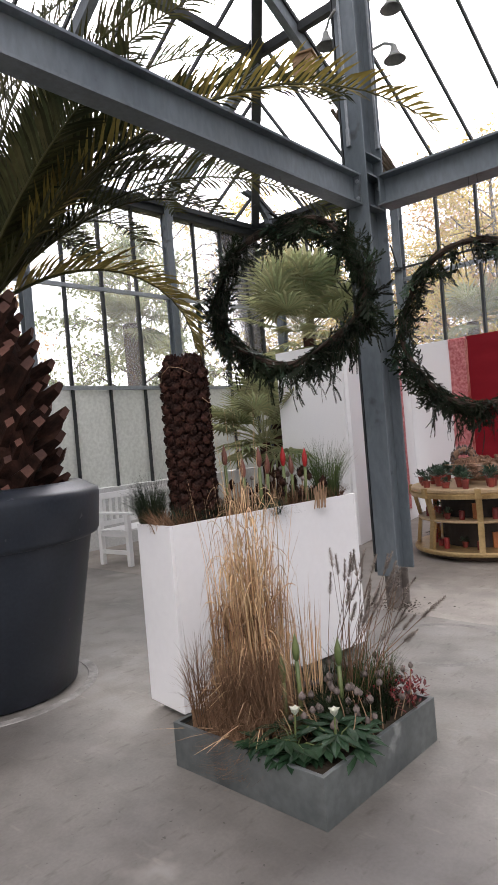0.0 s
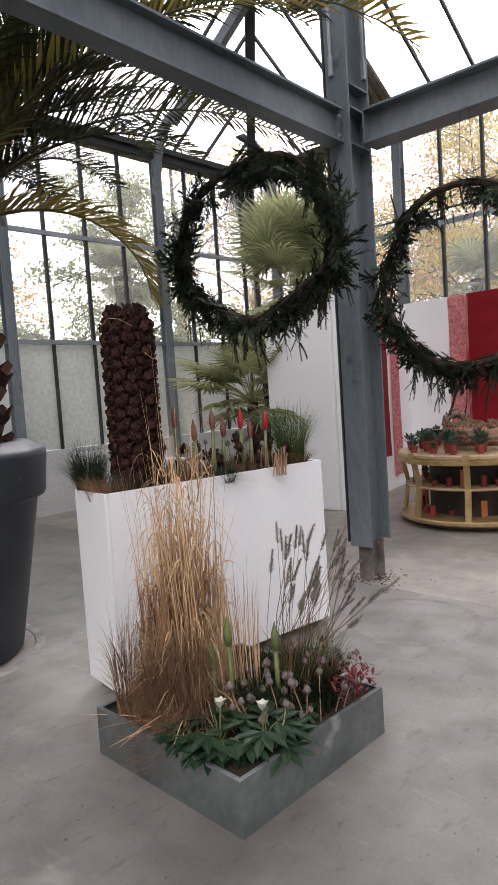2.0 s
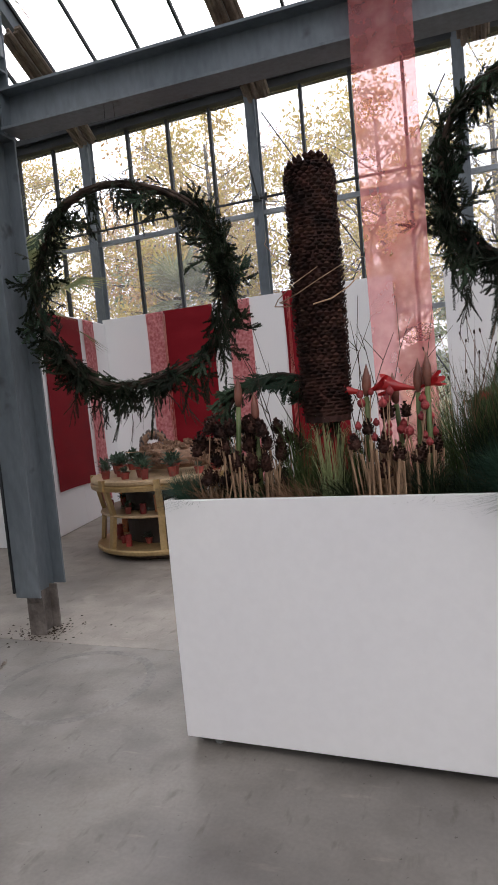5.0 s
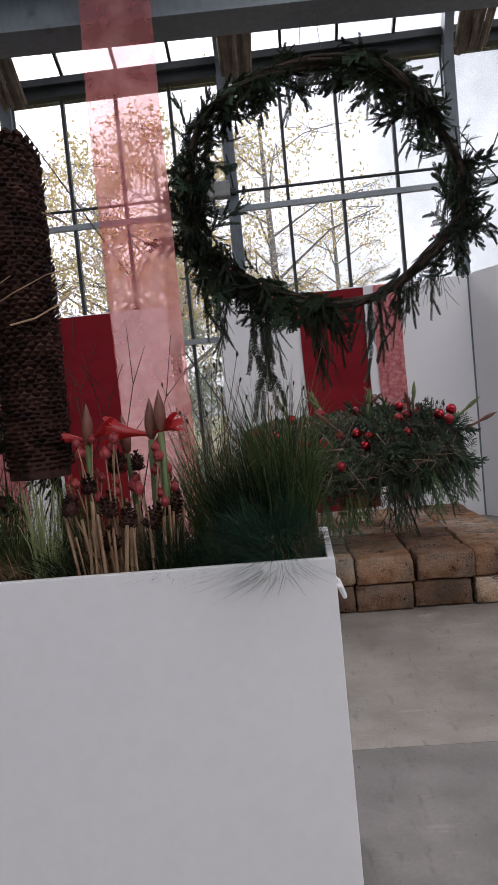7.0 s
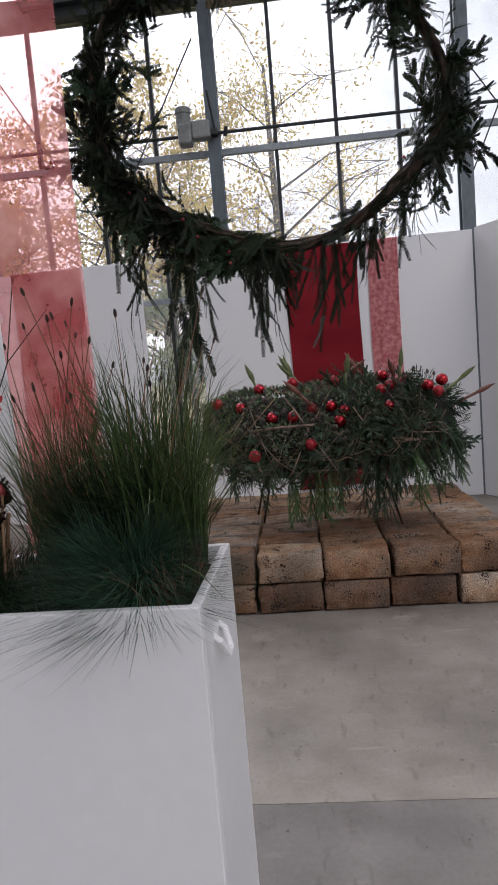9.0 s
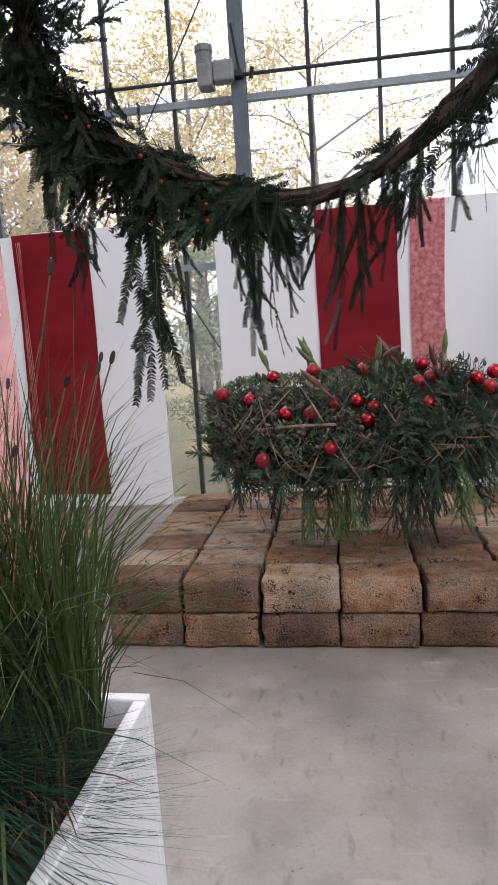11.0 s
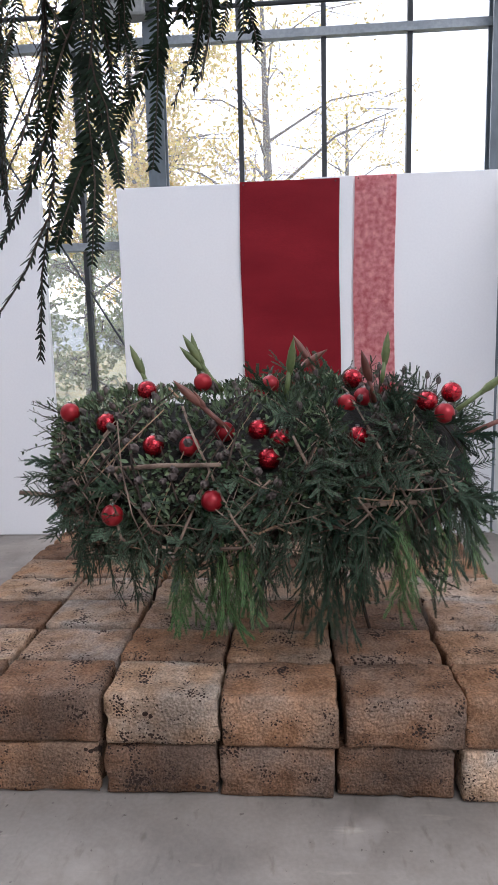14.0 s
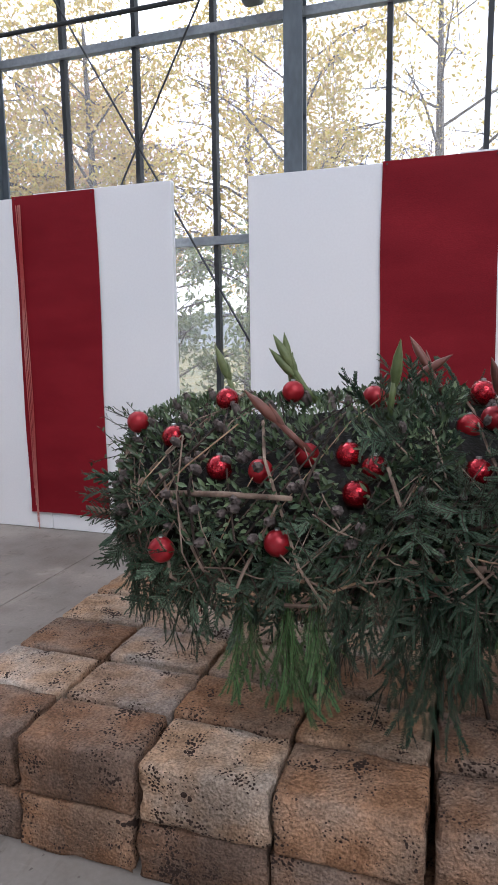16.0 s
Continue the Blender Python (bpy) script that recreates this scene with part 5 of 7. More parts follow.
jb.tube([(0.24, 0, 0.3), (0.24, 0, -0.01)], 0.010, n=6).tube([(-0.24, 0, 0.3), (-0.24, 0, -0.01)], 0.010, n=6)
part("bent_branch", jb, RIND, gar)
tagged(part("twig_mass", jt, RIND, gar), kind="stuff")
tagged(part("needles", jn, YEW_LIGHT, gar), kind="stuff")

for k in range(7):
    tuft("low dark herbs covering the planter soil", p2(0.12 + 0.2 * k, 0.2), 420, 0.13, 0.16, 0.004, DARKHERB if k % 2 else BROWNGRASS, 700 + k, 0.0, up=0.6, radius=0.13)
# ---- planting of the other white planter ----
def p1(along, across=0.21):
    a = radians(TURN1)
    dx, dy = (0.215 - across) * 0.78, along - 0.735
    return -2.735 + dx * math.cos(a) - dy * math.sin(a), 3.05 + dx * math.sin(a) + dy * math.cos(a), SOILZ


tuft("dark green fescue tuft at the planter corner", p1(0.06, 0.36), 900, 0.32, 0.20, 0.002, DARKHERB, 21, 0.02, up=0.5, radius=0.06)
tuft("fescue tuft spilling over the front edge", p1(0.75, 0.04), 500, 0.12, 0.20, 0.0018, FESCUE, 22, 0.05, up=0.0)
tuft("stiff bright green rush clump", p1(1.32, 0.14), 420, 0.42, 0.22, 0.003, SEDGE, 23, 0.0, up=0.75, radius=0.07)
tuft("low dark moss tuft under the cone column", p1(0.25, 0.2), 500, 0.16, 0.2, 0.002, FESCUE, 24, 0.05, up=0.4, radius=0.12)
for k in range(34):
    cone_pick(p1(pr.uniform(0.45, 1.2), pr.uniform(0.04, 0.32)), pr.uniform(0.08, 0.26), "cone" if k % 3 else "pale", 400 + k, "dark cones on stakes")
cane_bundle("bundle of cut dry canes at the planter front", p1(1.08, 0.08), 30, 0.15, 0.14, 3)
cane_bundle("bundle of cut dry canes near the cone column", p1(0.55, 0.10), 24, 0.20, 0.10, 4)
for k, (al, ac, h, fl) in enumerate([(0.62, 0.14, 0.24, False), (0.72, 0.10, 0.29, False), (0.92, 0.12, 0.28, False), (1.02, 0.14, 0.22, False), (1.08, 0.08, 0.26, False), (0.55, 0.25, 0.32, False), (0.84, 0.2, 0.24, False)]):
    bud_stalk("red amaryllis beginning to flower" if fl else "amaryllis stalk with a closed red bud", p1(al, ac), h, (pr.uniform(-0.05, 0.05), pr.uniform(-0.03, 0.03)), 80 + k, fl, "amaryllis buds", PETAL if k in (2, 4) else None)

for k in range(7):
    tuft("low dark herbs covering the planter soil", p1(0.12 + 0.2 * k, 0.2), 420, 0.15, 0.16, 0.004, DARKHERB if k % 2 else BROWNGRASS, 720 + k, 0.0, up=0.6, radius=0.13)
# ---- zinc tray planting ----
TX0, TY0, TZ = -2.365, 2.01, TH - 0.03


def tr(u, v):
    return TX0 + u, TY0 + v, TZ


def curls(label, at, n, z0, z1, reach, width, material, seed, radius):
    """Dry leaves that leave their stems part way up, arch out and curl down."""
    rng = random.Random(seed)
    g = Geo()
    for _ in range(n):
        a, rb, z = rng.uniform(0, 6.283), radius * math.sqrt(rng.random()), rng.uniform(z0, z1)
        b = a + rng.uniform(-1.0, 1.0)
        base = Vector((rb * math.cos(a), rb * math.sin(a), z))
        out, rise, drop = reach * rng.uniform(0.4, 1.1), rng.uniform(0.02, 0.16), rng.uniform(0.05, 0.30)
        twist, w0 = rng.uniform(-1.2, 1.2), width * rng.uniform(0.6, 1.2) * 0.5
        v, q = [], []
        for i in range(8):
            s_ = i / 7
            p = base + Vector((math.cos(b + 0.5 * twist * s_) * out * s_, math.sin(b + 0.5 * twist * s_) * out * s_, rise * math.sin(2.4 * s_) - drop * s_ ** 3))
            t_ = twist * s_ * 1.6
            w = Vector((-math.sin(b) * math.cos(t_), math.cos(b) * math.cos(t_), math.sin(t_))) * w0 * (1 - 0.9 * s_ * s_)
            v += [tuple(p - w), tuple(p + w)]
            if i:
                q.append((2 * i - 2, 2 * i - 1, 2 * i + 1, 2 * i))
        g.add(v, q)
    ob = part("grass_leaves", g, material, None, label)
    ob.matrix_world = pose(*at)
    return tagged(ob, label, "grass")


for k, (u, v, n, h, sp) in enumerate([(0.15, 0.24, 90, 0.74, 0.05), (0.27, 0.22, 130, 0.92, 0.06), (0.30, 0.36, 90, 0.82, 0.05), (0.45, 0.42, 60, 0.62, 0.05)]):
    tuft("upright clump of straw-coloured ornamental grass", tr(u, v), n, h, sp, 0.0055, STRAW, 31 + 100 * k, 0.0, up=0.85, radius=0.085)
curls("curling dry leaves along the straw stems", tr(0.27, 0.28), 230, 0.14, 0.72, 0.17, 0.009, STRAW, 131, 0.11)
curls("thin curled dry leaves high on the straw stems", tr(0.27, 0.28), 110, 0.5, 1.0, 0.15, 0.006, STRAW, 132, 0.09)
curls("brown withered leaves between the straw stems", tr(0.22, 0.26), 150, 0.05, 0.5, 0.14, 0.006, BROWNGRASS, 133, 0.13)
tuft("tall dry grass stems rising above the planter", tr(0.26, 0.27), 64, 1.2, 0.18, 0.0055, STRAW, 32, 0.0, up=0.8, radius=0.16)
tuft("arching dry grass blades", tr(0.28, 0.24), 90, 0.50, 0.30, 0.0065, STRAW, 33, 0.35, up=0.35, radius=0.10)
tuft("very tall single straw stems", tr(0.30, 0.30), 16, 1.5, 0.14, 0.005, STRAW, 39, 0.0, up=0.9, radius=0.12)
tuft("curling broad dry leaves low in the straw grass", tr(0.26, 0.20), 110, 0.34, 0.34, 0.010, STRAW, 38, 0.5, up=0.05, radius=0.12)
tuft("brown mop of sedge hanging over the zinc edge", tr(0.42, 0.14), 1900, 0.38, 0.25, 0.0024, BROWNGRASS, 34, 0.3, up=-0.25, radius=0.07)
tuft("brown sedge spilling over the zinc front", tr(0.26, 0.07), 420, 0.24, 0.17, 0.0024, BROWNGRASS, 61, 0.25, up=-0.2, radius=0.06)
tuft("brown sedge curling at the zinc edge", tr(0.34, 0.08), 900, 0.34, 0.22, 0.0024, BROWNGRASS, 62, 0.3, up=-0.3, radius=0.06)
tuft("dark brown sedge behind the straw grass", tr(0.12, 0.10), 200, 0.46, 0.16, 0.003, BROWNGRASS, 35, 0.05, up=0.5, radius=0.08)
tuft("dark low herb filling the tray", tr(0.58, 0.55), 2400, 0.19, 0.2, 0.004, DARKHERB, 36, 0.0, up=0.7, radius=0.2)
tuft("dark green upright sedge at the tray back", tr(0.62, 0.66), 260, 0.34, 0.2, 0.003, SEDGE, 37, 0.0, up=0.7, radius=0.12)
feather = thing("fountain_grass", "fountain grass with soft grey-brown plumes", "grass", tr(0.62, 0.58))
st = Geo()
for k in range(46):
    a = pr.uniform(-0.6, 2.4)
    out, h = pr.uniform(0.05, 0.30), pr.uniform(0.34, 0.66)
    b = Vector((pr.uniform(-0.1, 0.1), pr.uniform(-0.1, 0.1), 0))
    if k == 0:
        a, out, h = 1.1, 0.42, 0.42
    tp = b + Vector((out * math.cos(a), out * math.sin(a), h))
    st.tube([b, b + Vector((0.3 * (tp - b).x, 0.3 * (tp - b).y, 0.6 * h)), tp], 0.0018, 0.001, 4)
    d = (tp - b - Vector((0.3 * (tp - b).x, 0.3 * (tp - b).y, 0.6 * h))).normalized()
    pg = Geo()
    for j in range(150):
        s = pr.random()
        aa = pr.uniform(0, 6.28)
        o = d.cross(Vector((math.cos(aa), math.sin(aa), 0.3))).normalized()
        q0 = tp + d * (s * 0.10)
        q1 = q0 + (o * 0.8 + d * 0.7) * 0.023 * (1 - 0.5 * s)
        w_ = d.cross(o) * 0.0022
        pg.add([tuple(q0 - w_), tuple(q0 + w_), tuple(q1)], (), [(0, 1, 2)])
    part("plume", pg, PLUME, feather)
part("stalks", st, BROWNGRASS, feather)
for k in range(70):
    cone_pick(tr(pr.uniform(0.42, 0.80), pr.uniform(0.22, 0.80)), pr.uniform(0.08, 0.20), "pale", 500 + k, "dry seed heads in the tray")
for k, (u, v, h) in enumerate([(0.50, 0.30, 0.30), (0.62, 0.44, 0.26), (0.47, 0.24, 0.22)]):
    part_mat = STEM
    bud_stalk("cut green amaryllis stalk with a pale tip", tr(u, v), h, (0.01, 0.02), 90 + k, False, "green stalks in the tray", STEM)


def hellebore(at, n, size, seed, bloom=True):
    rng = random.Random(seed)
    h = thing("hellebore", "Christmas rose with dark leaves and white flower", "flower", at, rng.uniform(0, 360), group="hellebores")
    for k in range(n):
        a = 6.283 * k / n + rng.uniform(-0.3, 0.3)
        el = rng.uniform(0.35, 1.1)
        hub = Vector((math.cos(a) * math.cos(el), math.sin(a) * math.cos(el), math.sin(el))) * size * 0.62
        st_ = part("leaf_stalk", Geo().tube([(0, 0, 0), tuple(hub * 0.6 + Vector((0, 0, 0.02))), tuple(hub)], 0.0035, 0.0025, 5), STEM, h)
        for j in range(6):
            b = a + (j - 2.5) * 0.5
            tip = hub + Vector((math.cos(b), math.sin(b), rng.uniform(-0.45, 0.1))) * size * rng.uniform(0.55, 0.72)
            part("leaflet", Geo().leaf(tuple(hub), tuple(tip), (0, 0, 1), size * 0.24, 0.12), HELLEAF, st_)
    if not bloom:
        return h
    top = Vector((0.01, 0.0, size * 0.8))
    fs = part("flower_stalk", Geo().tube([(0, 0, 0), tuple(top)], 0.004, n=6), STEM, h)
    fl = Geo()
    for i in range(5):
        a = 6.283 * i / 5
        fl.leaf(tuple(top), tuple(top + Vector((0.026 * math.cos(a), 0.026 * math.sin(a), 0.036))), (math.cos(a), math.sin(a), -0.4), 0.036, -0.35)
    part("flower", fl, WHITEPETAL, fs, "white half-open flower", True)
    return h


hellebore(tr(0.60, 0.13), 10, 0.18, 1)
hellebore(tr(0.74, 0.22), 10, 0.18, 2)
hellebore(tr(0.52, 0.05), 7, 0.13, 3, False)
hellebore(tr(0.70, 0.36), 7, 0.15, 4, False)
rb = thing("berry_plant", "low plant with dark red leaves and berries", "plant", tr(0.76, 0.74))
g = Geo()
for k in range(170):
    c = Vector((pr.gauss(0, 0.05), pr.gauss(-0.03, 0.10), pr.uniform(0.02, 0.13)))
    c.x, c.y = max(-0.1, min(0.07, c.x)), max(-0.3, min(0.10, c.y))
    d = Vector((pr.uniform(-1, 1), pr.uniform(-1, 1), pr.uniform(0, 1))).normalized()
    g.leaf(tuple(c), tuple(c + d * 0.035), (0.1, 0.2, 1), 0.016)
    if k % 4 == 0:
        part("berry", Geo().ball(tuple(c + Vector((0, 0, 0.02))), 0.006, 6, 4), BERRY, rb, smooth=True)
part("leaves", g, REDLEAF, rb)

# ---- nest of boughs on the plinth ----
NX, NY, NZ = 0.71, 7.00, 0.379
nest = thing("branch_nest", "long nest of twigs and conifer boughs on branch legs", "floral nest", (NX, NY, NZ))
PROFILE = [(-0.36, 0.36), (-0.50, 0.48), (-0.53, 0.62), (-0.44, 0.76), (-0.24, 0.90), (0.05, 0.98), (0.32, 0.94), (0.50, 0.74), (0.46, 0.50), (0.2, 0.36)]


def nest_at(u, v, grow=1.0):
    """A point on the nest's skin: u from end to end (-1..1), v round it from the front underside (0..1)."""
    f = v * (len(PROFILE) - 1)
    i = min(len(PROFILE) - 2, int(f))
    f -= i
    y = PROFILE[i][0] * (1 - f) + PROFILE[i + 1][0] * f
    z = PROFILE[i][1] * (1 - f) + PROFILE[i + 1][1] * f
    k = math.sqrt(max(0.02, 1 - abs(u) ** 3.2))
    return Vector((0.84 * u * (0.96 + 0.04 * grow), y * k * grow, 0.66 + (z - 0.66) * (0.4 + 0.6 * k) * grow + 0.02 * math.sin(5 * u)))


def nest_out(u, v):
    p = nest_at(u, v) - Vector((u * 0.6, 0, 0.6))
    return p.normalized()


# added filler core; its near-black colour stands for shade between the boughs
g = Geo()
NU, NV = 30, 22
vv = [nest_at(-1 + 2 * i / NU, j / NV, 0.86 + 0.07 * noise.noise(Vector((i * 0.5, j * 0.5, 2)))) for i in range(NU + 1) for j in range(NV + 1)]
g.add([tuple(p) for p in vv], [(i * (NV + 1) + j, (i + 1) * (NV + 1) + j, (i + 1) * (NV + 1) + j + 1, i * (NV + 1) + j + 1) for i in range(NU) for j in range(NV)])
part("moss_core", g, surface("nest_gap_shade", (0.004, 0.004, 0.003), (0.014, 0.012, 0.008), 0.95, 0, 20, 70, 1.0), nest, "near-black filler core for the shaded gaps between boughs")
BALLS = ((0.232, 6.484, 0.955, 0), (0.577, 6.494, 1.001, 0), (0.480, 6.657, 1.164, 0), (0.603, 6.730, 1.205, 0), (0.729, 6.737, 1.209, 1), (0.812, 6.687, 1.181, 1), (0.770, 6.613, 1.122, 1), (1.088, 6.691, 1.183, 1), (1.099, 7.014, 1.375, 1), (0.765, 6.989, 1.359, 0),
         (0.263, 6.968, 1.347, 1), (0.144, 6.781, 1.237, 1), (0.347, 6.662, 1.167, 1), (0.488, 7.010, 1.372, 0), (1.062, 6.862, 1.287, 0), (-0.019, 6.842, 1.275, 0), (1.130, 6.901, 1.309, 0), (1.234, 6.933, 1.327, 0), (1.369, 6.869, 1.291, 1), (1.420, 6.804, 1.251, 0), (1.471, 6.919, 1.319, 1))


def clear_of_balls(p):
    """Whether a spot, in the nest's own metres, leaves the baubles in view."""
    return all(abs(p.x + NX - b[0]) > 0.036 or abs(p.z + NZ - b[2]) > 0.036 or p.y + NY > b[1] + 0.05 for b in BALLS)


nr = random.Random(77)
for k, (a, b) in enumerate([((-0.45, -0.05), (-0.50, 0.10)), ((-0.10, -0.05), (-0.06, 0.12)), ((0.26, -0.14), (0.44, -0.18)), ((0.30, 0.3), (0.36, 0.42)), ((-0.5, 0.3), (-0.56, 0.4))]):
    part("leg", Geo().tube([(a[0], a[1], 0.5), ((a[0] + b[0]) / 2 + 0.03, (a[1] + b[1]) / 2 + 0.02, 0.24), (b[0], b[1], 0.004)], 0.010, 0.007, 7), RIND, nest, smooth=True)
for k in range(230):
    u, v = nr.uniform(-0.97, 0.85), nr.uniform(0.06, 0.36) if k % 2 else nr.uniform(0.02, 0.62)
    ln = nr.uniform(0.12, 0.42)
    pts = []
    for i in range(5):
        s = (i / 4 - 0.5) * ln * 1.25
        p = nest_at(max(-0.99, min(0.99, u + s)), max(0, min(1, v + 0.42 * math.sin(2.3 * k) * (i / 4 - 0.5))), (1.01 if v < 0.38 else 0.97) + 0.12 * nr.random())
        pts.append(p)
    if not all(clear_of_balls(p) for p in pts):
        continue
    r = nr.choice((0.002, 0.003, 0.003, 0.004, 0.006))
    part("twig", Geo().tube(pts, r, r * 0.6, 5), (RIND, TWIGBARK, TWIGBARK)[k % 3] if k % 11 else CANE, nest)
for u, v, du, r in ((-0.62, 0.30, 0.50, 0.010), (0.38, 0.19, 0.30, 0.010), (-0.98, 0.05, -0.16, 0.011), (0.62, 0.27, 0.2, 0.010), (-0.2, 0.02, 0.5, 0.009)):
    p, q = nest_at(max(-1, min(1, u)), v, 1.05), nest_at(max(-1, min(1, u + du)), v + 0.02, 1.09)
    if du < 0:
        q = p + Vector((-0.15, -0.03, 0.03))
    part("branch", Geo().tube([p, p.lerp(q, 0.5) + Vector((0, -0.02, 0.01)), q], r, r * 0.8, 7), TWIGBARK, nest, smooth=True)

tw, fy, fc, fb, fl = Geo(), Geo(), Geo(), Geo(), Geo()
for k in range(760):
    u, v = nr.uniform(-1, 1), nr.uniform(0.05, 0.8)
    p, o = nest_at(u, v, 0.95), nest_out(u, v)
    side = Vector((nr.uniform(-1, 1), nr.uniform(-0.3, 0.3), nr.uniform(-0.9, 0.15)))
    if (u > 0.05 or v < 0.3) and clear_of_balls(p + Vector((side.x, side.y - 0.3, side.z)).normalized() * 0.07) and clear_of_balls(p):
        t_, n_ = nr.choice(CYPS if nr.random() < 0.6 else YEWS)
        m = aim(p, side + o * 0.5, nr.uniform(0, 6.28), nr.uniform(0.4, 0.8))
        tw.put(t_, m)
        (fc if nr.random() < 0.6 else fy).put(n_, m)
for k in range(5600):
    u, v = nr.uniform(-1.0, 0.40), nr.uniform(0.16, 0.85)
    p, o = nest_at(u, v, nr.uniform(0.95, 1.06)), nest_out(u, v)
    d = (o + Vector((nr.uniform(-1, 1), nr.uniform(-1, 1), nr.uniform(-0.6, 0.9)))).normalized()
    if not clear_of_balls(p):
        continue
    fb.leaf(tuple(p), tuple(p + d * nr.uniform(0.022, 0.040)), tuple(o + Vector((0.1, 0, 0.2))), nr.uniform(0.010, 0.017), 0.15)
for k in range(26):
    u = -0.98 + 0.05 * nr.random()
    p = nest_at(u, nr.uniform(0.1, 0.6), 1.0)
    d = Vector((-1, nr.uniform(-0.5, 0.4), nr.uniform(-0.4, 0.8))).normalized()
    q = p + d * nr.uniform(0.06, 0.16)
    tw.tube([p, q], 0.0018, 0.001, 4)
    for j in range(8):
        c = p.lerp(q, 0.3 + 0.09 * j)
        e = (d + Vector((nr.uniform(-1, 1), nr.uniform(-1, 1), nr.uniform(-1, 1))) * 0.9).normalized()
        fb.leaf(tuple(c), tuple(c + e * 0.022), (0, 0.2, 1), 0.010)
tagged(part("twig_mass", tw, RIND, nest), kind="stuff")
tagged(part("yew_needles", fy, YEW_LIGHT, nest), kind="stuff")
tagged(part("cypress_foliage", fc, CYPRESS, nest, "blue-green feathery cypress"), kind="stuff")
tagged(part("box_leaves", fb, BOXLEAF, nest, "small dark box leaves"), kind="stuff")
bag_y = [(mesh_of("yew_bough", n_, YEW_LIGHT), mesh_of("bough_twig", t_, RIND)) for t_, n_ in YEWS_BIG]
bag_f = [(mesh_of("fresh_bough", n_, FRESHYEW), mesh_of("bough_twig", t_, RIND)) for t_, n_ in YEWS_BIG]
bag_d = [(mesh_of("dark_bough", n_, CYPRESS), mesh_of("bough_twig", t_, RIND)) for t_, n_ in YEWS_BIG]
bag_w = [(mesh_of("cypress_bough", n_, CYPRESS), mesh_of("bough_twig", t_, RIND)) for t_, n_ in DROOPS]
bag_g = [(mesh_of("fresh_bough", n_, FRESHYEW), mesh_of("bough_twig", t_, RIND)) for t_, n_ in DROOPS]
bag_k = [(mesh_of("dark_bough", n_, YEW_LIGHT), mesh_of("bough_twig", t_, RIND)) for t_, n_ in DROOPS]
bag_c = [(mesh_of("cypress_bough", n_, CYPRESS), mesh_of("bough_twig", t_, RIND)) for t_, n_ in CYPS]


def bough(bag, u, v, d, size, name):
    p = nest_at(u, v, 1.02)
    e = Vector(d).normalized()
    if not all(clear_of_balls(p + e * k * size * 0.07) for k in range(6)):
        return
    nm, tm = nr.choice(bag)
    ob = part(name, nm, YEW, nest)
    ob.matrix_basis = aim(nest_at(u, v, 1.02), d, nr.uniform(0, 6.28), size)
    tagged(part("bough_twig", tm, RIND, ob), kind="stuff")


for k in range(44):
    bough((bag_k, bag_w, bag_k)[k % 3], nr.uniform(0.02, 0.50), nr.uniform(0.06, 0.30), (nr.uniform(-0.2, 0.15), nr.uniform(-0.25, 0.0), -1), nr.uniform(0.55, 0.95), "dark_bough")
for k in range(64):
    bough((bag_g, bag_k, bag_w)[k % 3], nr.uniform(0.42, 1.0), nr.uniform(0.15, 0.5), (nr.uniform(-0.1, 0.35), nr.uniform(-0.3, 0.0), -1), nr.uniform(0.55, 0.95), "yew_bough")
for k in range(20):
    bough(bag_g, nr.uniform(-0.34, -0.02), nr.uniform(0.02, 0.16), (nr.uniform(-0.25, 0.25), nr.uniform(-0.35, -0.1), -1), nr.uniform(0.55, 0.85), "yew_bough")
for k in range(28):
    bough(bag_w if k % 2 else bag_k, nr.uniform(-0.88, -0.5), nr.uniform(0.0, 0.26), (nr.uniform(-0.05, 0.25), nr.uniform(-0.2, 0.05), -1), nr.uniform(0.4, 0.72), "cypress_bough")
for k in range(80):
    bough(bag_c, nr.uniform(0.2, 0.75), nr.uniform(0.3, 0.55), (nr.uniform(-0.9, 0.5), nr.uniform(-0.9, -0.2), nr.uniform(-0.7, 0.1)), nr.uniform(0.8, 1.25), "cypress_bough")


def bauble(x_, y_, z_, r, shiny):
    b = thing("bauble", "shiny red glass bauble in the nest" if shiny else "matt red bauble lying in the nest", "bauble", (x_, y_, z_), nr.uniform(0, 360), group="red baubles")
    g_ = Geo().ball((0, 0, 0), r, 24, 16)
    part("ball", g_, BAUBLE if shiny else BAUBLE_MATT, b, smooth=True)
    c = Geo().lathe([(r * 0.2, r * 0.96), (r * 0.2, r * 1.13), (0.001, r * 1.15)], 12)
    part("cap", c, CAPMETAL, b, "small silver cap")
    return b


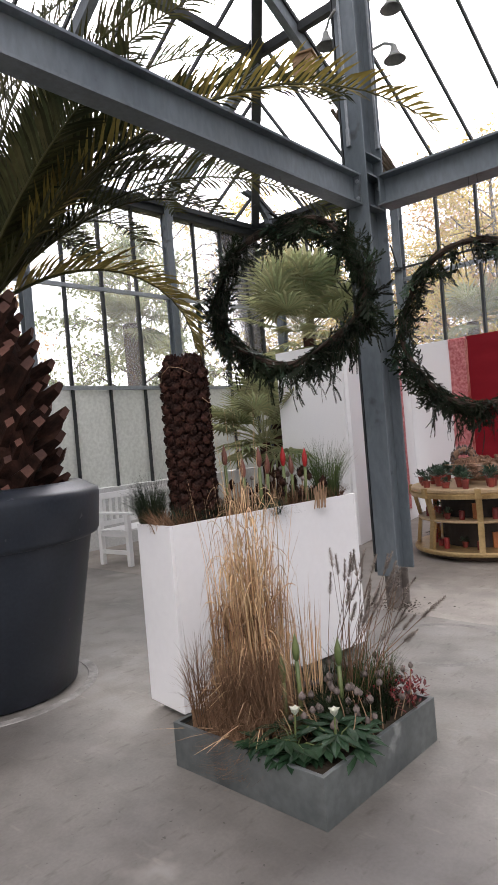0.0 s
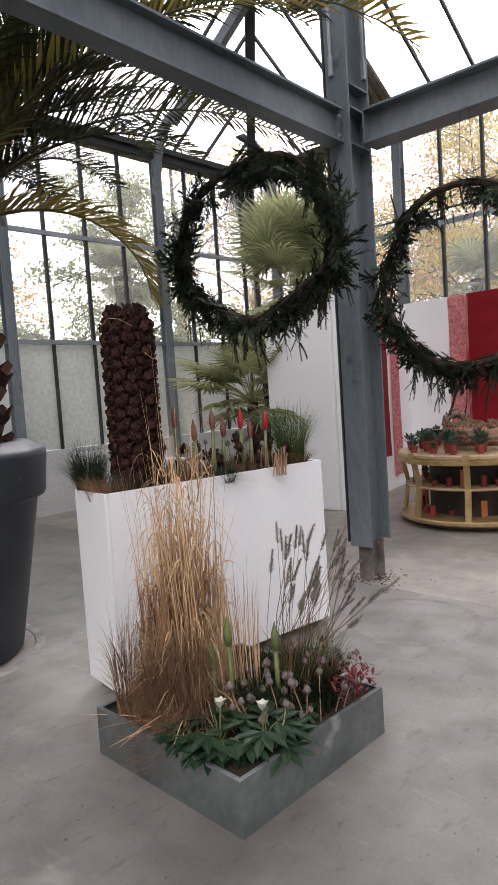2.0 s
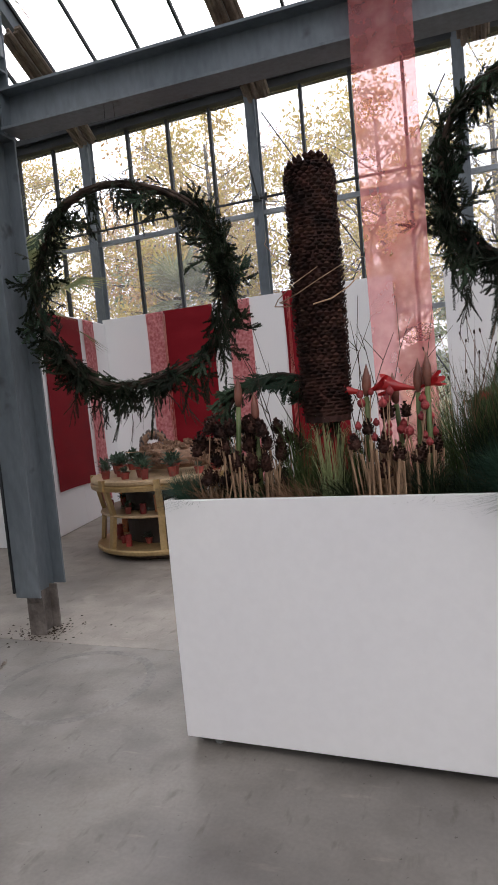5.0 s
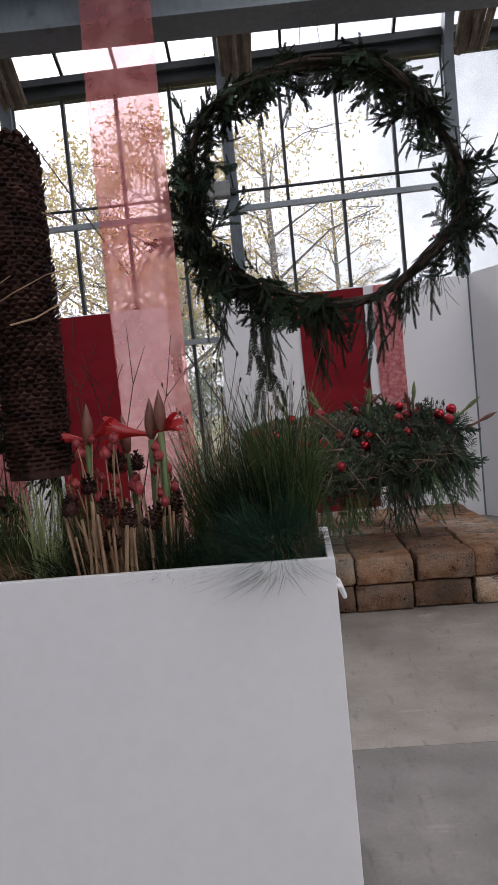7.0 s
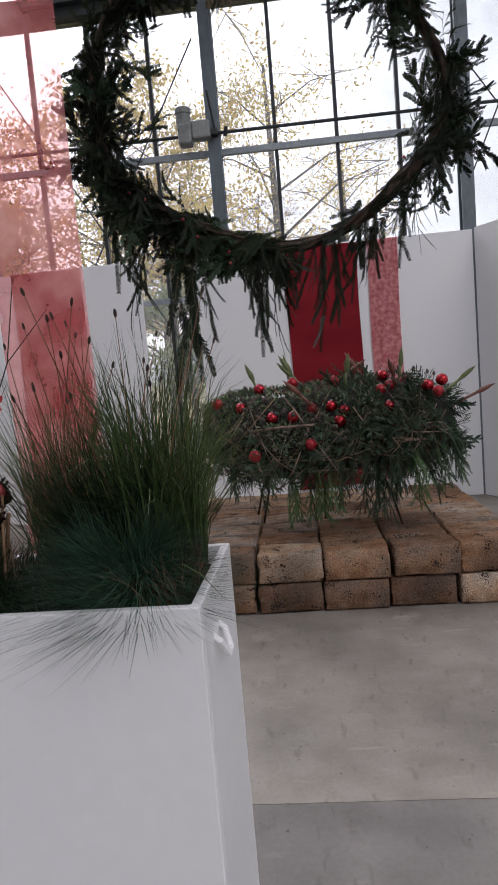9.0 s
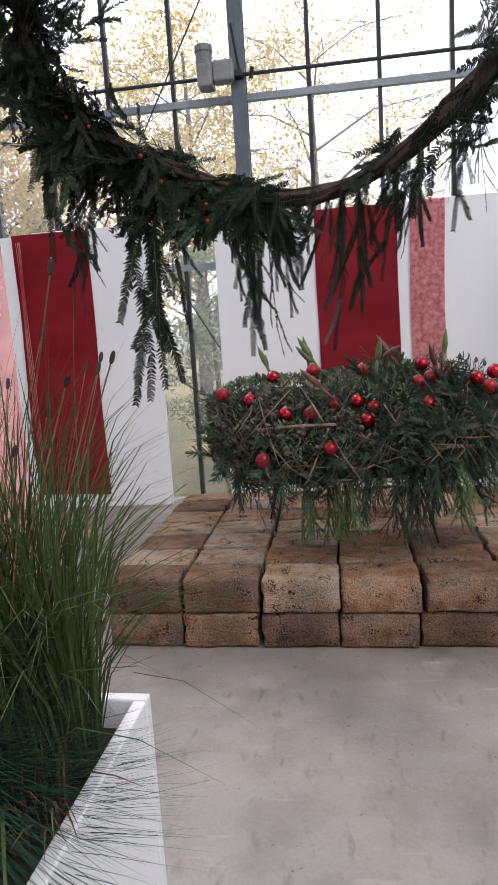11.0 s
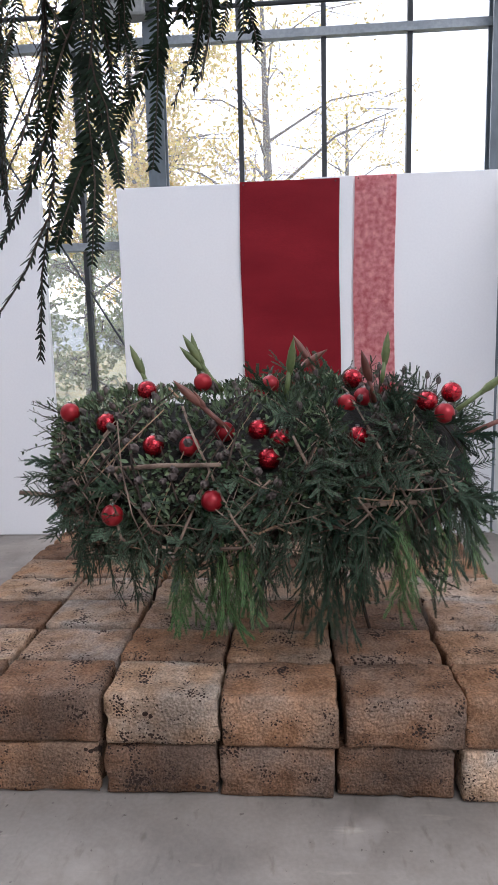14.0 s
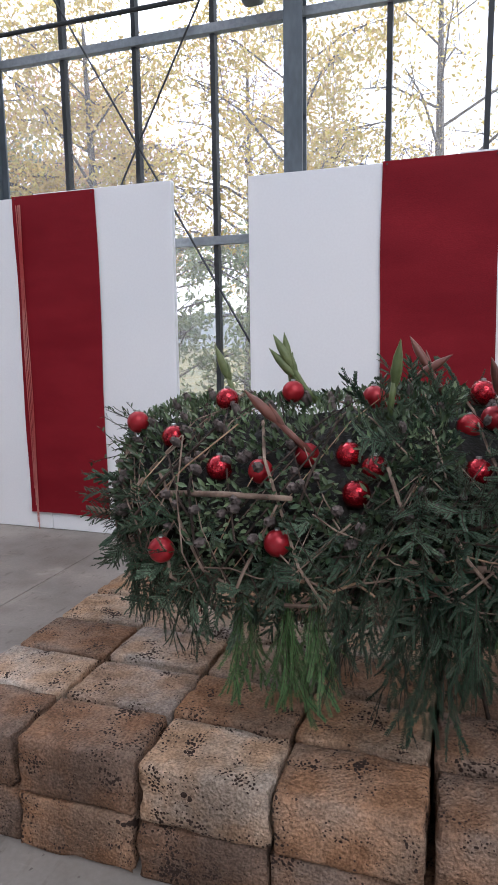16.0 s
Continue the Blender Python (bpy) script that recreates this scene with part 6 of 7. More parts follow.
for x_, y_, z_, s in BALLS:
    bauble(x_, y_ - 0.02, z_, 0.040 if s else 0.038, s)
for k, (u, v, d, h, red) in enumerate([(-0.10, 0.40, (-0.80, -0.2, 0.8), 0.15, 1), (-0.17, 0.55, (-0.75, 0.0, 0.8), 0.13, 0), (-0.19, 0.55, (-0.55, 0.0, 0.9), 0.15, 0), (0.14, 0.47, (0.15, -0.2, 1.0), 0.12, 0), (0.32, 0.58, (-0.6, 0.1, 1.0), 0.10, 1),
                                       (0.55, 0.48, (-0.3, -0.5, 1.0), 0.10, 1), (0.62, 0.6, (0.12, 0, 1.0), 0.12, 0), (0.92, 0.52, (0.8, 0, 0.6), 0.16, 0), (1.0, 0.45, (1.0, -0.1, 0.45), 0.18, 1), (-0.55, 0.58, (-0.4, 0, 1.0), 0.10, 0), (-0.28, 0.56, (-0.15, 0.0, 1.0), 0.12, 0), (0.1, 0.57, (0.9, 0, 0.6), 0.12, 1)]):
    p = nest_at(max(-0.99, min(0.99, u)), v, 0.97) + Vector((NX, NY, NZ))
    s_ = thing("amaryllis", "short amaryllis stalk with a pointed bud in the nest", "amaryllis", tuple(p), 0, group="buds in the nest")
    dd = Vector(d).normalized()
    part("stem", Geo().tube([(0, 0, 0), tuple(dd * h)], 0.011, 0.009, 8), BUD if red else STEM, s_, smooth=True)
    lf = Geo()
    lf.put(Geo().lathe([(0.010, 0), (0.017, 0.03), (0.014, 0.08), (0.001, 0.13)], 9), aim(dd * h, dd))
    lf.put(Geo().lathe([(0.006, 0), (0.010, 0.025), (0.007, 0.055), (0.001, 0.085)], 8), aim(dd * h * 0.8, dd + Vector((0.25, 0, 0.1))))
    part("bud", lf, BUD if red else STEM, s_, smooth=True)
alder = Geo()
scale_column(alder, 0.010, -0.014, 0.014, 4, 7, 0.009, 0.6, 0.3, 6)
alder.ball((0, 0, 0), 0.011, 7, 5, 1.4)
alder_me = mesh_of("alder_cone", alder, SEEDHEAD)
for k in range(100):
    u, v = nr.uniform(-0.92, 0.95), nr.uniform(0.22, 0.62)
    ob = tagged(part("alder_cone", alder_me, SEEDHEAD, nest), kind="stuff")
    ob.matrix_basis = aim(nest_at(u, v, 1.06), nest_out(u, v), nr.uniform(0, 6.28), nr.uniform(1.1, 1.7))
for k in range(14):
    u, v = nr.uniform(0.5, 0.85), nr.uniform(0.45, 0.6)
    p = nest_at(u, v, 0.98)
    q = p + Vector((nr.uniform(-0.04, 0.04), nr.uniform(-0.03, 0.03), nr.uniform(0.05, 0.12)))
    st_ = part("cone_stalk", Geo().tube([p, q], 0.0018, n=4), RIND, nest)
    ob = part("alder_cone", alder_me, SEEDHEAD, st_)
    ob.matrix_basis = Matrix.Translation(q)

# ---- gilded round stand with pots ----
GX, GY, GR = -3.09, 7.15, 0.78
etg = thing("display_stand", "round gilded wooden tiered display stand", "display stand", (GX, GY, 0))


def disc(r, z0, z1, edge=0.012):
    return Geo().lathe([(0.001, z0), (r - edge, z0), (r, z0 + edge), (r, z1 - edge), (r - edge, z1), (0.001, z1)], 56)


part("plinth_ring", disc(GR - 0.12, 0.0, 0.06), surface("dark_wood", (0.05, 0.03, 0.02), (0.10, 0.06, 0.04), 0.6), etg)
# added near-black cylinder that stands for the shade deep between the shelves
part("inner_drum", Geo().lathe([(0.46, 0.11), (0.46, 0.71)], 40), surface("shelf_shade", (0.02, 0.015, 0.012), (0.045, 0.032, 0.026), 0.7), etg, "added dark drum for the shade between the shelves")
part("base_shelf", disc(GR, 0.06, 0.11), GOLD, etg, smooth=False)
part("middle_shelf", disc(GR - 0.06, 0.40, 0.425), GOLDTOP, etg)
part("top_board", disc(GR, 0.71, 0.76), GOLDTOP, etg)
part("top_moulding", Geo().lathe([(GR - 0.02, 0.655), (GR + 0.005, 0.66), (GR + 0.012, 0.70), (GR - 0.01, 0.712)], 56), GOLD, etg)
for k in range(8):
    a = 0.35 + k * math.pi / 4
    g = Geo()
    for z0, z1, r0, r1 in ((0.11, 0.42, GR - 0.035, GR - 0.075), (0.42, 0.66, GR - 0.075, GR - 0.02), (0.66, 0.765, GR + 0.015, GR + 0.015)):
        m = Matrix.Rotation(a, 4, "Z")
        v = [(r0 - 0.025, -0.03, z0), (r0 + 0.012, -0.03, z0), (r0 + 0.012, 0.03, z0), (r0 - 0.025, 0.03, z0), (r1 - 0.025, -0.03, z1), (r1 + 0.012, -0.03, z1), (r1 + 0.012, 0.03, z1), (r1 - 0.025, 0.03, z1)]
        g.add([tuple(m @ Vector(p)) for p in v], [(3, 2, 1, 0), (4, 5, 6, 7), (0, 1, 5, 4), (1, 2, 6, 5), (2, 3, 7, 6), (3, 0, 4, 7)])
    part("curved_leg", g, GOLD, etg, "gilded curved upright")
gr = random.Random(5)


def potted(x_, y_, z_, r, h, n, spread, seed, leaf=FOLIAGE_DARK):
    rng = random.Random(seed)
    p = thing("potted_plant", "small red pot with a green rosette plant", "potted plant", (x_, y_, z_), rng.uniform(0, 360), group="pots on the stand")
    part("pot", Geo().lathe([(0.001, 0.001), (r * 0.72, 0.0), (r * 0.95, h * 0.82), (r * 1.05, h * 0.82), (r * 1.05, h), (r * 0.9, h), (r * 0.88, h * 0.9), (0.001, h * 0.9)], 20), TERRA, p, smooth=False)
    g_ = Geo()
    for _ in range(n):
        a = rng.uniform(0, 6.28)
        el = rng.uniform(0.1, 1.3)
        d = Vector((math.cos(a) * math.cos(el), math.sin(a) * math.cos(el), math.sin(el)))
        b_ = Vector((0, 0, h * 0.92)) + d * spread * rng.uniform(0.2, 0.75)
        g_.leaf(tuple(b_), tuple(b_ + (d + Vector((rng.uniform(-0.5, 0.5), rng.uniform(-0.5, 0.5), 0))) * spread * 0.4), (0.1, 0.1, 1), spread * 0.2)
    part("leaves", g_, leaf, p)


for k in range(13):
    a = 2.6 + k * 0.38
    rr = GR - 0.10 - 0.05 * (k % 2)
    potted(GX + rr * math.cos(a), GY + rr * math.sin(a), 0.76, gr.uniform(0.035, 0.055), gr.uniform(0.06, 0.10), 70, gr.uniform(0.06, 0.11), 600 + k, FOLIAGE_DARK if k % 3 else CYPRESS)
for k in range(5):
    a = 2.9 + k * 0.6
    rr = GR - 0.27
    potted(GX + rr * math.cos(a), GY + rr * math.sin(a), 0.76, 0.065, 0.11, 130, 0.13, 640 + k, FOLIAGE_DARK)
cw = thing("cone_wreath", "thick wreath of brown pine cones on the stand", "wreath", (GX + 0.12, GY + 0.12, 0.86), 0)
part("straw_ring", Geo().tube([(0.34 * math.cos(a), 0.34 * math.sin(a), 0.03) for a in np.linspace(0, 6.283, 33)], 0.10, n=10), CONE_PALE, cw)
cone_me2 = mesh_of("cone", cone_g, CONE_PALE)
for k in range(150):
    a, b = gr.uniform(0, 6.283), gr.uniform(-0.6, 3.5)
    o = Vector((math.cos(a), math.sin(a), 0))
    p = o * (0.34 + 0.11 * math.cos(b)) + Vector((0, 0, 0.03 + 0.11 * math.sin(b)))
    ob = part("cone", cone_me2, CONE_PALE, cw)
    ob.matrix_basis = aim(p, o * math.cos(b) + Vector((0, 0, math.sin(b))) + Vector((gr.uniform(-1, 1), gr.uniform(-1, 1), gr.uniform(-0.5, 0.5))), gr.uniform(0, 6.28), gr.uniform(0.75, 1.0))
cw2 = Geo().tube([(GX - 0.1, GY - 0.05, 0.95), (GX + 0.05, GY - 0.3, 1.06), (GX + 0.3, GY - 0.35, 0.98)], 0.004, 0.002, 5).tube([(GX - 0.3, GY - 0.3, 0.98), (GX + 0.1, GY - 0.36, 0.99), (GX + 0.5, GY - 0.2, 1.02)], 0.004, 0.002, 5)
tagged(part("bare_twig", cw2, CANE, None, "bare pale twigs laid on the cone wreath"), "", "twigs")
for z_, n_ in ((0.11, 16), (0.425, 18)):
    for k in range(n_):
        a = 2.5 + k * 5.0 / n_ + gr.uniform(-0.05, 0.05)
        rr = GR - 0.15 - gr.uniform(0, 0.16)
        c = (GX + rr * math.cos(a), GY + rr * math.sin(a), z_)
        if k % 4 == 3:
            potted(*c, 0.035, 0.06, 60, 0.08, 700 + k + int(z_ * 100))
        elif k % 7 == 2:
            b_ = thing("gift_box", "orange slim card box on the stand", "box", c, gr.uniform(0, 90), group="boxes on the stand")
            part("box_body", Geo().soft(-0.03, 0.03, -0.02, 0.02, 0, 0.15, 0.003), ORANGEBOX, b_)
            part("box_lid", Geo().soft(-0.032, 0.032, -0.022, 0.022, 0.15, 0.162, 0.002), ORANGEBOX, b_)
        else:
            h_ = gr.uniform(0.06, 0.16)
            cd = thing("candle", "dark red pillar candle on the stand", "candle", c, 0, group="candles on the stand")
            part("wax", Geo().lathe([(0.001, 0), (0.03, 0), (0.03, h_ - 0.004), (0.026, h_), (0.001, h_ - 0.004)], 16), CANDLE, cd)
            part("wick", Geo().tube([(0, 0, h_ - 0.004), (0.002, 0, h_ + 0.01)], 0.001, n=4), RIND, cd)
# small wreaths standing behind
for c, r_, mt, lb in (((-2.59, 7.6, 0.98), 0.12, CONE_PALE, "round wreath of pale dried seed heads"), ((-3.49, 7.6, 0.98), 0.12, CONE_PALE, "round wreath of pale dry blossoms")):
    sw = thing("dried_wreath", lb, "wreath", c, 20)
    part("ring", Geo().tube([(r_ * math.cos(a), 0, r_ * math.sin(a)) for a in np.linspace(0, 6.283, 25)], 0.04, n=8), mt, sw)
    g = Geo()
    for k in range(160):
        a, b = gr.uniform(0, 6.283), gr.uniform(0, 6.283)
        o = Vector((math.cos(a), 0, math.sin(a)))
        g.put(alder, Matrix.Translation(o * (r_ + 0.045 * math.cos(b)) + Vector((0, 0.045 * math.sin(b), 0))))
    tagged(part("seed_heads", g, SEEDHEAD, sw), kind="stuff")
    part("stand_rod", Geo().tube([(0, 0, -r_), (0, 0, 0.76 - c[2])], 0.005, n=6), CANE, sw)

# ---- white bench ----
bench = thing("garden_bench", "white wooden slatted garden bench by the glass", "bench", (-7.10, 4.80, 0), 6)
BL = 1.5
for y_ in (0.0, BL):
    part("front_leg", Geo().soft(0.48, 0.54, y_ - 0.03, y_ + 0.03, 0, 0.64, 0.004), WHITEWOOD, bench)
    part("back_leg", Geo().soft(-0.03, 0.03, y_ - 0.03, y_ + 0.03, 0, 0.90, 0.004), WHITEWOOD, bench)
    part("armrest", Geo().soft(-0.02, 0.60, y_ - 0.04, y_ + 0.04, 0.64, 0.67, 0.01), WHITEWOOD, bench)
    part("stretcher", Geo().soft(0.03, 0.48, y_ - 0.018, y_ + 0.018, 0.14, 0.19, 0.003), WHITEWOOD, bench)
    part("side_rail", Geo().soft(0.03, 0.48, y_ - 0.018, y_ + 0.018, 0.36, 0.43, 0.003), WHITEWOOD, bench)
for k in range(5):
    part("seat_slat", Geo().soft(0.05 + k * 0.095, 0.13 + k * 0.095, -0.04, BL + 0.04, 0.43, 0.452, 0.004), WHITEWOOD, bench)
part("top_rail", Geo().soft(-0.025, 0.02, 0.03, BL - 0.03, 0.82, 0.90, 0.005), WHITEWOOD, bench)
part("lower_rail", Geo().soft(-0.02, 0.015, 0.03, BL - 0.03, 0.48, 0.54, 0.004), WHITEWOOD, bench)
for k in range(14):
    y_ = 0.08 + k * (BL - 0.16) / 13
    part("back_slat", Geo().soft(-0.012, 0.008, y_ - 0.022, y_ + 0.022, 0.54, 0.82, 0.003), WHITEWOOD, bench)

# ---- palms ----
palm = thing("date_palm", "old date palm with stubby trunk and arching fronds", "palm tree", (PX, PY, 1.14))
part("trunk", Geo().lathe([(0.40, 0.0), (0.42, 0.3), (0.40, 0.9), (0.27, 1.25), (0.15, 1.45), (0.001, 1.5)], 28), PALMBARK, palm)
pr2 = random.Random(13)
stub = Geo()
stub.add([(-0.05, -0.03, 0), (0.05, -0.03, 0), (0.05, 0.02, 0), (-0.05, 0.02, 0), (-0.024, -0.022, 0.10), (0.024, -0.022, 0.10), (0.020, 0.006, 0.13), (-0.020, 0.006, 0.13)],
         [(0, 1, 5, 4), (1, 2, 6, 5), (2, 3, 7, 6), (3, 0, 4, 7)])
cut = Geo()
cut.add([(-0.024, -0.022, 0.1005), (0.024, -0.022, 0.1005), (0.020, 0.006, 0.1305), (-0.020, 0.006, 0.1305)], [(0, 1, 2, 3)])
stub_me, cut_me = mesh_of("frond_stub", stub, PALMBARK), mesh_of("cut_face", cut, PALMCUT)
for j in range(13):
    for i in range(13):
        a = 6.283 * (i + 0.5 * (j % 2) + pr2.uniform(-0.12, 0.12)) / 13
        z = 0.06 + j * 0.095
        rr = 0.41 if j < 9 else 0.39 - 0.035 * (j - 8)
        o = Vector((math.cos(a), math.sin(a), 0))
        ob = part("frond_stub", stub_me, PALMBARK, palm)
        ob.matrix_basis = aim(o * (rr - 0.03) + Vector((0, 0, z)), o * 0.9 + Vector((0, 0, 0.55 + 0.03 * j)), a - 1.57 + pr2.uniform(-0.3, 0.3), pr2.uniform(0.95, 1.35)) @ Matrix.Rotation(pr2.uniform(-0.25, 0.25), 4, "X") @ Matrix.Diagonal((1, 1, pr2.uniform(1.1, 1.9), 1))
        part("cut_face", cut_me, PALMCUT, ob)


def frond(length, elev, sag, seed, leafy=72, leaflet=0.36):
    """A feather frond along +x: rachis and leaflets."""
    rng = random.Random(seed)
    pts = []
    e = radians(elev)
    p = Vector((0, 0, 0))
    n = 14
    for i in range(n + 1):
        pts.append(p.copy())
        p = p + Vector((math.cos(e), 0, math.sin(e))) * length / n
        e -= radians(sag) / n * (0.4 + 1.4 * i / n)
    ra, lf = Geo().tube(pts, 0.016, 0.003, 6), Geo()
    for k in range(leafy):
        s = 0.16 + 0.83 * k / leafy
        f = s * n
        i = min(n - 1, int(f))
        q = pts[i].lerp(pts[i + 1], f - i)
        d = (pts[i + 1] - pts[i]).normalized()
        up = Vector((0, 1, 0)).cross(d) * -1
        ln = leaflet * (math.sin(math.pi * (0.12 + 0.8 * s)) * 0.85 + 0.2) * rng.uniform(0.85, 1.1)
        for sg in (-1, 1):
            v = (Vector((0, sg, 0)) * 0.75 + d * 0.75 + up * rng.uniform(0.1, 0.55)).normalized()
            w = d.cross(v).cross(v).normalized() * 0.011
            mid = q + v * ln * 0.5
            tip = q + v * ln + Vector((0, 0, -0.12 * ln))
            lf.add([tuple(q - w * 0.5), tuple(q + w * 0.5), tuple(mid + w), tuple(mid - w), tuple(tip)], [(0, 1, 2, 3)], [(3, 2, 4)])
    return ra, lf


FRONDS = []
for k, (ln, el, sg) in enumerate([(2.9, 72, 70), (3.2, 60, 85), (2.5, 50, 70), (3.0, 84, 50), (1.75, 34, 125), (3.5, 52, 100), (1.9, 62, 60)]):
    ra, lf = frond(ln, el, sg, 900 + k)
    FRONDS.append((mesh_of("frond", ra, FROND), mesh_of("frond_blade", lf, FROND), mesh_of("frond_blade", lf, FROND_DRY)))
for k in range(54):
    az = k * 137.5 + pr2.uniform(-12, 12)
    kind = (3, 0, 1, 2, 2)[k * 5 // 54]
    rm, lm, dm = FRONDS[kind]
    if -25 < (az + 180) % 360 - 180 < 100:
        rm, lm, dm = FRONDS[(3, 0, 6, 6)[k % 4]]
    dry = k in (33, 41)
    if k == 20:
        az, rm, lm, dm = 36, *FRONDS[5]
    if k == 33:
        az, rm, lm, dm = 55, *FRONDS[4]
    if -70 < (az + 180) % 360 - 180 < 5 and k % 3:
        continue
    ob = part("frond", rm, FROND, palm)
    a = radians(az)
    ob.matrix_basis = pose(0.1 * math.cos(a), 0.1 * math.sin(a), 1.25 + pr2.uniform(-0.1, 0.1), pr2.uniform(-25, 25), 0, az)
    part("frond_blade", dm if (dry or k == 20) else lm, FROND, ob, "yellowing leaflets" if dry else "")


for k, (az, kind, tilt) in enumerate([(42, 1, -12), (50, 0, 14), (58, 1, 6), (64, 5, -20), (72, 0, 10), (80, 1, -8), (88, 2, 12), (97, 0, -15), (108, 1, 5), (118, 2, -10)]):
    rm, lm, dm = FRONDS[kind]
    a = radians(az)
    ob = part("frond", rm, FROND, palm)
    ob.matrix_basis = pose(0.1 * math.cos(a), 0.1 * math.sin(a), 1.2 + 0.03 * (k % 4), tilt, 0, az)
    part("frond_blade", lm, FROND, ob)


def fan_leaf(g_, gs, at, az, el, stalk, size, rng, n=26):
    a, e = radians(az), radians(el)
    d = Vector((math.cos(a) * math.cos(e), math.sin(a) * math.cos(e), math.sin(e)))
    hub = Vector(at) + d * stalk
    gs.tube([at, tuple(Vector(at) + d * stalk * 0.5 + Vector((0, 0, 0.03))), tuple(hub)], 0.008, 0.005, 5)
    s = d.cross(Vector((0, 0, 1))).normalized()
    u = s.cross(d)
    for k in range(n):
        t = (k / (n - 1) - 0.5) * 4.6
        v = d * math.cos(t) + s * math.sin(t)
        ln = size * (0.8 + 0.25 * math.cos(t)) * rng.uniform(0.9, 1.08)
        w = v.cross(u).normalized() * size * 0.036
        lift = u * (0.10 * size)
        mid = hub + v * ln * 0.5 + lift
        tip = hub + v * ln + lift * 0.6 + Vector((0, 0, -0.12 * ln))
        g_.add([tuple(hub), tuple(mid + w), tuple(tip), tuple(mid - w), tuple(mid - u * 0.012)], (), [(0, 1, 4), (0, 4, 3), (1, 2, 4), (4, 2, 3)])


def fan_palm(label, at, trunk, leaves, size, seed, lo=-30, hi=80, r=0.09, stalk=0.5):
    rng = random.Random(seed)
    p = thing("fan_palm", label, "palm tree", at, 0, group="fan palms")
    part("trunk", Geo().tube([(0, 0, 0), (0.03, 0.02, trunk * 0.5), (0, 0, trunk)], r, r * 0.85, 12), PALMBARK, p)
    for k in range(leaves):
        g_, gs = Geo(), Geo()
        fan_leaf(g_, gs, (0, 0, trunk - 0.05 + 0.1 * rng.random()), k * 137.5, lo + (hi - lo) * rng.random(), stalk * rng.uniform(0.7, 1.2), size * rng.uniform(0.8, 1.15), rng)
        st_ = part("leaf_stalk", gs, FAN, p)
        part("fan", g_, FAN, st_)
    return p


fan_palm("tall fan palm with stiff green fans", (-5.85, 7.8, 0), 2.85, 46, 0.66, 1, -25, 85, 0.09, 0.85)
fan_palm("bushy fan palm with drooping green fans", (-6.2, 7.05, 0), 1.36, 38, 0.56, 2, -25, 80, 0.09, 0.75)
fan_palm("fan palm standing close to the side glass", (-7.05, 8.3, 0), 2.0, 18, 0.5, 3)
fan_palm("windmill palm growing outdoors by the glass", (-11.0, 8.5, -0.3), 4.3, 20, 0.62, 4, -40, 60, 0.2)
fan_palm("windmill palm outdoors behind the panels", (-5.0, 11.6, -0.3), 3.5, 20, 0.55, 5, -35, 70, 0.12)

# ---- outdoors ----
def tree(name, label, at, height, crown, leaf_mat, leaves, seed, leaf=0.16, droop=0.0, limbs=16, low=0.3):
    """A tapered trunk with limbs, and a ragged crown of single leaves in clumps."""
    rng = random.Random(seed)
    t = thing(name, label, "tree", at)
    tr_ = Geo().tube([(0, 0, 0), (0.1, 0.05, height * 0.4), (0.0, 0.1, height * 0.95)], height * 0.022, height * 0.004, 8)
    clumps = []
    for k in range(limbs):
        s = low + (0.95 - low) * k / limbs
        a = k * 2.4 + rng.uniform(-0.4, 0.4)
        ln = crown * (1.0 - 0.75 * max(0, s - 0.45)) * rng.uniform(0.65, 1.1)
        p0 = Vector((0.05, 0.05, height * s))
        p1 = p0 + Vector((math.cos(a) * ln * 0.55, math.sin(a) * ln * 0.55, ln * 0.35))
        p2 = p0 + Vector((math.cos(a) * ln, math.sin(a) * ln, ln * (0.45 - droop)))
        tr_.tube([p0, p1, p2], height * 0.008 * (1.1 - s), 0.008, 5)
        for j in range(9):
            q = p1.lerp(p2, rng.random()) if j % 3 else p0.lerp(p1, rng.uniform(0.5, 1))
            q = q + Vector((rng.gauss(0, 1), rng.gauss(0, 1), rng.gauss(0, 0.7))) * crown * 0.13
            tr_.tube([p1.lerp(p2, rng.random()), q], 0.012, 0.004, 4)
            clumps.append(q)
    part("trunk", tr_, TRUNK, t)
    n = leaves
    cl = np.array([tuple(c) for c in clumps])
    rs = np.random.RandomState(seed)
    c = cl[rs.randint(0, len(cl), n)] + rs.normal(0, 1, (n, 3)) * np.array([crown * 0.085, crown * 0.085, crown * 0.06])
    d = rs.normal(0, 1, (n, 3))
    d /= np.linalg.norm(d, axis=1)[:, None]
    e = np.cross(d, rs.normal(0, 1, (n, 3)))
    e /= np.linalg.norm(e, axis=1)[:, None]
    sz = leaf * rs.uniform(0.6, 1.2, (n, 1))
    v = np.stack([c - d * sz, c + e * sz * 0.45, c + d * sz, c - e * sz * 0.45], 1).reshape(-1, 3)
    g_ = Geo()
    g_.add(v, np.arange(4 * n).reshape(-1, 4))
    tagged(part("crown", g_, leaf_mat, t), kind="stuff")
    return t


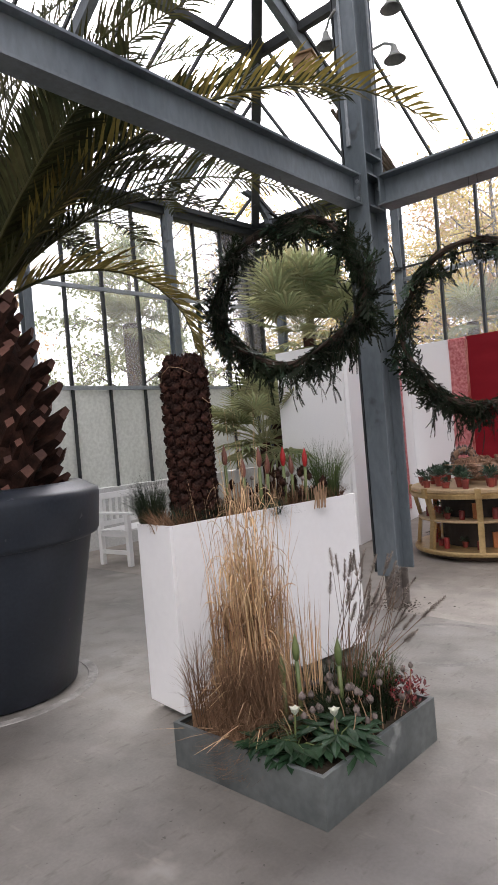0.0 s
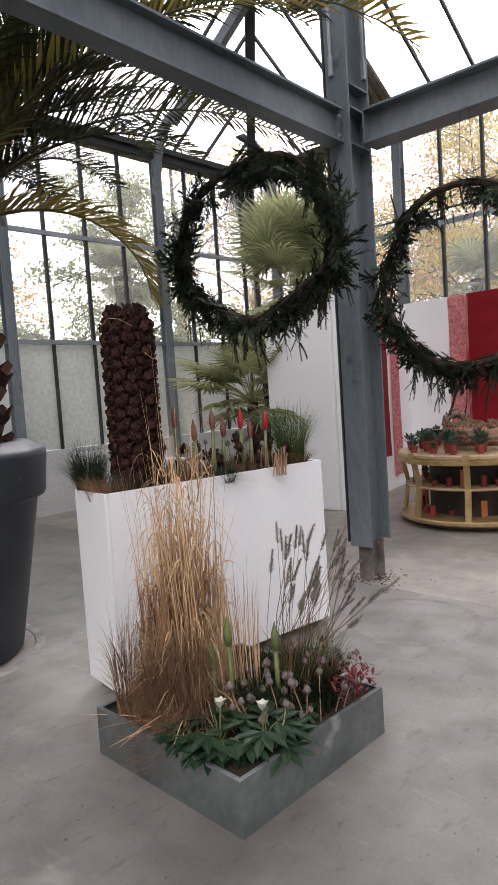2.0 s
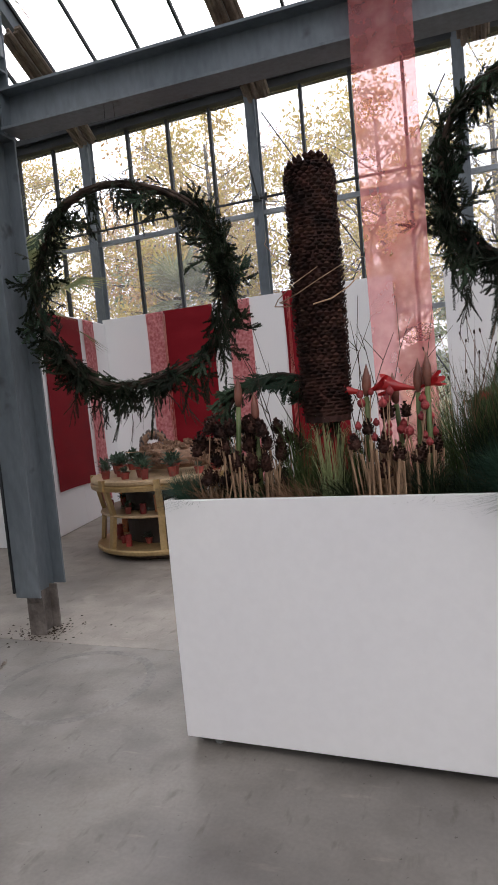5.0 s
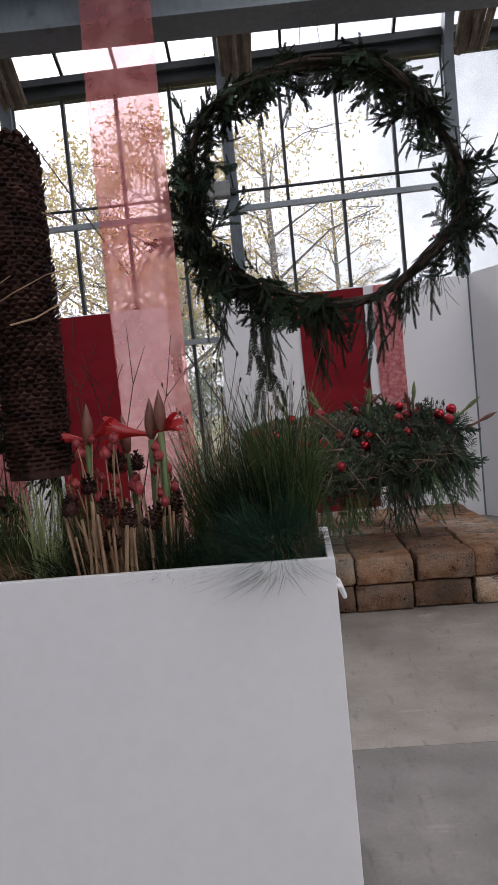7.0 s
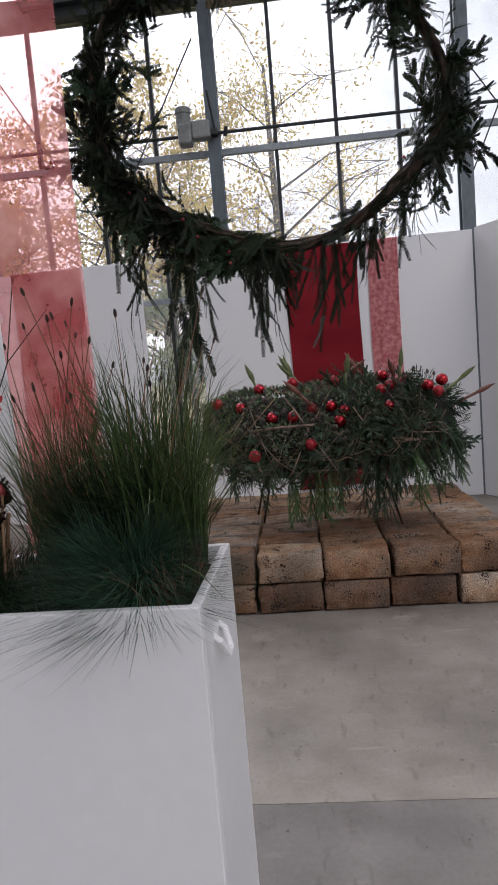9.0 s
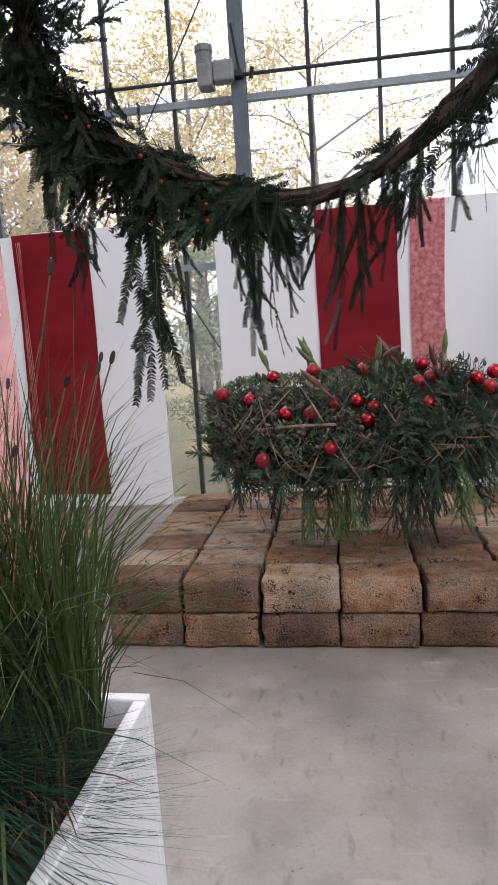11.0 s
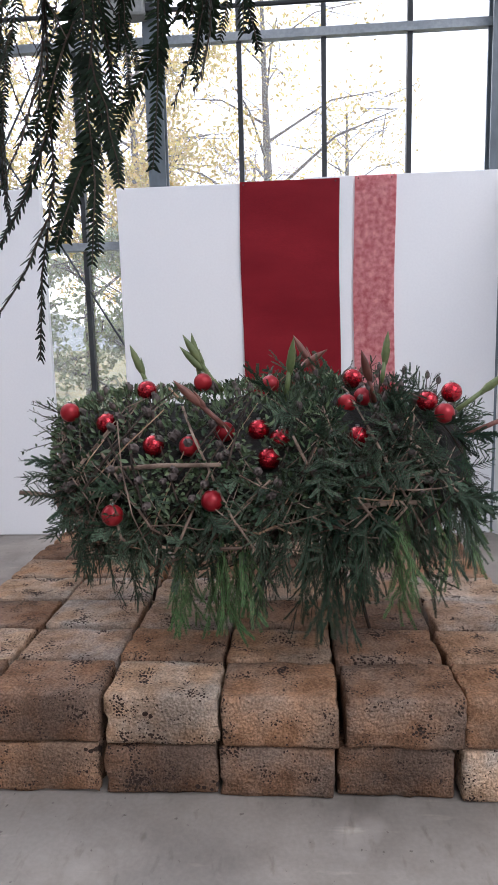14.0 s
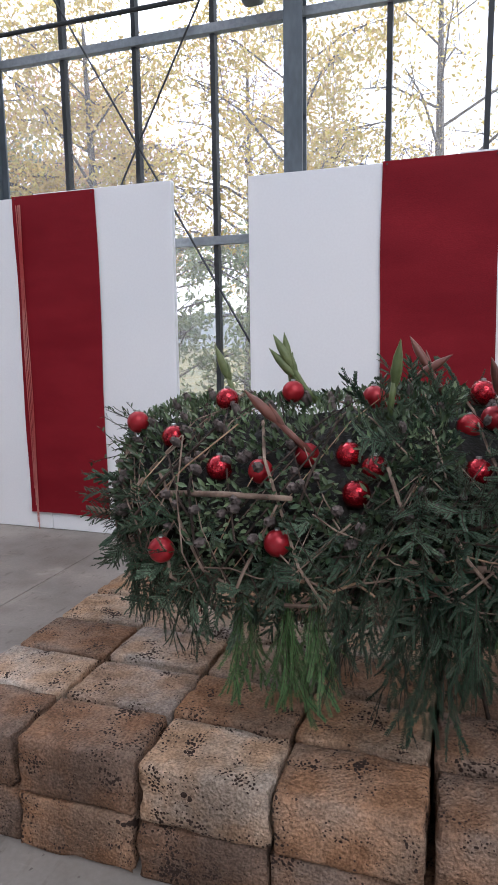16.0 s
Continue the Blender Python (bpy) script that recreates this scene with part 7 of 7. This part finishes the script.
ty = tree("yellow_tree", "tall yellow autumn tree beyond the glass", (-2.6, 19.0, -0.3), 9.0, 3.2, LEAF_YELLOW, 13000, 1, 0.07)
ts = tree("sparse_tree", "thinning yellow autumn tree with open branches", (0.2, 21.0, -0.3), 10.5, 3.4, LEAF_YELLOW, 3600, 2, 0.065)
to = tree("ochre_tree", "ochre autumn tree in the park", (-9.5, 22.0, -0.3), 9.5, 3.6, LEAF_OCHRE, 11000, 3, 0.08)
tb = tree("bare_tree", "bare mauve-brown tree in the park", (-6.0, 26.0, -0.3), 11.0, 3.6, LEAF_PINK, 5000, 4, 0.07, limbs=26)
tg = tree("green_tree", "dark green park tree beyond the side glass", (-15.0, 11.5, -0.3), 8.0, 2.6, LEAF_GREEN, 9000, 5, 0.08, droop=0.3)
bu = tree("shrub", "green and yellow shrub close to the glass", (-1.2, 12.6, -0.3), 3.2, 1.2, LEAF_GREEN, 5200, 6, 0.05, low=0.1)
for o, spots in ((ty, [(-7.0, 18.0, 30), (-13.0, 17.5, 140), (-17.5, 4.0, 70), (-5.0, 31.0, 200)]), (ts, [(3.0, 30.0, 100), (-17.0, 15.0, 10)]), (to, [(-15.0, 26.0, 60), (-24.0, 10.0, 120), (-22.0, 1.0, 10), (7.0, 62.0, 20), (10.5, 58.0, 90)]),
                 (tb, [(-12.0, 30.0, 45), (-20.0, 22.0, 80), (-26.0, 4.0, 150), (-19.0, -3.0, 200), (17.0, 60.0, 30), (-1.0, 38.0, 10)]), (tg, [(-19.5, 8.0, 90), (-12.0, 24.0, 10)]),
                 (bu, [(-3.0, 12.9, 60), (-6.8, 13.2, 130), (-9.5, 12.0, 20), (-10.8, 6.0, 200), (-11.0, 3.6, 90), (-11.5, 10.5, 0), (1.0, 13.5, 180), (-8.0, 14.0, 10)])):
    for x_, y_, a in spots:
        copy_thing(o, pose(x_, y_, -0.3, 0, 0, a))
# far hill; the haze of distance is painted in as a grey-blue colour
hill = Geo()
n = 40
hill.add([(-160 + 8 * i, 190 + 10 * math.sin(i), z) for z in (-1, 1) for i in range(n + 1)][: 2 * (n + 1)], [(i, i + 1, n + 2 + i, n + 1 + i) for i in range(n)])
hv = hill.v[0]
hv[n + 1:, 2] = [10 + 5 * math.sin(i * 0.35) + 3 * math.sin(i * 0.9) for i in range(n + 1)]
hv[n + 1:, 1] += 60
tagged(part("backdrop", hill, surface("hazed_woods", (0.22, 0.25, 0.26), (0.32, 0.33, 0.32), 1.0, 0, 0.05, 0.3, 0), None), "hazy wooded hill far behind the park", "backdrop", kind="structure")
